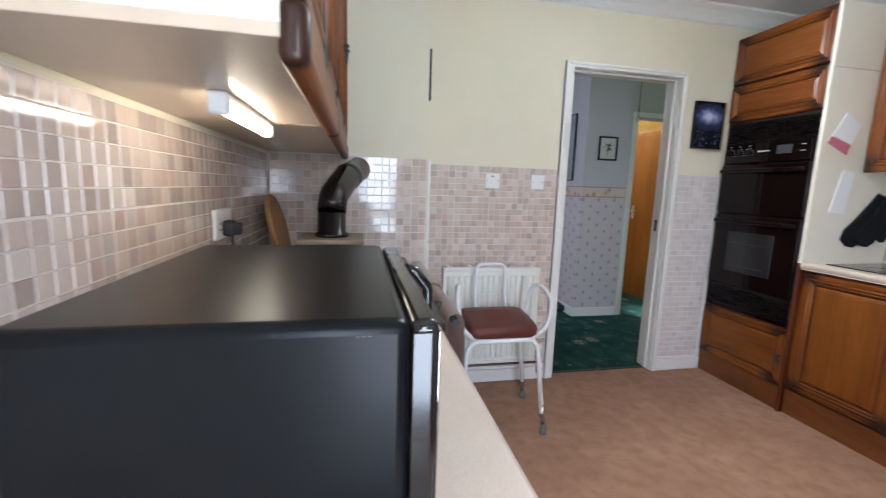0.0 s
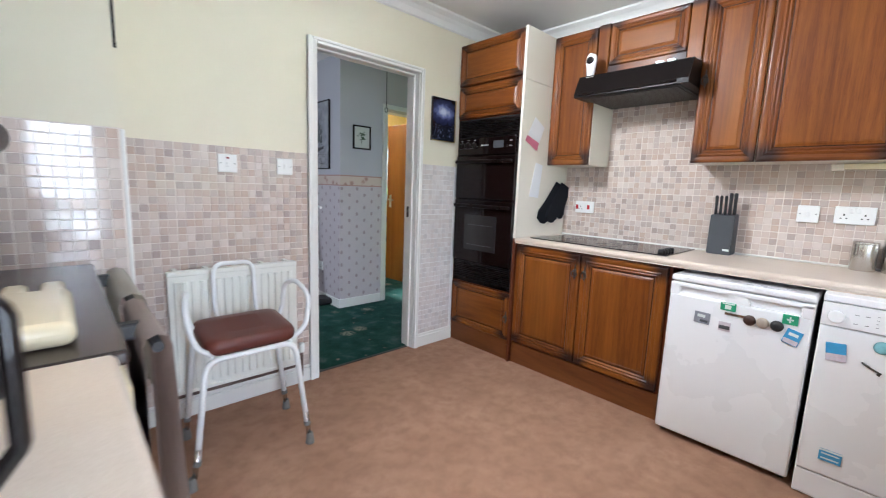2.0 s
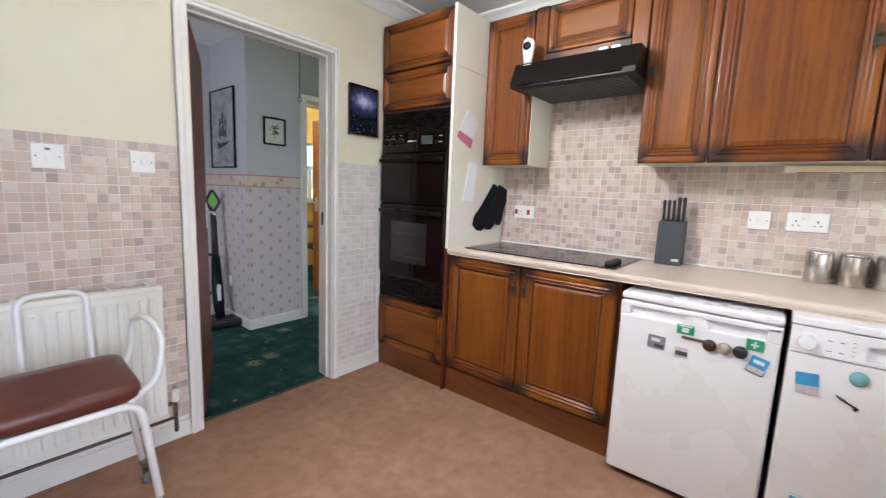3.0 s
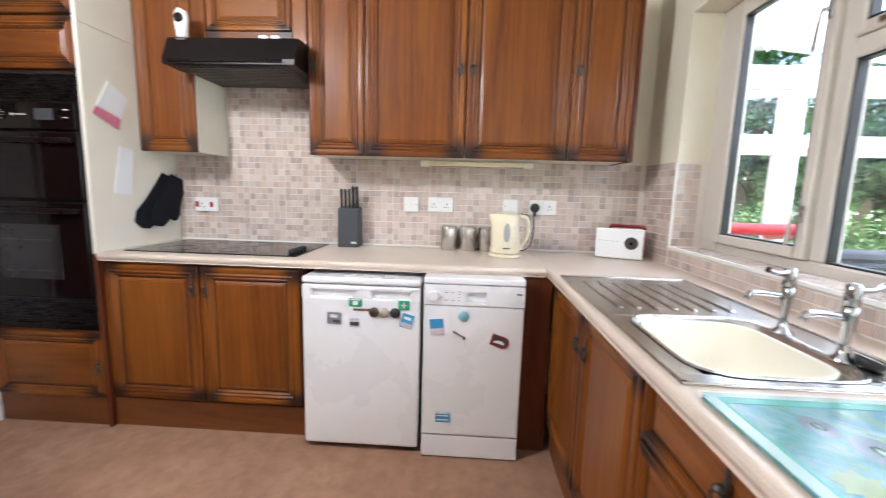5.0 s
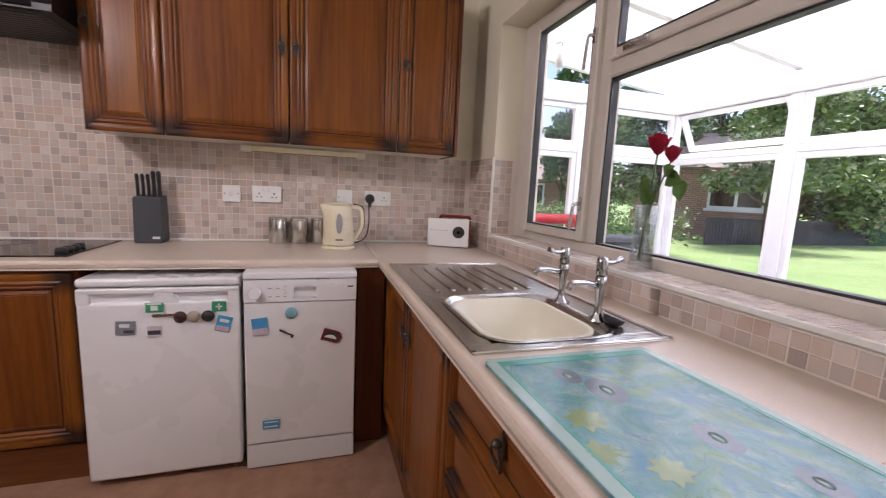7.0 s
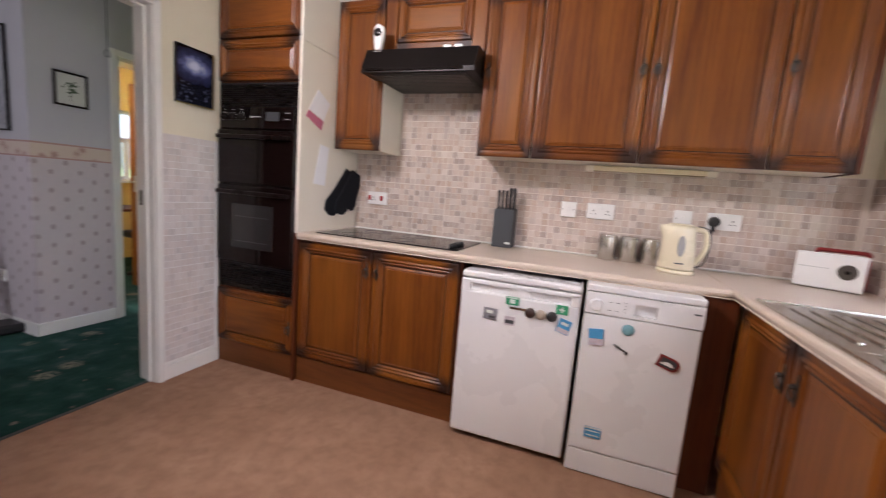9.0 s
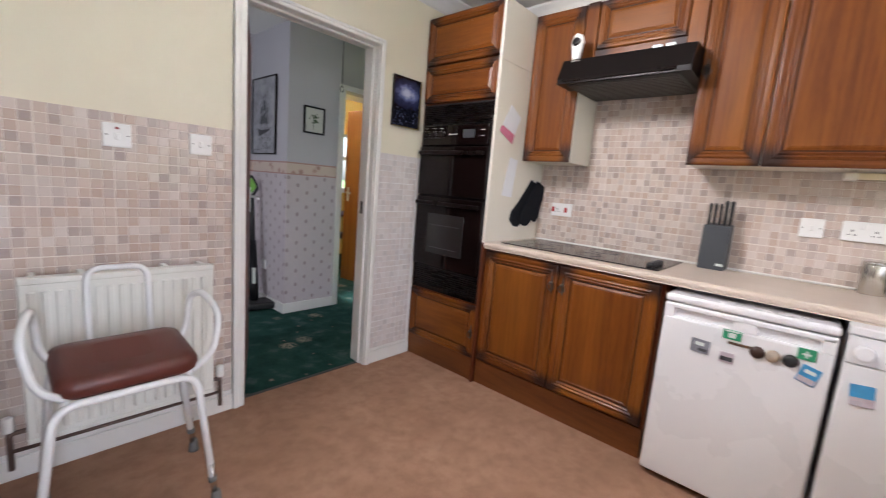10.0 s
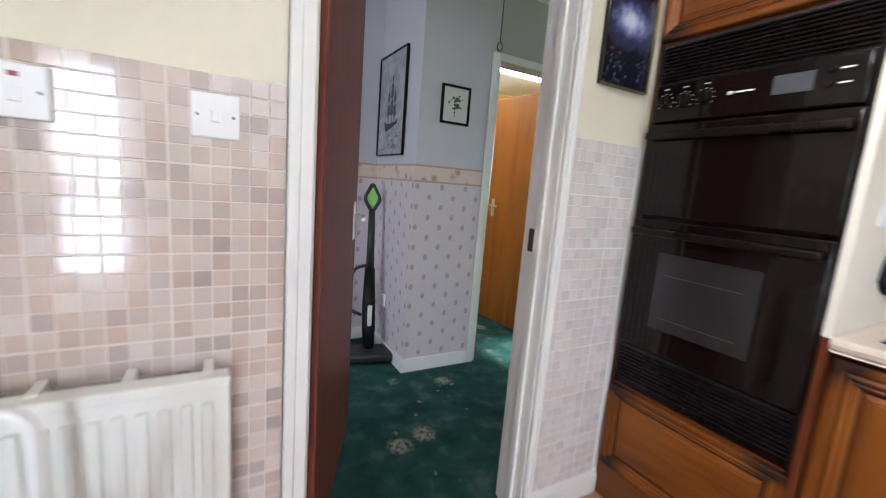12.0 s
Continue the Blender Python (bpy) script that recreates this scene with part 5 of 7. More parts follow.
rd = thing("radio", pose(2.905, -0.69, TOP, 0, 0, -114), "white tabletop radio with dark red casing and handle", "radio")
b = B()
bx(b, -0.118, 0.122, -0.026, 0.05, 0.004, 0.160, 0.018, 3)
part("case", b, radio_red, rd)
b = B()
bx(b, -0.125, 0.114, -0.036, -0.022, 0.004, 0.166, 0.006, 2)
f = part("front", b, plate_white, rd, "white front panel")
b = B()
for r0, y in ((0.034, -0.037), (0.027, -0.040), (0.019, -0.043)):
    tube(b, [(0.055, -0.036, 0.09), (0.055, y - 0.002, 0.09)], r0, 24)
part("speaker_dial", b, pewter, f, "round dark tuning dial")
part("dial_centre", tube(B(), [(0.055, -0.045, 0.09), (0.055, -0.05, 0.09)], 0.009, 16), black_gloss, f)
for k in range(5):
    part("button", bx(B(), -0.105 + 0.022 * k, -0.099 + 0.022 * k, -0.0385, -0.036, 0.096, 0.100, 0.0008), slate_grey, f)
b = B()
tube(b, bend([(-0.06, 0.015, 0.163), (-0.055, 0.015, 0.178), (0.11, 0.015, 0.178), (0.115, 0.015, 0.163)], 0.012), 0.009, 8)
part("handle", b, radio_red, rd)


def faceplate(x, y, z, w, h, rz, name, label, kind_parts=()):
    """A wall plate in the plane y=0 of its pose, facing -y, from its top left corner."""
    t = thing(name, pose(x, y, z, 0, 0, rz), label, "wall socket" if "socket" in name else "wall switch")
    part("plate", bx(B(), 0, w, -0.011, 0, -h, 0, 0.003, 2), plate_white, t)
    for k in kind_parts:
        if k[0] == "rocker":
            part("rocker", bx(B(), k[1] - 0.008, k[1] + 0.008, -0.015, -0.011, k[2] - 0.013, k[2] + 0.013, 0.002), plate_white, t)
        elif k[0] == "outlet":
            for u0, u1, v0, v1 in ((-0.003, 0.003, 0.006, 0.015), (-0.014, -0.007, -0.010, -0.005), (0.007, 0.014, -0.010, -0.005)):
                part("outlet_hole", bx(B(), k[1] + u0, k[1] + u1, -0.0122, -0.011, k[2] + v0, k[2] + v1), black_plastic, t)
        elif k[0] == "red":
            part("red_rocker", bx(B(), k[1] - 0.01, k[1] + 0.01, -0.016, -0.011, k[2] - 0.016, k[2] + 0.016, 0.002), red_plastic, t)
        elif k[0] == "screw":
            part("screw", tube(B(), [(k[1], -0.011, k[2]), (k[1], -0.0125, k[2])], 0.003, 8), pewter, t)
        elif k[0] == "neon":
            part("neon", bx(B(), k[1] - 0.007, k[1] + 0.007, -0.0125, -0.011, k[2] - 0.004, k[2] + 0.004), radio_red, t)
    return t


TX = XE - 0.009
faceplate(TX, 1.822, 1.168, 0.146, 0.086, EAST, "cooker_socket", "white cooker switch and socket with red rocker", (("red", 0.105, -0.043), ("outlet", 0.045, -0.05), ("rocker", 0.045, -0.02), ("red", 0.015, -0.043)))
faceplate(TX, 0.533, 1.206, 0.088, 0.088, EAST, "wall_switch", "white single wall switch plate", (("rocker", 0.044, -0.044), ("screw", 0.012, -0.044), ("screw", 0.076, -0.044)))
faceplate(TX, 0.388, 1.209, 0.148, 0.088, EAST, "double_socket", "white double wall socket", (("outlet", 0.036, -0.052), ("outlet", 0.112, -0.052), ("rocker", 0.062, -0.02), ("rocker", 0.088, -0.02)))
faceplate(TX, -0.055, 1.208, 0.088, 0.086, EAST, "wall_switch", "white wall switch plate behind the kettle", (("rocker", 0.044, -0.043), ("screw", 0.012, -0.043)))
faceplate(TX, -0.212, 1.208, 0.155, 0.086, EAST, "double_socket", "white double socket with a black plug in it", (("outlet", 0.115, -0.048), ("rocker", 0.08, -0.02)))
pl = thing("plug", pose(TX - 0.011, -0.242, 1.162, 0, 0, EAST), "black mains plug in the socket", "plug")
b = B()
tube(b, [(0, 0, 0), (0, -0.016, 0), (0, -0.028, 0), (0, -0.032, 0)], [0.027, 0.027, 0.023, 0.014], 18)
bx(b, -0.008, 0.008, -0.026, -0.004, -0.05, -0.02, 0.004)
part("body", b, black_plastic, pl)

# on the cream side of the oven housing
SY = 1.9295
mt = thing("oven_mitts", pose(3.038, SY, 1.29), "pair of black fabric oven mitts hanging up", "oven mitt")
part("hook", tube(B(), bend([(0.0, 0, 0.0), (0.0, -0.02, -0.002), (0.0, -0.022, 0.012)], 0.008), 0.003, 6), steel, mt)
for dx, rot, s, dy in ((0.0, 0.50, 1.06, -0.012), (0.04, 0.42, 1.0, -0.03)):
    out = [(-0.05, 0.0), (-0.055, -0.08), (-0.062, -0.16), (-0.075, -0.225), (-0.06, -0.275), (-0.02, -0.29), (0.015, -0.28), (0.03, -0.25), (0.033, -0.225),
           (0.055, -0.235), (0.075, -0.225), (0.08, -0.19), (0.065, -0.15), (0.058, -0.09), (0.055, 0.0)]
    c, sn = math.cos(-rot), math.sin(-rot)
    pts = [((u * c - v * sn) * s * 1.5 + dx - 0.025, (u * sn + v * c) * s * 1.08 - 0.01) for u, v in out]
    b = B()
    prism(b, pts, "y", dy, dy + 0.012)
    bmesh.ops.bevel(b, geom=b.edges[:], offset=0.005, segments=2, affect="EDGES", clamp_overlap=True)
    part("mitt", b, mitt_cloth, mt)

cal = thing("paper_calendar", pose(2.625, SY - 0.001, 1.73), "small paper leaflet with pink foot pinned at an angle", "paper")
b = B()
prism(b, [(0.0, 0.0), (0.115, -0.06), (0.06, -0.17), (-0.075, -0.125)], "y", -0.003, 0)
part("sheet", b, paper, cal)
b = B()
prism(b, [(-0.08, -0.13), (0.058, -0.17), (0.04, -0.225), (-0.10, -0.165)], "y", -0.0035, 0)
part("foot", b, paper_pink, cal)
nt = thing("notepaper", pose(2.665, SY - 0.001, 1.425), "narrow white notepaper hung on the cabinet side", "paper")
b = B()
prism(b, [(0.0, 0.0), (0.085, -0.012), (0.055, -0.245), (-0.055, -0.235)], "y", -0.003, 0)
part("sheet", b, paper, nt)

# ---- sink, taps, window sill things ----
sk = thing("sink", pose(0, 0, TOP), "stainless steel inset sink with ridged drainer", "sink")
b = B()
x0, x1, y0, y1 = 1.355, 2.335, -0.745, -0.24
bx(b, SX1 - 0.004, x1, y0, y1, 0, 0.004, 0.002)
bx(b, x0, SX0 + 0.004, y0, y1, 0, 0.004, 0.002)
bx(b, SX0 + 0.004, SX1 - 0.004, SYF - 0.004, y1, 0, 0.004, 0.002)
bx(b, SX0 + 0.004, SX1 - 0.004, y0, SYB + 0.004, 0, 0.004, 0.002)
for a0, a1, c0, c1 in ((x0, x1, y1 - 0.012, y1), (x0, x1, y0, y0 + 0.012), (x0, x0 + 0.012, y0, y1), (x1 - 0.012, x1, y0, y1)):
    bx(b, a0, a1, c0, c1, 0.002, 0.008, 0.003, 2)
part("rim", b, steel, sk)


def rounded(cx, cy, hx, hy, r, z, n=5):
    pts = []
    for qx, qy, a0 in ((1, 1, 0), (-1, 1, 90), (-1, -1, 180), (1, -1, 270)):
        for k in range(n + 1):
            a = radians(a0 + 90 * k / n)
            pts.append((cx + qx * (hx - r) + r * math.cos(a), cy + qy * (hy - r) + r * math.sin(a), z))
    return pts


cx, cy, hx, hy = (SX0 + SX1) / 2, (SYF + SYB) / 2, (SX1 - SX0) / 2, (SYF - SYB) / 2
b = B()
rings(b, [rounded(cx, cy, hx + 0.012, hy + 0.012, 0.09, 0.0055), rounded(cx, cy, hx + 0.006, hy + 0.006, 0.085, 0.008), rounded(cx, cy, hx - 0.002, hy - 0.002, 0.08, 0.002), rounded(cx, cy, hx - 0.012, hy - 0.012, 0.075, -0.14), rounded(cx, cy, hx - 0.03, hy - 0.03, 0.06, -0.155)], caps=False)
f = b.faces.new([v for v in b.verts][-24:])
part("bowl", b, steel, sk, "stainless steel bowl")
for k in range(7):
    y = -0.315 - 0.055 * k
    b = B()
    bx(b, 1.86, 2.24, y - 0.008, y + 0.008, 0.003, 0.009, 0.004, 2)
    part("ridge", b, steel, sk)
b = B()
lathe(b, [(0.012, -0.06), (0.012, -0.055)], 12, (1.41, -0.60, 0.0))
part("overflow", b, black_plastic, sk)

wb2 = thing("washing_up_bowl", pose(1.60, cy + 0.005, TOP - 0.14), "cream plastic washing-up bowl in the sink", "washing-up bowl")
b = B()
lo = [rounded(0, 0, 0.145, 0.115, 0.06, 0.0), rounded(0, 0, 0.155, 0.125, 0.065, 0.02), rounded(0, 0, 0.172, 0.142, 0.075, 0.128), rounded(0, 0, 0.180, 0.150, 0.08, 0.132), rounded(0, 0, 0.180, 0.150, 0.08, 0.138), rounded(0, 0, 0.168, 0.138, 0.072, 0.136), rounded(0, 0, 0.150, 0.120, 0.062, 0.02), rounded(0, 0, 0.135, 0.105, 0.055, 0.008)]
rings(b, lo)
part("bowl", b, bowl_cream, wb2)


def pillar_tap(x, y, turn, lever_turn):
    t = thing("pillar_tap", pose(x, y, TOP + 0.004, 0, 0, turn), "chrome lever pillar tap", "tap", "pillar taps at the sink")
    b = B()
    lathe(b, [(0.025, 0), (0.025, 0.004), (0.013, 0.014), (0.0085, 0.04), (0.0105, 0.075), (0.0155, 0.10), (0.014, 0.118), (0.010, 0.12)], 20)
    part("body", b, chrome, t)
    b = B()
    tube(b, bend([(0, 0.01, 0.095), (0, 0.05, 0.104), (0, 0.10, 0.106), (0, 0.108, 0.09)], 0.02), [0.0085] * 3 + [0.0075] * 11, 12)
    part("spout", b, chrome, t)
    b = B()
    lathe(b, [(0.012, 0.12), (0.0145, 0.124), (0.014, 0.165), (0.010, 0.169), (0.002, 0.17)], 18)
    h = part("head", b, chrome, t)
    b = B()
    tube(b, bend([(0, 0, 0.158), (-0.03, 0.006, 0.152), (-0.062, 0.010, 0.164)], 0.03), [0.0065] * 4 + [0.0055] * 3 + [0.008], 10)
    part("lever", b, chrome, h).matrix_basis = pose(0, 0, 0, 0, 0, lever_turn)
    return t


pillar_tap(1.684, -0.655, 8, -80)
pillar_tap(1.506, -0.648, 8, 95)
pg = thing("sink_plug", pose(1.465, -0.66, TOP + 0.006, 20, 0, 0), "black rubber sink plug lying on the steel", "sink plug")
b = B()
lathe(b, [(0.019, 0), (0.024, 0.006), (0.028, 0.02), (0.022, 0.018), (0.002, 0.012)], 22)
part("plug_body", b, black_plastic, pg)

bo = thing("worktop_saver", pose(1.034, -0.434, TOP), "glass worktop saver with a turquoise watercolour pond print", "worktop saver")
b = B()
pts = [(u, v) for u, v, _ in rounded(0, 0, 0.285, 0.188, 0.02, 0)]
prism(b, pts, "z", 0.002, 0.008)
part("glass_board", b, watercolour, bo)
for x in (-0.26, 0.26):
    for y in (-0.16, 0.16):
        part("foot", lathe(B(), [(0.006, 0), (0.006, 0.002)], 10, (x, y, 0)), rubber_grey, bo)
board_pale = plain("board_pale", (0.32, 0.45, 0.42), 0.22, var=0.08, scale=20, bump=0)
teal = plain("teal_line", (0.08, 0.33, 0.27), 0.25, var=0.25, scale=30, bump=0)
b = B()
bx(b, 0.248, 0.268, -0.168, 0.165, 0.0082, 0.0086)
bx(b, -0.27, 0.248, -0.168, -0.160, 0.0082, 0.0086), bx(b, -0.27, 0.248, 0.160, 0.165, 0.0082, 0.0086)
part("border_line", b, teal, bo)
b = B()
bx(b, 0.269, 0.2845, -0.182, 0.182, 0.0081, 0.0085), bx(b, -0.28, 0.2685, -0.187, -0.169, 0.0081, 0.0085), bx(b, -0.28, 0.2685, 0.166, 0.187, 0.0081, 0.0085)
part("border", b, board_pale, bo, "pale mint border")
lotus = plain("lotus_grey", (0.13, 0.17, 0.21), 0.2, var=0.4, scale=60, bump=0)
pad_green = plain("pad_green", (0.20, 0.27, 0.11), 0.2, var=0.35, scale=50, bump=0)
for x, y, r, m in ((0.13, 0.03, 0.042, lotus), (0.19, 0.065, 0.03, lotus), (-0.02, -0.03, 0.035, lotus), (-0.12, -0.07, 0.03, lotus)):
    b = B()
    lathe(b, [(r, 0.0082), (r * 0.4, 0.0086), (r * 0.38, 0.0086)], 20, (x, y, 0), sy=0.75, caps=False)
    part("print_shape", b, m, bo)
    part("print_shape", lathe(B(), [(r * 0.37, 0.0083), (r * 0.1, 0.0087), (0.0004, 0.0087)], 16, (x, y, 0), sy=0.6), board_pale, bo)
for x, y, r in ((0.06, 0.12, 0.035), (-0.01, 0.155, 0.03), (-0.06, 0.09, 0.03), (-0.17, 0.12, 0.035)):
    b = B()
    n = 16
    c = b.verts.new((x, y, 0.0086))
    rim = [b.verts.new((x + r * (1 if i % 2 else 0.62) * math.cos(2 * math.pi * i / n), y + r * (1 if i % 2 else 0.62) * math.sin(2 * math.pi * i / n), 0.0084)) for i in range(n)]
    for i in range(n):
        b.faces.new((c, rim[i], rim[(i + 1) % n]))
    part("print_shape", b, pad_green, bo)

SZ = 1.004
vs = thing("rose_vase", pose(1.70, -0.950, SZ), "clear glass bud vase holding two red roses", "vase with roses")
b = B()
rings(b, [[(r * math.cos(a), r * math.sin(a), z) for a in [2 * math.pi * i / 16 for i in range(16)]] for r, z in ((0.036, 0), (0.037, 0.004), (0.032, 0.10), (0.035, 0.208), (0.031, 0.208), (0.028, 0.10), (0.032, 0.03))])
part("vase", b, vase_glass, vs, "tall fluted clear glass")
stems = (((0.010, 0, 0.03), (-0.004, 0.004, 0.15), (-0.012, 0.0, 0.27), (-0.014, -0.006, 0.372)), ((0.012, 0.004, 0.03), (0.0, -0.004, 0.16), (-0.04, 0.002, 0.26), (-0.086, 0.01, 0.345)))
for st, s in zip(stems, (1.0, 0.72)):
    part("stem", tube(B(), bend(st, 0.05), 0.0026, 7), stem_green, vs)
    top = Vector(st[-1])
    b = lathe(B(), [(0.004 * s, -0.008), (0.013 * s, 0.004), (0.016 * s, 0.03 * s), (0.008 * s, 0.052 * s), (0.001, 0.054 * s)], 14, top)
    bloom = part("bloom", b, rose_red, vs, "deep red rose head")
    random.seed(5)
    for ring_k, (nr, rr, hh, tilt) in enumerate(((3, 0.012, 0.060, 0.2), (5, 0.019, 0.058, 0.7), (5, 0.024, 0.052, 1.5))):
        for i in range(nr):
            a = 2 * math.pi * i / nr + ring_k * 0.7 + random.uniform(-0.15, 0.15)
            u, w = Vector((math.cos(a), math.sin(a), 0)), Vector((-math.sin(a), math.cos(a), 0))
            rows = []
            hk = hh * random.uniform(0.92, 1.06)
            for t in (0, 0.25, 0.5, 0.75, 0.92, 1.0):
                rad = rr * s * (0.22 + 0.85 * math.sin(math.pi * 0.5 * min(1, t * 1.5))) + tilt * 0.007 * s * t ** 3
                wid = rr * s * 0.95 * math.sin(0.45 + t * 2.1)
                rows.append([top + u * (rad - 0.35 * rr * s * q * q) + w * wid * q + Vector((0, 0, hk * s * t - 0.004)) for q in (-1, -0.5, 0, 0.5, 1)])
            b = B()
            g = [[b.verts.new(p) for p in r] for r in rows]
            for p, q in zip(g, g[1:]):
                for k in range(4):
                    b.faces.new((p[k], p[k + 1], q[k + 1], q[k])).smooth = True
            bmesh.ops.solidify(b, geom=b.faces[:], thickness=0.0008)
            part("petal", b, rose_red, bloom)
for x, y, z, a, sz in ((0.012, 0.0, 0.275, 75, 0.075), (0.0, 0.01, 0.235, 60, 0.055), (-0.095, 0.0, 0.29, 200, 0.075), (-0.125, 0.0, 0.255, 265, 0.08), (-0.085, 0.012, 0.315, 150, 0.055), (-0.02, 0.0, 0.235, 120, 0.055)):
    b = B()
    d, w = Vector((math.cos(radians(a)), 0.15, math.sin(radians(a)) * 0.8)), Vector((-math.sin(radians(a)) * 0.8, 0.1, math.cos(radians(a))))
    mid = [b.verts.new(Vector((x, y, z)) + d * sz * (t - 0.5) + Vector((0, 0.006 * math.sin(t * 3), 0))) for t in (0, 0.3, 0.65, 1)]
    lf = [b.verts.new(Vector((x, y, z)) + d * sz * (t - 0.5) + w * sz * 0.36 * k + Vector((0, 0.01, 0))) for t, k in ((0.25, 1), (0.6, 0.9))]
    rt = [b.verts.new(Vector((x, y, z)) + d * sz * (t - 0.5) - w * sz * 0.36 * k + Vector((0, 0.01, 0))) for t, k in ((0.25, 1), (0.6, 0.9))]
    for sd in (lf, rt):
        b.faces.new((mid[0], mid[1], sd[0])), b.faces.new((mid[1], mid[2], sd[1], sd[0])), b.faces.new((mid[2], mid[3], sd[1]))
    part("leaf", b, leaf_rose, vs)

# ---- microwave and west worktop ----
mw = thing("microwave", pose(0.086, 0.449, TOP, 0, 0, WEST), "black microwave oven with mirrored door and bow handle", "microwave")
MW, MD, MH = 0.467, 0.322, 0.236
b = B()
bx(b, 0, MW, 0.0, MD, 0.012, MH, 0.012, 3)
part("case", b, black_satin, mw)
for x in (0.04, MW - 0.04):
    for y in (0.05, MD - 0.05):
        part("foot", lathe(B(), [(0.014, 0), (0.014, 0.013)], 12, (x, y, 0)), rubber_grey, mw)
b = B()
bx(b, 0.004, MW - 0.10, -0.027, 0.0, 0.018, MH - 0.002, 0.008, 2)
mdoor = part("door", b, black_gloss, mw, "mirrored black glass door")
mirror_dark = plain("mirror_dark", (0.30, 0.29, 0.27), 0.05, metal=1.0, var=0.03, bump=0)
part("door_glass", bx(B(), 0.012, MW - 0.11, -0.0295, -0.027, 0.028, MH - 0.014, 0.001), mirror_dark, mdoor)
part("side_trim", bx(B(), 0.0015, 0.006, -0.020, -0.002, 0.025, MH - 0.012, 0.001), black_gloss, mdoor, "glossy door edge")
b = B()
tube(b, [(0.30, -0.026, 0.022), (0.30, -0.042, 0.026), (0.30, -0.063, 0.056), (0.30, -0.065, 0.062), (0.30, -0.065, 0.186), (0.30, -0.063, 0.192), (0.30, -0.042, 0.218), (0.30, -0.026, 0.222)], 0.0085, 8)
part("handle", b, black_gloss, mdoor)
b = B()
bx(b, MW - 0.098, MW - 0.002, -0.028, 0.0, 0.018, MH - 0.004, 0.006, 2)
cpn = part("control_panel", b, black_gloss, mw)
for z in (0.085, 0.165):
    part("knob", tube(B(), [(MW - 0.05, -0.028, z), (MW - 0.05, -0.045, z), (MW - 0.05, -0.048, z)], [0.024, 0.021, 0.015], 20), black_plastic, cpn)
b = B()
for k in range(5):
    bx(b, -0.002, 0.001, 0.09 + 0.022 * k, 0.10 + 0.022 * k, 0.05, 0.056)
part("side_vents", b, black_plastic, mw)
# unreadable logo on the case side, drawn as three small bars
for k in range(3):
    part("scuff_mark", bx(B(), -0.0006, 0.001, 0.034 + 0.005 * k, 0.037 + 0.005 * k, 0.2228, 0.2236), pewter, mw, "small pale bar of an unreadable logo")

bdw = thing("bread_board", pose(-0.345, 2.02, TOP, 0, 0, 0), "round wooden bread board leaning on the tiles", "bread board")
b = B()
lathe(b, [(0.145, 0), (0.15, 0.004), (0.15, 0.016), (0.145, 0.02)], 40)
p = part("board", b, bread_board, bdw)
p.matrix_basis = pose(0.03, 0, 0.15, 0, 76, 0)
wsx = XW + 0.009
faceplate(wsx, 1.37, 1.172, 0.146, 0.088, WEST, "double_socket", "white double socket with a black plug in it", (("outlet", 0.036, -0.052),))
pl2 = thing("plug", pose(wsx + 0.011, 1.44, 1.115, 0, 0, WEST), "black mains plug in the socket", "plug")
b = B()
bx(b, -0.024, 0.024, -0.034, 0, -0.024, 0.024, 0.009, 2), bx(b, -0.018, 0.016, -0.05, -0.03, -0.02, 0.018, 0.006, 2)
part("body", b, black_plastic, pl2)
b = B()
tube(b, bend([(wsx + 0.03, 1.45, 1.09), (wsx + 0.035, 1.45, 1.0), (wsx + 0.03, 1.42, 0.93), (wsx + 0.05, 1.30, 0.912), (wsx + 0.06, 1.05, 0.911)], 0.04), 0.004, 8)
tagged(part("microwave_cable", b, black_plastic), "black cable down to the worktop", "cable")

# ---- range cooker and flue ----
rg = thing("range_cooker", pose(0.262, 1.129, 0, 0, 0, WEST), "brown enamelled range cooker with towel rail", "range cooker")
RW, RD = 1.0, 0.615
b = B()
bx(b, 0, RW, 0.012, RD, 0.06, 0.875, 0.006)
bx(b, 0.02, RW - 0.02, 0.04, RD, 0, 0.06)
part("body", b, range_brown, rg)
part("top_plate", bx(B(), -0.001, RW + 0.002, -0.008, RD, 0.877, 0.907, 0.008, 2), range_brown, rg, "dark brown enamel top")
for x0, x1, z0, z1 in ((0.04, 0.46, 0.48, 0.82), (0.04, 0.46, 0.12, 0.44), (0.54, 0.96, 0.48, 0.82), (0.54, 0.96, 0.12, 0.44)):
    d = part("door", bx(B(), x0, x1, -0.012, 0.012, z0, z1, 0.01, 2), enamel_cream, rg, "cream enamelled oven door")
    part("door_latch", bx(B(), x1 - 0.06, x1 - 0.02, -0.03, -0.012, (z0 + z1) / 2 - 0.012, (z0 + z1) / 2 + 0.012, 0.004), chrome, d)
b = B()
bx(b, 0.07, 0.40, 0.06, 0.36, 0.908, 0.955, 0.02, 3)
lid = part("hotplate_lid", b, enamel_cream, rg, "cream hotplate lid")
for k in range(3):
    b = B()
    bx(b, 0.42, 0.58 - 0.01 * k, 0.07 + 0.07 * k, 0.12 + 0.07 * k, 0.908, 0.938, 0.014, 3)
    part("pad", b, enamel_cream, lid, "cream padded mitt lying by the lid")
b = B()
tube(b, [(0.145, -0.07, 0.85), (1.03, -0.07, 0.85)], 0.012, 12)
rl = part("towel_rail", b, black_plastic, rg, "dark towel rail on brackets")
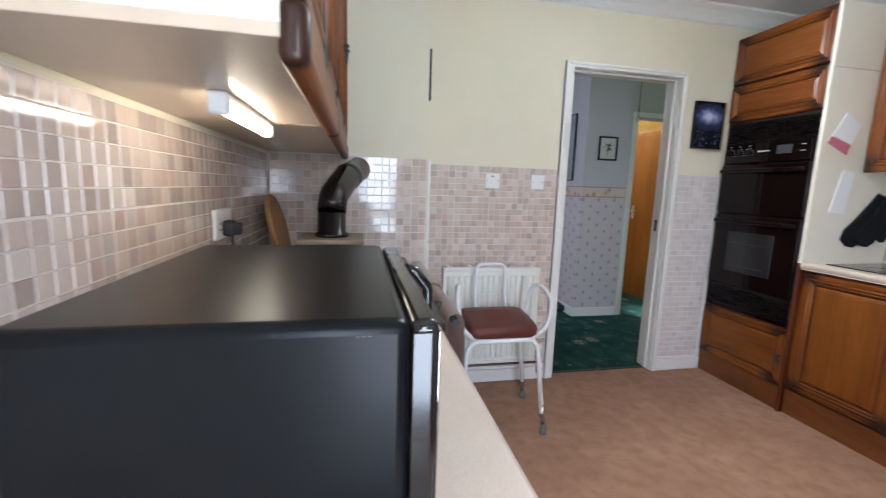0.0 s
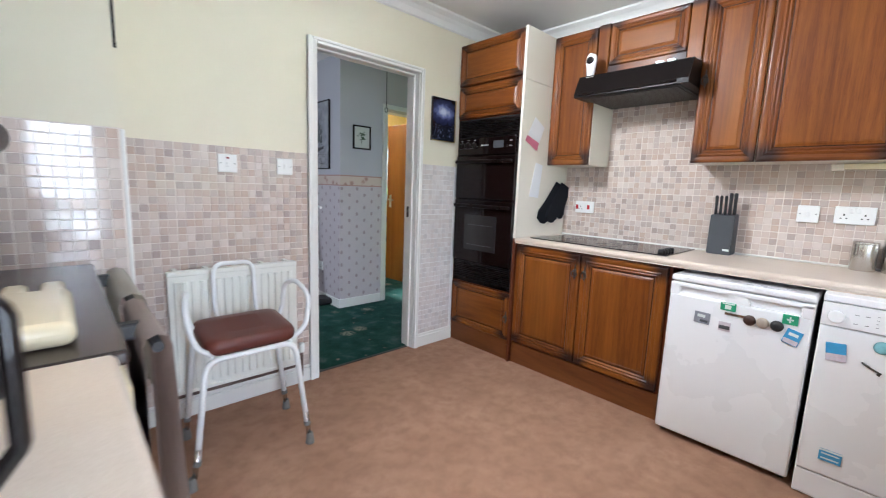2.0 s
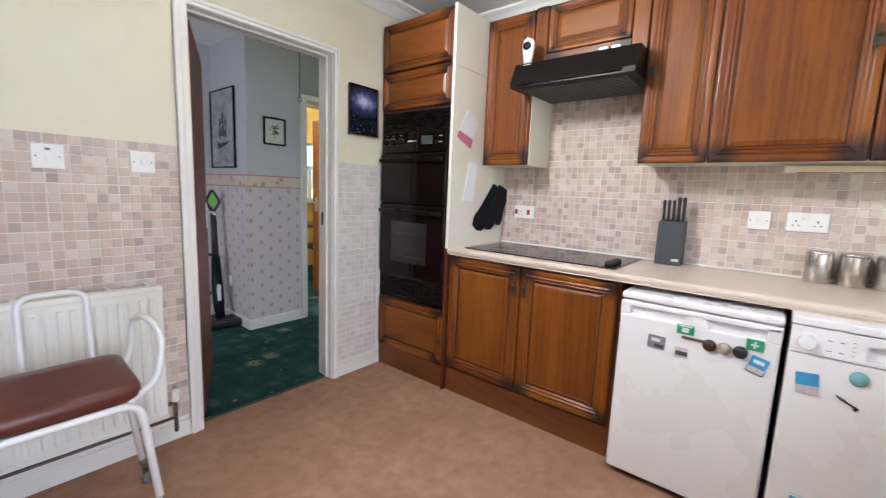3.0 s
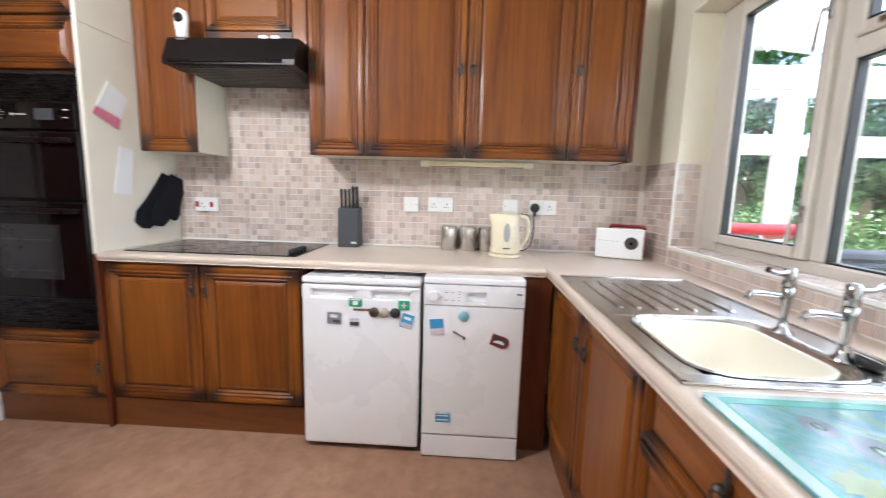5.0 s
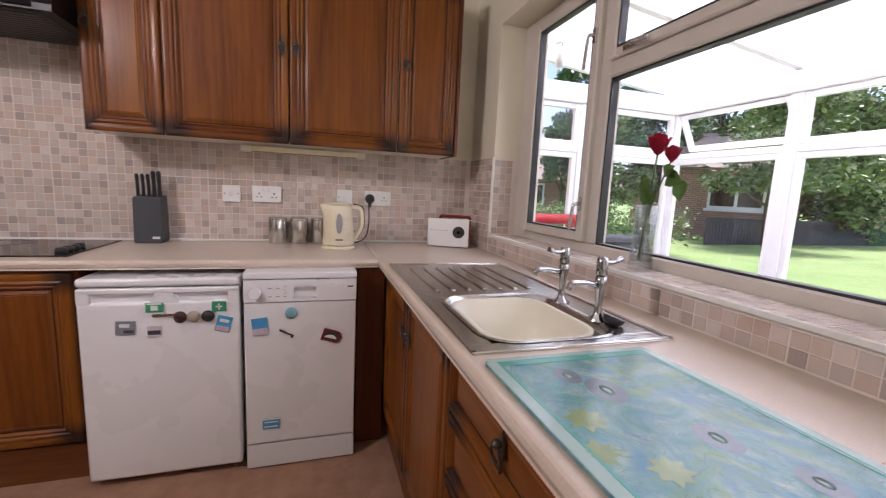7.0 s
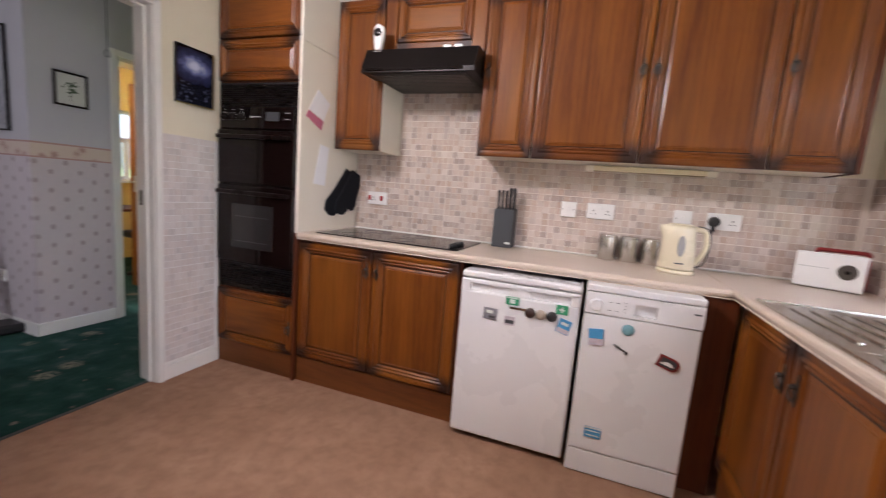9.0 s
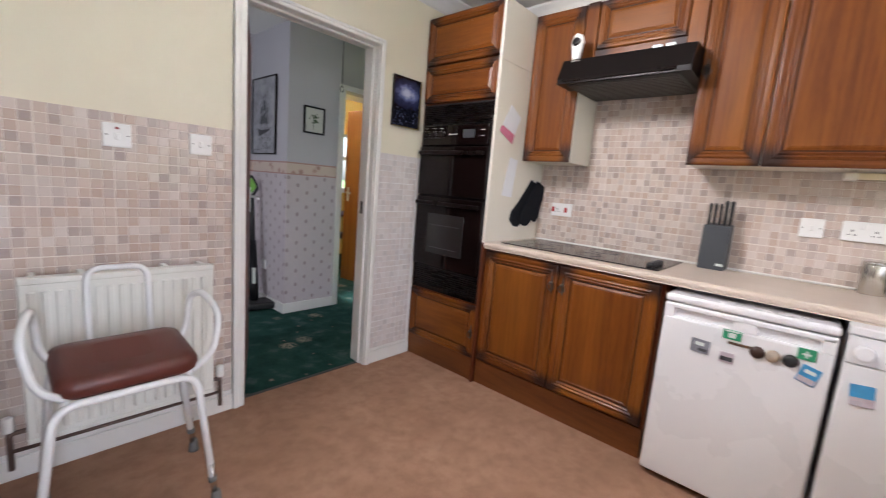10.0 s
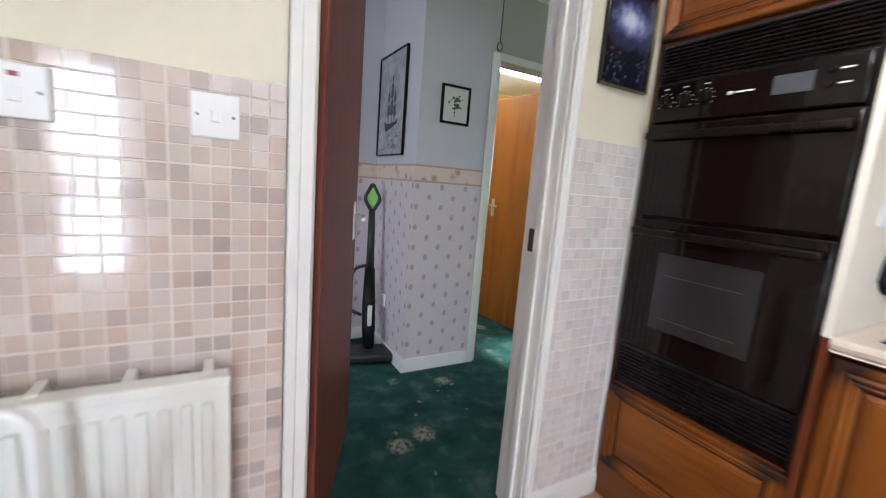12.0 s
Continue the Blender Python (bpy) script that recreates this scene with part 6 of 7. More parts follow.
for x in (0.30, 0.95):
    part("bracket", bx(B(), x - 0.02, x + 0.02, -0.085, 0.0, 0.83, 0.872, 0.008, 2), black_plastic, rl)


def draped(name, x0, x1, front, back, seed, material, label, r=0.028):
    """A cloth hung over the rail, with folds."""
    random.seed(seed)
    b = B()
    n = 26
    prof = [(-0.07 + r * 0.9, 0.85 - back + back * k / 6) for k in range(6)] + [(-0.07 + r * math.cos(a), 0.85 + r * math.sin(a)) for a in [radians(k) for k in (0, 45, 90, 135, 180)]] + [(-0.07 - r, 0.85 - front * k / 9) for k in range(1, 10)]
    ph = random.random() * 6
    gr = []
    for i in range(n + 1):
        u = i / n
        row = []
        for j, (y, z) in enumerate(prof):
            drop = max(0.0, (0.85 - z) / max(front, 0.01))
            f = drop * 0.018 * math.sin(u * 15 + ph) + drop * 0.008 * math.sin(u * 37 + 2 * ph)
            row.append(b.verts.new((x0 + (x1 - x0) * u + 0.01 * drop * math.sin(u * 9 + z * 12), y - abs(f) * 1.2 if y < -0.07 else y, z + 0.006 * math.sin(u * 11 + ph) * drop)))
        gr.append(row)
    for p, q in zip(gr, gr[1:]):
        for k in range(len(prof) - 1):
            b.faces.new((p[k], q[k], q[k + 1], p[k + 1])).smooth = True
    bmesh.ops.solidify(b, geom=b.faces[:], thickness=0.006)
    t = thing(name, rg.matrix_world.copy(), label, "tea towel")
    part("cloth", b, material, t)


draped("tea_towel", 0.15, 0.52, 0.62, 0.30, 3, towel_pink, "pinkish brown towel hung over the range rail")
draped("tea_towel", 0.55, 1.02, 0.29, 0.50, 8, towel_cream, "cream towel hung over the range rail", 0.034)

fl = thing("flue_pipe", pose(-0.065, 1.80, 0.907), "black enamelled flue pipe bending into the chimney breast", "flue pipe")
b = B()
bx(b, -0.11, 0.11, -0.11, 0.11, 0, 0.12, 0.006)
part("flue_box", b, flue_black, fl)
part("flue_collar", bx(B(), -0.125, 0.125, -0.125, 0.125, 0.12, 0.142, 0.006), flue_collar, fl, "sooty tan collar plate")
b = B()
lathe(b, [(0.066, 0.142), (0.066, 0.155), (0.056, 0.16), (0.055, 0.24)], 28)
part("pipe", b, flue_black, fl)
b = B()
tube(b, bend([(0, 0, 0.24), (0.006, 0.02, 0.30), (0.05, 0.19, 0.375), (0.105, 0.378, 0.425)], 0.05, 4), 0.057, 28)
part("elbow", b, flue_black, fl)
b = B()
tube(b, [(0.058, 0.217, 0.383), (0.061, 0.227, 0.386)], 0.061, 28)
part("seam_band", b, pewter, fl)
# thin dark line on the breast's corner edge, built as a raised strip
st = thing("dark_edge_strip", pose(BX - 0.004, BY - 0.002, 1.675), "narrow dark strip down the edge of the chimney breast", "metal strip")
part("strip", bx(B(), -0.003, 0.006, -0.004, 0.004, 0, 0.24, 0.001), oven_trim, st)

# ---- radiator ----
ra = thing("radiator", pose(0.536, 2.443, 0.168), "cream white single panel radiator under the tiles", "radiator")
RWD, RH = 0.62, 0.612
b = B()
bx(b, 0, RWD, 0.006, 0.03, 0, RH, 0.006, 2)
part("panel", b, radiator_white, ra)
for k in range(16):
    x = 0.035 + 0.0362 * k
    b = B()
    bx(b, x - 0.011, x + 0.011, -0.004, 0.008, 0.04, RH - 0.045, 0.0035, 1)
    part("flute", b, radiator_white, ra)
b = B()
bx(b, 0.0, RWD, 0.002, 0.05, RH - 0.02, RH + 0.004, 0.004, 2)
part("seam", b, radiator_white, ra)
part("seam", bx(B(), 0.0, RWD, 0.002, 0.03, 0.0, 0.02, 0.004, 2), radiator_white, ra)
for k in range(5):
    part("bracket", bx(B(), 0.03 + 0.135 * k, 0.05 + 0.135 * k, 0.03, 0.098, RH - 0.09, RH + 0.008, 0.002), radiator_white, ra)
for x, sgn in ((-0.045, 1), (RWD + 0.035, -1)):
    b = B()
    tube(b, bend([(x, 0.03, -0.09), (x, 0.03, 0.05), (x + sgn * 0.05, 0.03, 0.05)], 0.01), 0.009, 8)
    v = part("valve_pipe", b, copper_pipe, ra)
    part("valve_cap", lathe(B(), [(0.016, 0.06), (0.017, 0.065), (0.016, 0.11), (0.012, 0.115)], 14, (x, 0.03, 0)), gloss_white, v, "white valve cap")
b = B()
tube(b, [(-0.045, 0.03, -0.02), (RWD + 0.035, 0.03, -0.02)], 0.0075, 8)
part("pipe", b, copper_pipe, ra, "dull copper pipe under the radiator")

# ---- perching stool ----
sto = thing("perching_stool", pose(0.765, 2.13, 0), "white tubular perching stool with brown vinyl seat", "stool")
T = 0.0125
b = B()
hx, hy = 0.188, 0.145
lows = rounded(0.006, 0, hx, hy, 0.05, 0)
def seat_z(y):
    return 0.555 + 0.10 * y
rg_l = []
for s, dz in ((0.93, -0.032), (1.0, -0.02), (1.0, 0.006), (0.96, 0.022), (0.8, 0.03), (0.4, 0.034)):
    rg_l.append([(x * s, y * s, seat_z(y) + dz) for x, y, _ in lows])
rings(b, rg_l)
part("seat", b, vinyl_brown, sto, "reddish brown vinyl padded seat")
feet = {"fl": (-0.265, -0.19), "fr": (0.225, -0.19), "bl": (-0.205, 0.205), "br": (0.262, 0.18)}
zf, zb_ = seat_z(-0.13) - 0.045, seat_z(0.13) - 0.045
front = bend([(-0.242, -0.183, 0.10), (-0.185, -0.14, zf), (0.18, -0.14, zf), (0.215, -0.183, 0.10)], 0.06, 6)
part("front_frame", tube(B(), front, T, 10), stool_white, sto)
back = bend([(-0.20, 0.195, 0.10), (-0.17, 0.13, zb_), (0.19, 0.13, zb_), (0.25, 0.172, 0.10)], 0.06, 6)
part("back_frame", tube(B(), back, T, 10), stool_white, sto)
for x in (-0.16, 0.16):
    part("seat_bar", tube(B(), [(x, -0.14, zf + 0.005), (x, 0.13, zb_ + 0.005)], 0.009, 8), stool_white, sto)
for (x, y), (tx, ty) in zip(feet.values(), ((-0.242, -0.183), (0.215, -0.183), (-0.20, 0.195), (0.25, 0.172))):
    d = Vector((x - tx, y - ty, -0.10)) / 0.10
    p0 = Vector((tx, ty, 0.10))
    lg = part("leg", tube(B(), [p0 + Vector((0, 0, 0.03)) - d * 0.03, p0 + d * 0.06], 0.0105, 10), steel, sto, "height-adjusting steel leg end")
    part("collar", tube(B(), [p0 - d * 0.012, p0 + d * 0.008], 0.0145, 10), rubber_grey, lg)
    b = B()
    e = Vector((x, y, 0))
    lathe(b, [(0.020, 0), (0.019, 0.012), (0.0155, 0.045), (0.0125, 0.052)], 14, e)
    part("ferrule", b, rubber_grey, lg, "grey rubber ferrule")
bk = bend([(-0.062, 0.135, zb_ + 0.005), (-0.062, 0.20, 0.62), (-0.06, 0.22, 0.825), (0.12, 0.215, 0.825), (0.12, 0.195, 0.62), (0.118, 0.135, zb_ + 0.005)], 0.05, 6)
part("backrest", tube(B(), bk, 0.0105, 10), stool_white, sto, "white tubular hoop back")
for sx in (-1, 1):
    X = lambda v: v * sx + (0.0 if sx > 0 else 0.015)
    arm = bend([(X(0.17), -0.12, zf + 0.01), (X(0.235), -0.135, 0.56), (X(0.262), -0.12, 0.70), (X(0.235), -0.03, 0.765), (X(0.22), 0.08, 0.72), (X(0.215), 0.085, 0.60), (X(0.17), 0.07, zb_ + 0.012)], 0.05, 6)
    part("armrest", tube(B(), arm, 0.0115, 10), stool_white, sto, "white tubular arm loop")

# invented spotlight fitting, out of view, at the added ceiling lamp
cl = thing("added_spotlights", pose(1.2, 1.75, ZC), "added white ceiling plate with three spotlights, out of view", "lamp")
part("plate", lathe(B(), [(0.16, -0.03), (0.165, -0.02), (0.165, 0)], 32), plate_white, cl)
for k in range(3):
    a = 2 * math.pi * k / 3
    part("spot_head", tube(B(), [(0.1 * math.cos(a), 0.1 * math.sin(a), -0.03), (0.11 * math.cos(a), 0.11 * math.sin(a), -0.09)], [0.02, 0.032], 14), plate_white, cl)

# switches on the north wall
faceplate(0.795, YN - 0.009, 1.352, 0.09, 0.09, 0, "wall_switch", "white fused switch plate with red neon", (("neon", 0.045, -0.018), ("rocker", 0.045, -0.05), ("screw", 0.012, -0.045), ("screw", 0.078, -0.045)))
faceplate(1.09, YN - 0.009, 1.352, 0.088, 0.088, 0, "wall_switch", "white single light switch plate", (("rocker", 0.044, -0.044), ("screw", 0.012, -0.044), ("screw", 0.076, -0.044)))

# ---- pictures ----


def picture(name, m, w, h, material, label, frame_mat, fw=0.012, mount=None, mw_=0.0):
    t = thing(name, m, label, "picture")
    b = B()
    bx(b, 0, fw, -0.018, 0, -h, 0, 0.002), bx(b, w - fw, w, -0.018, 0, -h, 0, 0.002)
    bx(b, fw, w - fw, -0.018, 0, -fw, 0, 0.002), bx(b, fw, w - fw, -0.018, 0, -h, -h + fw, 0.002)
    part("picture_frame", b, frame_mat, t)
    part("print", bx(B(), fw, w - fw, -0.008, -0.002, -h + fw, -fw), mount or material, t)
    if mount:
        part("artwork", bx(B(), fw + mw_, w - fw - mw_, -0.0095, -0.008, -h + fw + mw_, -fw - mw_), material, t)
    return t


brass = plain("brass", (0.55, 0.42, 0.16), 0.3, metal=0.9, var=0.15)
pn = picture("framed_photograph", pose(2.215, YN - 0.002, 1.878), 0.235, 0.308, pic_night, "dark blue mountain lake photograph in a thin black frame", black_gloss, 0.008)
part("edge_gilt", bx(B(), 0.227, 0.237, -0.019, -0.017, -0.308, 0), brass, pn)
part("edge_gilt", bx(B(), 0.0, 0.227, -0.019, -0.017, -0.310, -0.303), brass, pn)
# ship print on the hall's side wall, which faces west
sp = picture("ship_picture", pose(2.174, 4.44, 2.03, 0, 0, EAST), 0.46, 0.66, pic_ship, "grey ship drawing in a slim black frame", oven_trim, 0.010)
b = B()
hull = [(0.14, -0.50), (0.33, -0.46), (0.35, -0.43), (0.30, -0.445), (0.16, -0.45), (0.11, -0.43)]
prism(b, hull, "y", -0.0095, -0.008)
for x, z0, z1 in ((0.18, -0.45, -0.20), (0.235, -0.45, -0.15), (0.285, -0.45, -0.22)):
    bx(b, x, x + 0.004, -0.0095, -0.008, z0, z1)
part("ship_hull", b, ink, sp)
for x, z0, z1, w in ((0.18, -0.40, -0.33, 0.05), (0.18, -0.31, -0.25, 0.04), (0.235, -0.40, -0.31, 0.055), (0.235, -0.29, -0.20, 0.045), (0.285, -0.41, -0.34, 0.045), (0.285, -0.32, -0.27, 0.035)):
    b = B()
    prism(b, [(x - w / 2, z0), (x + w / 2, z0 + 0.012), (x + w / 2 - 0.008, z1 + 0.008), (x - w / 2 + 0.006, z1)], "y", -0.0092, -0.008)
    part("sail", b, slate_grey, sp)
random.seed(2)
for i in range(22):
    b = B()
    x, z = random.uniform(0.03, 0.38), random.uniform(-0.63, -0.52)
    tube(b, [(x, -0.0088, z), (x + 0.03, -0.0088, z + 0.010), (x + 0.06, -0.0088, z + 0.002)], 0.0012, 4)
    part("wave", b, ink, sp)
fp = picture("flower_picture", pose(2.312, 3.798, 1.797), 0.198, 0.226, pic_mount, "small botanical print in a black frame", oven_trim, 0.014)
b = B()
for i in range(26):
    a, r = random.uniform(0, 6.28), random.uniform(0.005, 0.05)
    x, z, s = 0.10 + r * math.cos(a), -0.105 + r * 1.15 * math.sin(a), random.uniform(0.005, 0.012)
    rings(b, [[(x + s * math.cos(q), -0.0086 - 0.0001 * i, z + s * 0.8 * math.sin(q)) for q in [2 * math.pi * j / 7 for j in range(7)]], [(x, -0.0087 - 0.0001 * i, z)] * 7], caps=False)
tube(b, [(0.10, -0.0086, -0.12), (0.095, -0.0086, -0.19)], 0.0015, 5)
part("flower_spray", b, ink_green, fp)

# ---- hall things ----
vc = thing("upright_vacuum", pose(2.045, 4.08, 0, 0, 0, -12), "black upright cordless vacuum with a green handle", "vacuum cleaner")
b = B()
bx(b, -0.15, 0.15, -0.13, 0.07, 0.012, 0.075, 0.02, 3)
part("floor_head", b, black_plastic, vc)
b = B()
tube(b, [(0, 0.0, 0.06), (0, 0.06, 0.20), (0, 0.10, 0.36), (0, 0.13, 0.60)], [0.035, 0.045, 0.045, 0.035], 14)
part("body", b, black_satin, vc, "glossy black motor body")
part("lettering_bar", bx(B(), -0.014, 0.014, 0.018, 0.04, 0.22, 0.36), mag_white, vc)
part("wand", tube(B(), [(0, 0.13, 0.58), (0, 0.17, 1.0)], [0.028, 0.022], 12), black_plastic, vc)
b = B()
tube(b, bend([(0, 0.165, 0.98), (0.055, 0.175, 1.07), (0.0, 0.20, 1.18), (-0.055, 0.175, 1.07), (0, 0.165, 0.98)], 0.03, 5), 0.013, 8)
h = part("handle_loop", b, black_plastic, vc)
lime = plain("lime", (0.22, 0.55, 0.08), 0.4, var=0.1)
part("handle_insert", prism(B(), [(0.0, 1.015), (0.043, 1.075), (0.0, 1.155), (-0.043, 1.075)], "y", 0.172, 0.182), lime, h, "lime green insert")
for x in (-0.14, 0.14):
    part("wheel", tube(B(), [(x - 0.012, 0.06, 0.035), (x + 0.012, 0.06, 0.035)], 0.035, 16), rubber_grey, vc)
b = B()
tube(b, bend([(-0.02, 0.12, 0.62), (-0.10, 0.14, 0.60), (-0.16, 0.12, 0.45), (-0.15, 0.10, 0.32), (-0.05, 0.08, 0.28)], 0.08), 0.012, 8)
part("hose_clip", b, black_plastic, vc)

hb = thing("vacuum_tool_stand", pose(1.80, 4.24, 0, 0, 0, 10), "dark tool stand with chrome tubes beside the vacuum", "tool stand")
part("stand_base", bx(B(), -0.10, 0.10, -0.09, 0.09, 0, 0.16, 0.025, 3), slate_grey, hb)
for x, z in ((-0.04, 0.42), (0.03, 0.36)):
    part("tool_tube", tube(B(), bend([(x, 0, 0.15), (x, 0.02, z), (x + 0.12, 0.0, z + 0.03)], 0.03), 0.014, 10), chrome, hb)

faceplate(2.172, 4.22, 0.42, 0.086, 0.086, EAST, "hall_socket", "white wall socket near the hall skirting", (("outlet", 0.043, -0.048),))
pc = thing("pull_cord", pose(2.33, 3.27, 1.85), "grey ceiling pull cord with a ring end", "pull cord")
part("cord", tube(B(), [(0, 0, 0.045), (0, 0, 0.57)], 0.003, 6), slate_grey, pc)
b = B()
tube(b, [(0.014 * math.sin(a), 0, 0.026 + 0.02 * math.cos(a)) for a in [2 * math.pi * i / 16 for i in range(17)]], 0.003, 6)
part("ring", b, slate_grey, pc)

# ---- far room things ----
ft = thing("fluorescent_light", pose(3.15, 5.05, 2.42), "lit fluorescent batten on the far room ceiling", "lamp")
part("housing", bx(B(), -0.6, 1.0, -0.05, 0.05, -0.04, 0, 0.004), plate_white, ft)
part("tube", tube(B(), [(-0.58, 0, -0.06), (0.98, 0, -0.06)], 0.018, 12), room_tube, ft)
for x in (3.74, 4.72):
    cu = thing("curtain", pose(x, 6.02, 0.95), "cream curtain with dark leaf print", "curtain", "curtains of the far room")
    b = B()
    gr = []
    for i in range(25):
        u = i / 24
        gr.append([b.verts.new((-0.16 + 0.32 * u, 0.025 * math.sin(u * 25), z)) for z in (0, 0.5, 1.0)])
    for p, q in zip(gr, gr[1:]):
        for k in range(2):
            b.faces.new((p[k], q[k], q[k + 1], p[k + 1])).smooth = True
    bmesh.ops.solidify(b, geom=b.faces[:], thickness=0.004)
    part("cloth", b, curtain_print, cu)
dk = thing("dark_desk", pose(4.1, 5.5, 0), "dark wooden desk under the window", "desk")
part("desktop", bx(B(), -0.55, 0.55, -0.28, 0.28, 0.70, 0.73, 0.005), oak_dark, dk)
for x in (-0.51, 0.51):
    for y in (-0.24, 0.24):
        part("leg", bx(B(), x - 0.03, x + 0.03, y - 0.03, y + 0.03, 0, 0.70, 0.004), oak_dark, dk)
of = thing("office_chair", pose(3.78, 4.95, 0), "black office chair by the desk", "chair")
part("seat", bx(B(), -0.22, 0.22, -0.22, 0.22, 0.43, 0.51, 0.03, 3), black_plastic, of)
part("backrest", bx(B(), -0.2, 0.2, -0.24, -0.18, 0.60, 1.02, 0.025, 3), black_plastic, of)
part("post", lathe(B(), [(0.03, 0.08), (0.03, 0.43)], 12), black_plastic, of)
part("back_stem", bx(B(), -0.03, 0.03, -0.235, -0.21, 0.45, 0.65, 0.004), black_plastic, of)
for k in range(5):
    a = 2 * math.pi * k / 5
    part("foot", tube(B(), [(0, 0, 0.09), (0.26 * math.cos(a), 0.26 * math.sin(a), 0.02)], [0.025, 0.02], 8), black_plastic, of)

# ---- conservatory behind the kitchen window ----
CX0, CX1, CY0, CY1 = -1.6, 4.25, -1.085, -3.62
setting("conservatory_floor", bx(B(), CX0, CX1, CY1, -0.972, -0.12, -0.02), plain("floor_slab", (0.42, 0.38, 0.34), 0.5, var=0.15), "pale tiled conservatory floor", "floor")
b = B()
bx(b, XE + 0.25, 8.0, -1.06, -0.95, -0.15, 2.9)
bx(b, -4.0, XW - 0.25, -1.06, -0.95, -0.15, 2.9)
bx(b, XW - 0.25, XE + 0.25, -1.06, -0.95, ZC + 0.1, 2.9)
setting("house_wall", b, brick_red, "red brick outside wall of the house", "wall")
cs = thing("conservatory", pose(0, 0, 0), "white framed conservatory with opening top lights", "conservatory", kind="structure")
b = B()
bx(b, CX0, CX1, CY1, CY1 + 0.12, -0.12, 0.50)
bx(b, CX1 - 0.12, CX1, CY1 + 0.12, -1.06, -0.12, 0.50)
bx(b, CX0, CX0 + 0.12, CY1 + 0.12, -1.06, -0.12, 0.50)
part("dwarf_wall", b, pvc_white, cs, "low white panelled wall")
b = B()
bx(b, CX0, CX1, CY1 - 0.01, CY1 + 0.10, 2.12, 2.30, 0.01)
bx(b, CX1 - 0.10, CX1 + 0.01, CY1 + 0.10, -1.06, 2.12, 2.30, 0.01)
bx(b, CX0, CX0 + 0.10, CY1 + 0.10, -1.06, 2.12, 2.30, 0.01)
part("eaves_beam", b, pvc_white, cs)
POSTS = (4.20, 3.03, 1.86, 0.69, -0.48, -1.55)
for x in POSTS:
    part("post", bx(B(), x - 0.05, x + 0.05, CY1 + 0.01, CY1 + 0.08, 0.50, 2.12, 0.006), pvc_white, cs)
for y in (-2.43, -1.12):
    part("post", bx(B(), CX1 - 0.08, CX1 - 0.01, y - 0.05, y + 0.05, 0.50, 2.12, 0.006), pvc_white, cs)


def frame_ring(b, axis, at, a0, a1, z0, z1, w=0.05, t=0.05):
    for u0, u1, v0, v1 in ((a0, a0 + w, z0, z1), (a1 - w, a1, z0, z1), (a0 + w, a1 - w, z0, z0 + w), (a0 + w, a1 - w, z1 - w, z1)):
        if axis == "y":
            bx(b, u0, u1, at, at + t, v0, v1, 0.005)
        else:
            bx(b, at - t, at, u0, u1, v0, v1, 0.005)
    return b


for x1, x0 in zip(POSTS, POSTS[1:]):
    opened = x1 > 4
    lo = part("lower_light", frame_ring(B(), "y", CY1 + 0.02, x0 + 0.05, x1 - 0.05, 0.50, 1.66), pvc_white, cs)
    p = part("pane", bx(B(), x0 + 0.1, x1 - 0.1, CY1 + 0.04, CY1 + 0.044, 0.55, 1.61), pane_glass, lo)
    p.visible_shadow = False
    part("transom", bx(B(), x0 + 0.05, x1 - 0.05, CY1 + 0.015, CY1 + 0.075, 1.66, 1.72, 0.005), pvc_white, cs)
    up = part("top_light", frame_ring(B(), "y", -0.025, x0 + 0.05, x1 - 0.05, -0.40, 0.0, 0.05, 0.05), pvc_white, cs, "top-hung light, propped open" if opened else "")
    up.matrix_basis = pose(0, CY1 + 0.045, 2.12, -28 if opened else 0, 0, 0)
    p = part("pane", bx(B(), x0 + 0.1, x1 - 0.1, -0.002, 0.002, -0.35, -0.05), pane_glass, up)
    p.visible_shadow = False
for y1, y0 in ((-1.17, -2.38), (-2.48, -3.54)):
    lo = part("lower_light", frame_ring(B(), "x", CX1 - 0.02, y0, y1, 0.50, 1.66), pvc_white, cs)
    p = part("pane", bx(B(), CX1 - 0.044, CX1 - 0.04, y0 + 0.05, y1 - 0.05, 0.55, 1.61), pane_glass, lo)
    p.visible_shadow = False
    part("transom", bx(B(), CX1 - 0.075, CX1 - 0.015, y0, y1, 1.66, 1.72, 0.005), pvc_white, cs)
    up = part("top_light", frame_ring(B(), "x", CX1 - 0.02, y0, y1, 1.72, 2.12), pvc_white, cs)
    p = part("pane", bx(B(), CX1 - 0.044, CX1 - 0.04, y0 + 0.05, y1 - 0.05, 1.77, 2.07), pane_glass, up)
    p.visible_shadow = False
b = B()
zr = lambda y: 2.30 + (y - CY1) * 0.115
prism(b, [(CY1 - 0.05, zr(CY1) + 0.03), (-1.05, zr(-1.05) + 0.03), (-1.05, zr(-1.05) + 0.05), (CY1 - 0.05, zr(CY1) + 0.05)], "x", CX0, CX1 + 0.03)
part("roof_sheet", b, roof_sheet, cs, "translucent white roof sheet")
for x in (4.20, 3.03, 1.86, 0.69, -0.48, -1.55):
    b = B()
    prism(b, [(CY1, zr(CY1) - 0.02), (-1.06, zr(-1.06) - 0.02), (-1.06, zr(-1.06) + 0.03), (CY1, zr(CY1) + 0.03)], "x", x - 0.03, x + 0.03)
    part("glazing_bar", b, pvc_white, cs)
spot = thing("spotlight", pose(3.75, -1.85, 2.36), "white spotlight hanging under the conservatory roof", "lamp")
part("base", bx(B(), -0.04, 0.04, -0.04, 0.04, 0.10, 0.14, 0.004), plate_white, spot)
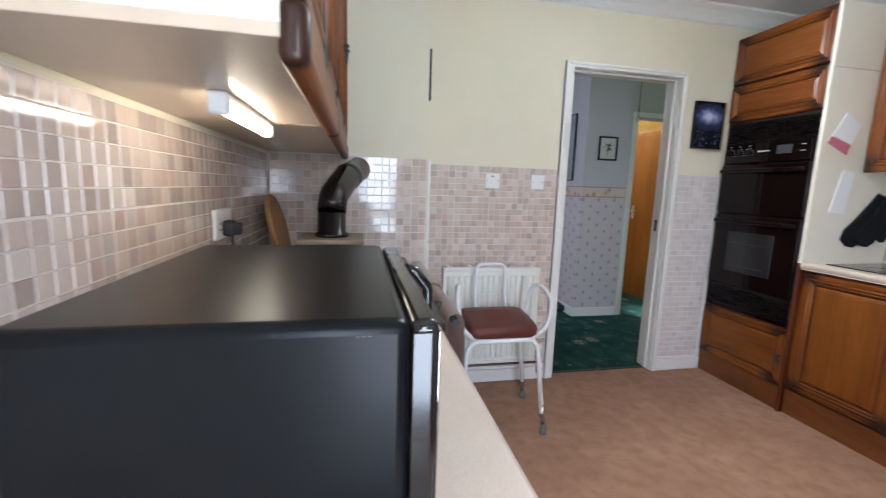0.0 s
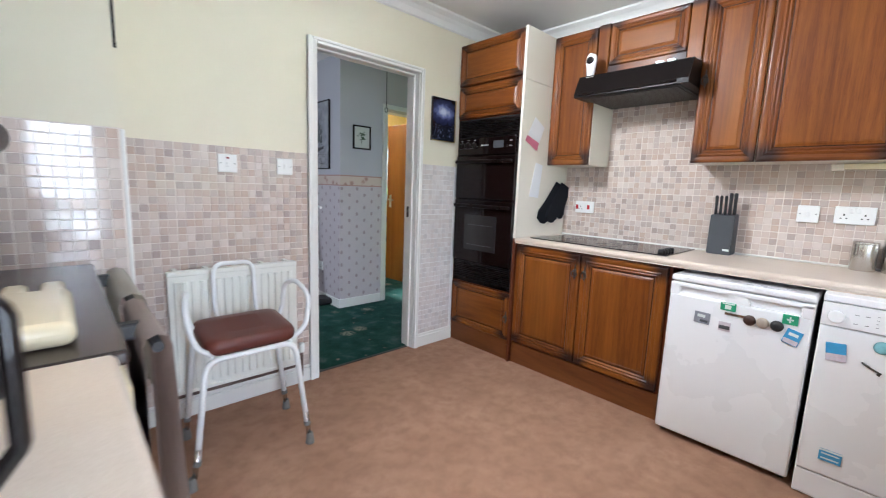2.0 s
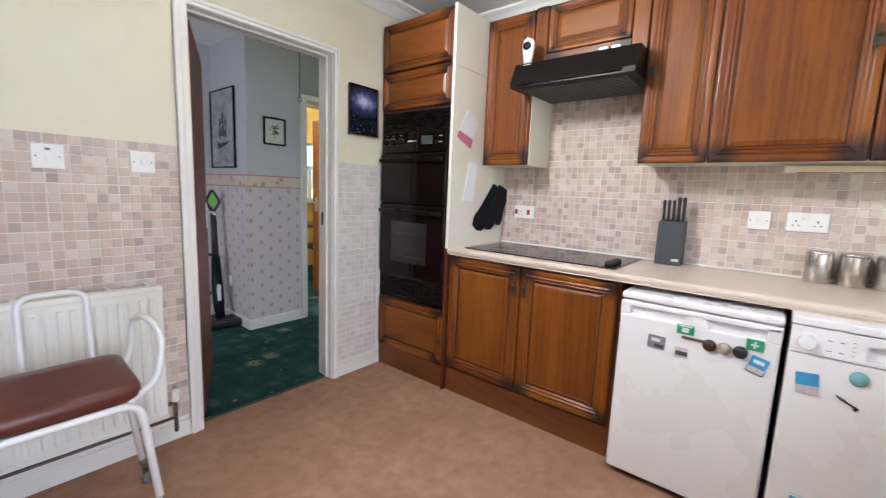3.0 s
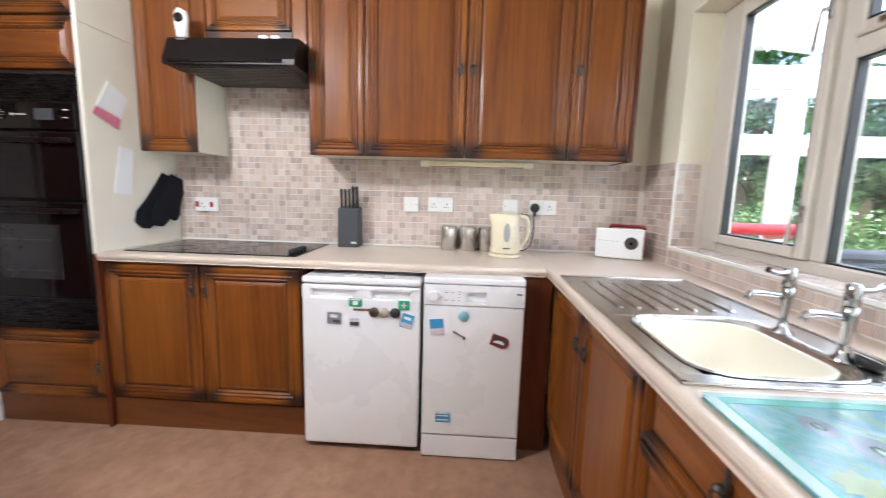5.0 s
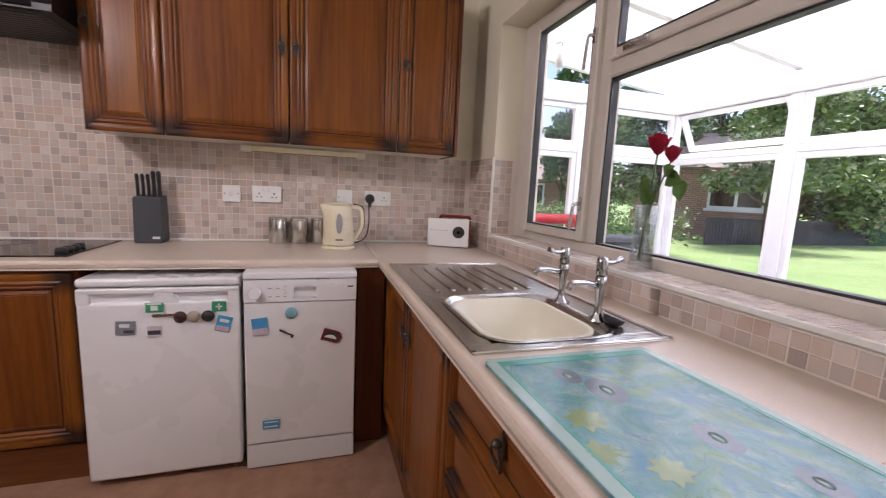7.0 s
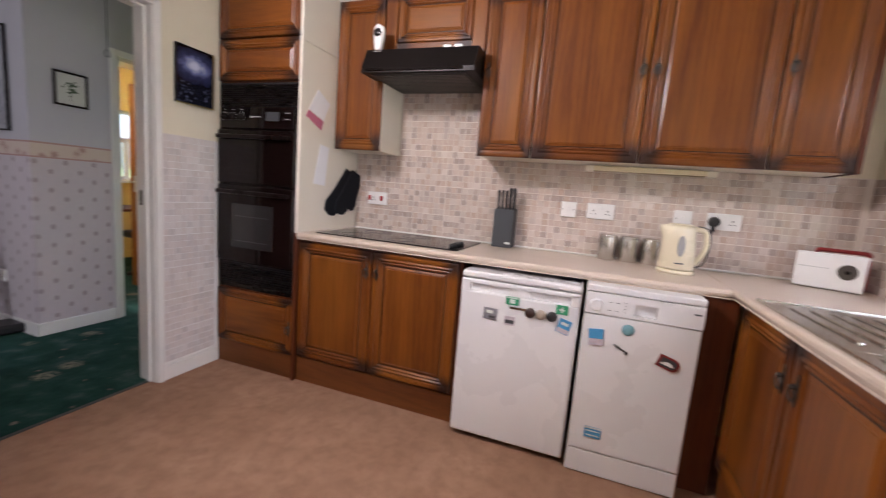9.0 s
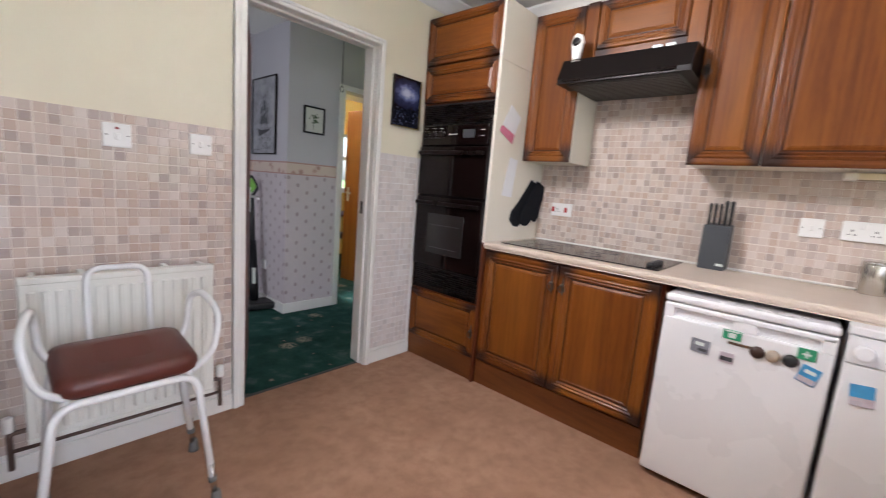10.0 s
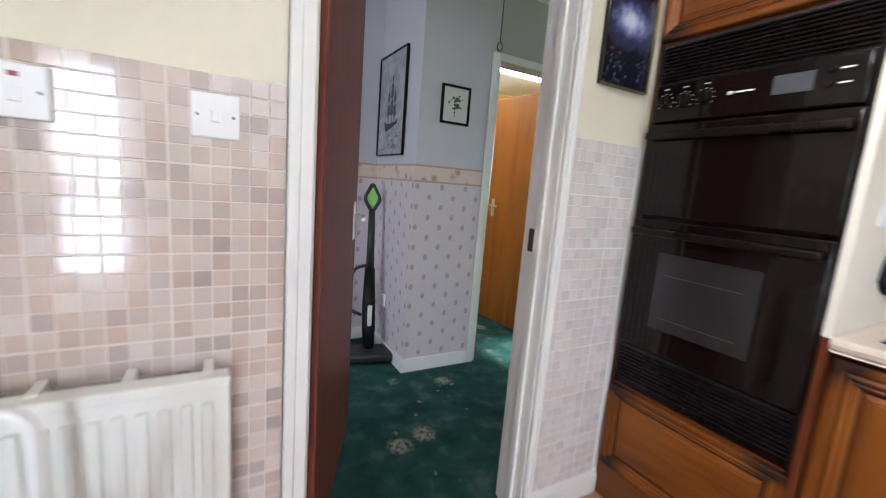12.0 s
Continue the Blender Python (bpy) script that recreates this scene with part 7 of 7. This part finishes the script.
part("stem", tube(B(), [(0, 0, 0.11), (0, 0, 0.02)], 0.008, 8), plate_white, spot)
part("shade", tube(B(), [(-0.03, 0.02, 0.03), (0.05, -0.03, -0.05)], [0.025, 0.04], 16), plate_white, spot)


def rattan_chair(x, y, rz, material, label):
    t = thing("garden_armchair", pose(x, y, -0.02, 0, 0, rz), label, "armchair", "conservatory chairs")
    part("seat", bx(B(), -0.28, 0.28, -0.26, 0.26, 0.05, 0.42, 0.03, 2), material, t)
    bk = part("backrest", bx(B(), -0.30, 0.30, 0.22, 0.32, 0.40, 0.92, 0.03, 2), material, t)
    for k in range(7):
        part("band", bx(B(), -0.29, 0.29, 0.212, 0.222, 0.46 + 0.062 * k, 0.49 + 0.062 * k, 0.003), black_plastic, bk)
    for s in (-1, 1):
        part("armrest", bx(B(), s * 0.28, s * 0.36, -0.26, 0.30, 0.05, 0.62, 0.025, 2), material, t)
    part("cushion", bx(B(), -0.26, 0.26, -0.25, 0.2, 0.42, 0.50, 0.03, 3), towel_cream, t)


rattan_chair(3.52, -2.72, -90, rattan, "dark grey rattan armchair in the conservatory")
rattan_chair(1.7, -3.0, 150, rattan, "dark grey rattan armchair in the conservatory")
slate_pale = plain("slate_pale", (0.42, 0.42, 0.44), 0.7, var=0.15, scale=20, bump=0.3)
tb = thing("garden_bench", pose(3.72, -1.74, -0.02, 0, 0, 90), "grey bench seat with a bright red top rail", "bench")
part("seat", bx(B(), -0.44, 0.44, -0.25, 0.22, 0.10, 0.48, 0.02, 2), rattan, tb)
part("backrest", bx(B(), -0.43, 0.43, 0.2, 0.28, 0.45, 0.98, 0.02, 2), slate_pale, tb)
part("top_rail", tube(B(), bend([(-0.44, -0.2, 1.0), (-0.44, 0.24, 1.07), (0.44, 0.24, 1.07), (0.44, -0.2, 1.0)], 0.12), 0.04, 12), red_plastic, tb, "bright red padded rail")

# ---- garden ----
b = B()
bx(b, -250, 250, -300, 300, -0.5, -0.15)
setting("ground", b, lawn_mat, "mown green lawn", "lawn")
random.seed(4)
pv = thing("patio", pose(0, 0, -0.15), "pale paved strip beside the conservatory", "patio", kind="structure")
for i in range(10):
    for j in range(2):
        part("slab", bx(B(), -0.5 + 0.6 * i, 0.08 + 0.6 * i, -4.3 - 0.6 * j, -3.72 - 0.6 * j, 0, 0.035, 0.006), plain("slab_stone", (0.45, 0.42, 0.38), 0.85, var=0.2) if i == j == 0 else bpy.data.materials["slab_stone"], pv)
fence = thing("board_fence", pose(0, 0, -0.15), "dark stained board fence across the garden", "fence")
random.seed(9)
for i in range(64):
    y = -12.5 - 0.15 * i
    part("fence_board", bx(B(), 11.2 - 0.012, 11.2 + 0.012, y - 0.15, y, 0.0, 0.92 + random.uniform(-0.02, 0.02), 0.004), fence_dark, fence)
gf = thing("green_railing", pose(0, 0, -0.15), "green painted railing at the lawn's edge", "fence")
for i in range(30):
    part("rail_bar", bx(B(), 11.1, 11.13, -21.0 - 0.1 * i, -20.95 - 0.1 * i, 0, 0.95, 0.004), green_fence, gf)
for z in (0.15, 0.8):
    part("cross_rail", bx(B(), 11.13, 11.16, -24.0, -20.9, z, z + 0.05, 0.004), green_fence, gf)

oh = thing("brick_outhouse", pose(0, 0, 0), "red brick neighbouring house with a white window", "house")
oh.matrix_world = pose(12.9, -15.0, -0.15, 0, 0, 60)
b = B()
bx(b, -2.6, -1.5, 0, 0.25, 0, 2.8), bx(b, 0.5, 1.95, 0, 0.25, 0, 2.8), bx(b, -1.5, 0.5, 0, 0.25, 0, 1.2), bx(b, -1.5, 0.5, 0, 0.25, 2.4, 2.8)
bx(b, -2.6, 1.95, -6.0, -5.75, 0, 2.8), bx(b, -2.6, -2.35, -5.75, 0, 0, 2.8), bx(b, 1.7, 1.95, -5.75, 0, 0, 2.8)
part("wall", b, brick_red, oh)
b = B()
prism(b, [(0.45, 2.75), (-2.9, 4.5), (-6.3, 2.75), (-6.2, 2.7), (-2.9, 4.35), (0.4, 2.68)], "x", -2.8, 2.15)
part("roof", b, roof_tile, oh)
b = frame_ring(B(), "y", 0.16, -1.5, 0.5, 1.2, 2.4, 0.1, 0.08)
bx(b, -0.55, -0.45, 0.17, 0.23, 1.25, 2.35)
wn_ = part("window", b, pvc_white, oh)
part("pane", bx(B(), -1.4, 0.4, 0.18, 0.19, 1.3, 2.3), black_gloss, wn_)
part("sill", bx(B(), -1.6, 0.6, 0.2, 0.36, 1.1, 1.2, 0.01), pvc_white, oh)

ng = thing("bungalow", pose(19.5, -10.6, -0.15, 0, 0, 60), "neighbouring bungalow with a grey tiled roof", "house")
b = B()
bx(b, -1.5, 6, -6, 0, 0, 2.3)
part("wall", b, brick_red, ng)
b = B()
prism(b, [(0.5, 2.2), (-3, 4.0), (-6.5, 2.2), (-6.4, 2.1), (-3, 3.85), (0.4, 2.1)], "x", -1.9, 6.4)
part("roof", b, roof_tile, ng)
for x in (0.2, 2.6):
    b = frame_ring(B(), "y", 0.0, x - 0.7, x + 0.7, 0.9, 2.0, 0.09, 0.06)
    w_ = part("window", b, pvc_white, ng)
    part("pane", bx(B(), x - 0.61, x + 0.61, 0.005, 0.02, 0.99, 1.91), black_gloss, w_)


def leaves(b, centre, radius, n, size, squash=0.8):
    for _ in range(n):
        d = Vector((random.gauss(0, 1), random.gauss(0, 1), random.gauss(0, 1)))
        d.normalize()
        r = radius * random.uniform(0.35, 1.05)
        c = Vector(centre) + Vector((d.x * r, d.y * r, d.z * r * squash))
        u = Vector((random.gauss(0, 1), random.gauss(0, 1), random.gauss(0, 0.6))).normalized()
        w = u.cross(Vector((random.gauss(0, 1), random.gauss(0, 1), random.gauss(0, 1)))).normalized()
        s = size * random.uniform(0.6, 1.3)
        b.faces.new([b.verts.new(p) for p in (c - u * s, c + w * s * 0.5, c + u * s, c - w * s * 0.5)])


def tree(x, y, height, spread, seed, material, label, clumps=26, per=110, size=0.16, low=0.3):
    random.seed(seed)
    t = thing("tree", pose(x, y, -0.15), label, "tree", "trees round the garden")
    b = B()
    tube(b, [(0, 0, 0), (0.08, 0.05, height * 0.25), (0.0, 0.12, height * 0.5), (0.1, 0.05, height * 0.8)], [height * 0.035, height * 0.028, height * 0.02, height * 0.008], 10)
    part("trunk", b, bark, t)
    lb, cb = B(), B()
    for k in range(clumps):
        a, q = random.uniform(0, 6.28), random.random()
        z = height * (low + (1 - low) * q)
        r = spread * math.sqrt(random.random()) * (1.0 - 0.6 * q ** 1.5)
        c = (r * math.cos(a), r * math.sin(a), z)
        if k < 9:
            tube(lb, [(0, 0.1, z * 0.6), (c[0] * 0.5, c[1] * 0.5, z * 0.82), c], [height * 0.012, height * 0.008, height * 0.003], 6)
        leaves(cb, c, spread * random.uniform(0.24, 0.42), per, size)
    part("limbs", lb, bark, t)
    tagged(part("crown", cb, material, t), kind="stuff")


tree(12.7, -18.8, 5.6, 2.4, 1, leaf_light, "leafy light green tree behind the fence", 46, 190, 0.13, 0.16)
tree(12.9, -22.0, 6.2, 2.6, 2, leaf_light, "broad light green tree behind the fence", 46, 190, 0.14, 0.16)
tree(12.6, -25.4, 6.4, 2.8, 4, leaf_dark, "broad green tree behind the railing", 44, 180, 0.15, 0.16)
tree(10.6, -14.6, 5.2, 1.9, 9, leaf_light, "leafy tree in front of the brick house", 34, 170, 0.12, 0.36)
tree(15.6, -14.2, 6.8, 2.4, 3, leaf_dark, "tall green tree beside the brick house", 40, 180, 0.14, 0.15)
tree(16.4, -19.0, 8.6, 3.2, 5, leaf_dark, "tall dark green tree behind the fence", 46, 190, 0.17, 0.12)
tree(15.6, -11.8, 4.6, 1.9, 6, leaf_light, "leafy hedge tree beyond the lawn", 36, 170, 0.13, 0.08)
tree(17.6, -11.2, 7.4, 1.3, 7, leaf_dark, "tall dark conifer by the bungalow", 30, 170, 0.13, 0.25)
tree(4.0, -27.0, 7.0, 3.0, 8, leaf_dark, "dark green garden tree", 34, 140, 0.18, 0.12)
b = B()
random.seed(11)
for i in range(38):
    x = 9.0 + 0.22 * i
    y = -9.0 + 0.35 * (x - 9)
    leaves(b, (x, y, 0.55), 0.55, 90, 0.07, 1.1)
hg = part("hedge", b, leaf_light)
tagged(hg, "clipped green hedge along the garden", "hedge", kind="stuff")

# ---- wall tiles, last ----
P, GAP = 0.0365, 0.0025
TH = 0.0018


def tile_mesh(name, material, s=P - GAP, th=TH):
    e = 0.0008
    h = s / 2
    v = [(x * h, y * h, 0) for x, y in ((-1, -1), (1, -1), (1, 1), (-1, 1))] + [(x * (h - e), y * (h - e), th) for x, y in ((-1, -1), (1, -1), (1, 1), (-1, 1))]
    f = [(4, 5, 6, 7)] + [(i, (i + 1) % 4, (i + 1) % 4 + 4, i + 4) for i in range(4)]
    me = bpy.data.meshes.new(name)
    me.from_pydata(v, [], f)
    me.materials.append(material)
    return me, v, f


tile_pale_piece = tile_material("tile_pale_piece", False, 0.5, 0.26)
tile_sill_piece = tile_material("tile_sill_piece", False, 0.15, 0.12)
TILE, TV, TF = tile_mesh("tile", tile_piece)
TILE_PALE = tile_mesh("tile", tile_pale_piece)[0]
TILE_SILL = tile_mesh("tile", tile_sill_piece)[0]


def tile_field(wall, origin, u, v, nu, nv, single, mesh=TILE, joined=tile_joined, label="glazed mosaic tiles", wide=True):
    """A field of small tiles from its lower corner; single(i, j) picks those built one by one, up to 300."""
    u, v = Vector(u), Vector(v)
    n = u.cross(v)
    rot = Matrix((u, v, n)).transposed().to_4x4()
    vs, fs, count = [], [], 0
    rnd, leans = random.Random(nu * 100 + nv), {}
    for j in range(nv):
        for i in range(nu):
            c = Vector(origin) + u * (P * (i + 0.5) + (0.002 * (i // 6) if wide else 0)) + v * (P * (j + 0.5) + (0.002 * ((j - nv) // 5 + nv // 5) if wide else 0))
            lean = leans.setdefault((i // 6, (nv - 1 - j) // 5), (rnd.gauss(0, 0.3), rnd.gauss(0, 0.3)))
            m = Matrix.Translation(c) @ rot @ Euler((radians(lean[0] + rnd.gauss(0, 0.1)), radians(lean[1] + rnd.gauss(0, 0.1)), 0)).to_matrix().to_4x4()
            if single(i, j) and count < 300:
                count += 1
                o = new("tile", mesh)
                o.parent = wall
                o.matrix_basis = m
            else:
                k = len(vs)
                vs += [m @ Vector(p) for p in TV]
                fs += [tuple(q + k for q in f) for f in TF]
    if vs:
        me = bpy.data.meshes.new("tiles")
        me.from_pydata([tuple(p) for p in vs], [], fs)
        me.materials.append(joined)
        o = new("tiles", me)
        o.parent = wall
        tagged(o, label, kind="stuff")


def bed(wall, x0, x1, y0, y1, z0, z1, material=grout):
    part("grout_bed", bx(B(), x0, x1, y0, y1, z0, z1), material, wall, "pale grout")


G = 0.005
bed(wall_n, BX + 0.001, 1.271, YN - G, YN - 0.0005, 0.1, 1.392)
tile_field(wall_n, (BX + 0.006, YN - G, 0.103), (1, 0, 0), (0, 0, 1), 24, 35, lambda i, j: j >= 23)
# strip right of the doorway, its paleness partly glare put into the colour
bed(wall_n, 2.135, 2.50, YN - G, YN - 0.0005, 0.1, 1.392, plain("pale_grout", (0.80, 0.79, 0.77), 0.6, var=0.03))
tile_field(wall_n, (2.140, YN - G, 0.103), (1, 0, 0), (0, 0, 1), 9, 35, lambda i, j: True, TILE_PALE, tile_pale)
bed(breast, XW + 0.001, BX + 0.0005, BY - G, BY - 0.0005, 0.0, 1.396)
tile_field(breast, (XW + 0.012, BY - G, 0.03), (1, 0, 0), (0, 0, 1), 20, 37, lambda i, j: j >= 23)
bed(breast, BX + 0.0005, BX + G, BY - G, YN - G, 0.1, 1.392)
tile_field(breast, (BX + G, BY + 0.003, 0.103), (0, 1, 0), (0, 0, 1), 9, 35, lambda i, j: False)
part("corner_bead", bx(B(), BX - 0.004, BX + 0.0095, BY - 0.0095, BY + 0.004, 0.0, 1.392, 0.003), gloss_white, breast, "white tile edging strip")
bed(wall_e, XE - G, XE - 0.0005, YS + 0.001, 1.928, TOP, 1.424)
bed(wall_e, XE - G, XE - 0.0005, 1.0, 1.608, 1.424, 1.83)
tile_field(wall_e, (XE - G, 1.924, TOP + 0.003), (0, -1, 0), (0, 0, 1), 75, 14, lambda i, j: 24 <= i < 46)
tile_field(wall_e, (XE - G, 1.604, 1.424), (0, -1, 0), (0, 0, 1), 16, 11, lambda i, j: True)
bed(wall_w, XW + 0.0005, XW + G, 0.0, BY - G, TOP, 1.388)
tile_field(wall_w, (XW + G, 0.02, TOP + 0.002), (0, 1, 0), (0, 0, 1), 57, 13, lambda i, j: 18 <= i < 41)
bed(wall_s, WX1 - 0.006, XE - G, YS + 0.0005, YS + G, TOP, 1.418)
tile_field(wall_s, (XE - G - 0.004, YS + G, TOP + 0.003), (-1, 0, 0), (0, 0, 1), 9, 14, lambda i, j: True)
bed(wall_s, 0.92, WX1 - 0.006, YS + 0.0005, YS + G, TOP, WZ0 + 0.012)
tile_field(wall_s, (WX1 - 0.004, YS + G, TOP + 0.006), (-1, 0, 0), (0, 0, 1), 49, 2, lambda i, j: True)
sill = setting("window_sill", bx(B(), WX0 + 0.001, WX1 - 0.001, -1.016, YS + G, WZ0 + 0.0005, 1.0), grout, "tiled window sill with pale mosaic", "window sill")
part("edge_trim", bx(B(), WX0 + 0.001, WX1 + 0.004, YS + G, YS + 0.012, 0.988, 1.0055, 0.003), gloss_white, sill, "white rounded edge trim")
tile_field(sill, (WX0 + 0.006, YS + 0.003, 1.0), (1, 0, 0), (0, -1, 0), 48, 4, lambda i, j: i < 48, TILE_SILL, tile_sill)
for o in sill.children:
    if o.name.startswith("tile"):
        q = o.matrix_basis
        o.matrix_basis = Matrix.Translation(q.translation) @ Matrix.Identity(4).to_3x3().to_4x4()
bed(wall_s, WX1 - G, WX1 - 0.0005, -1.014, YS + 0.0005, 1.0, 1.418)
tile_field(wall_s, (WX1 - G, YS - 0.002, 1.006), (0, -1, 0), (0, 0, 1), 3, 11, lambda i, j: False)
part("corner_bead", bx(B(), WX1 - 0.0095, WX1 + 0.004, YS - 0.004, YS + 0.0095, 1.006, 1.42, 0.003), gloss_white, wall_s, "white tile edging strip")
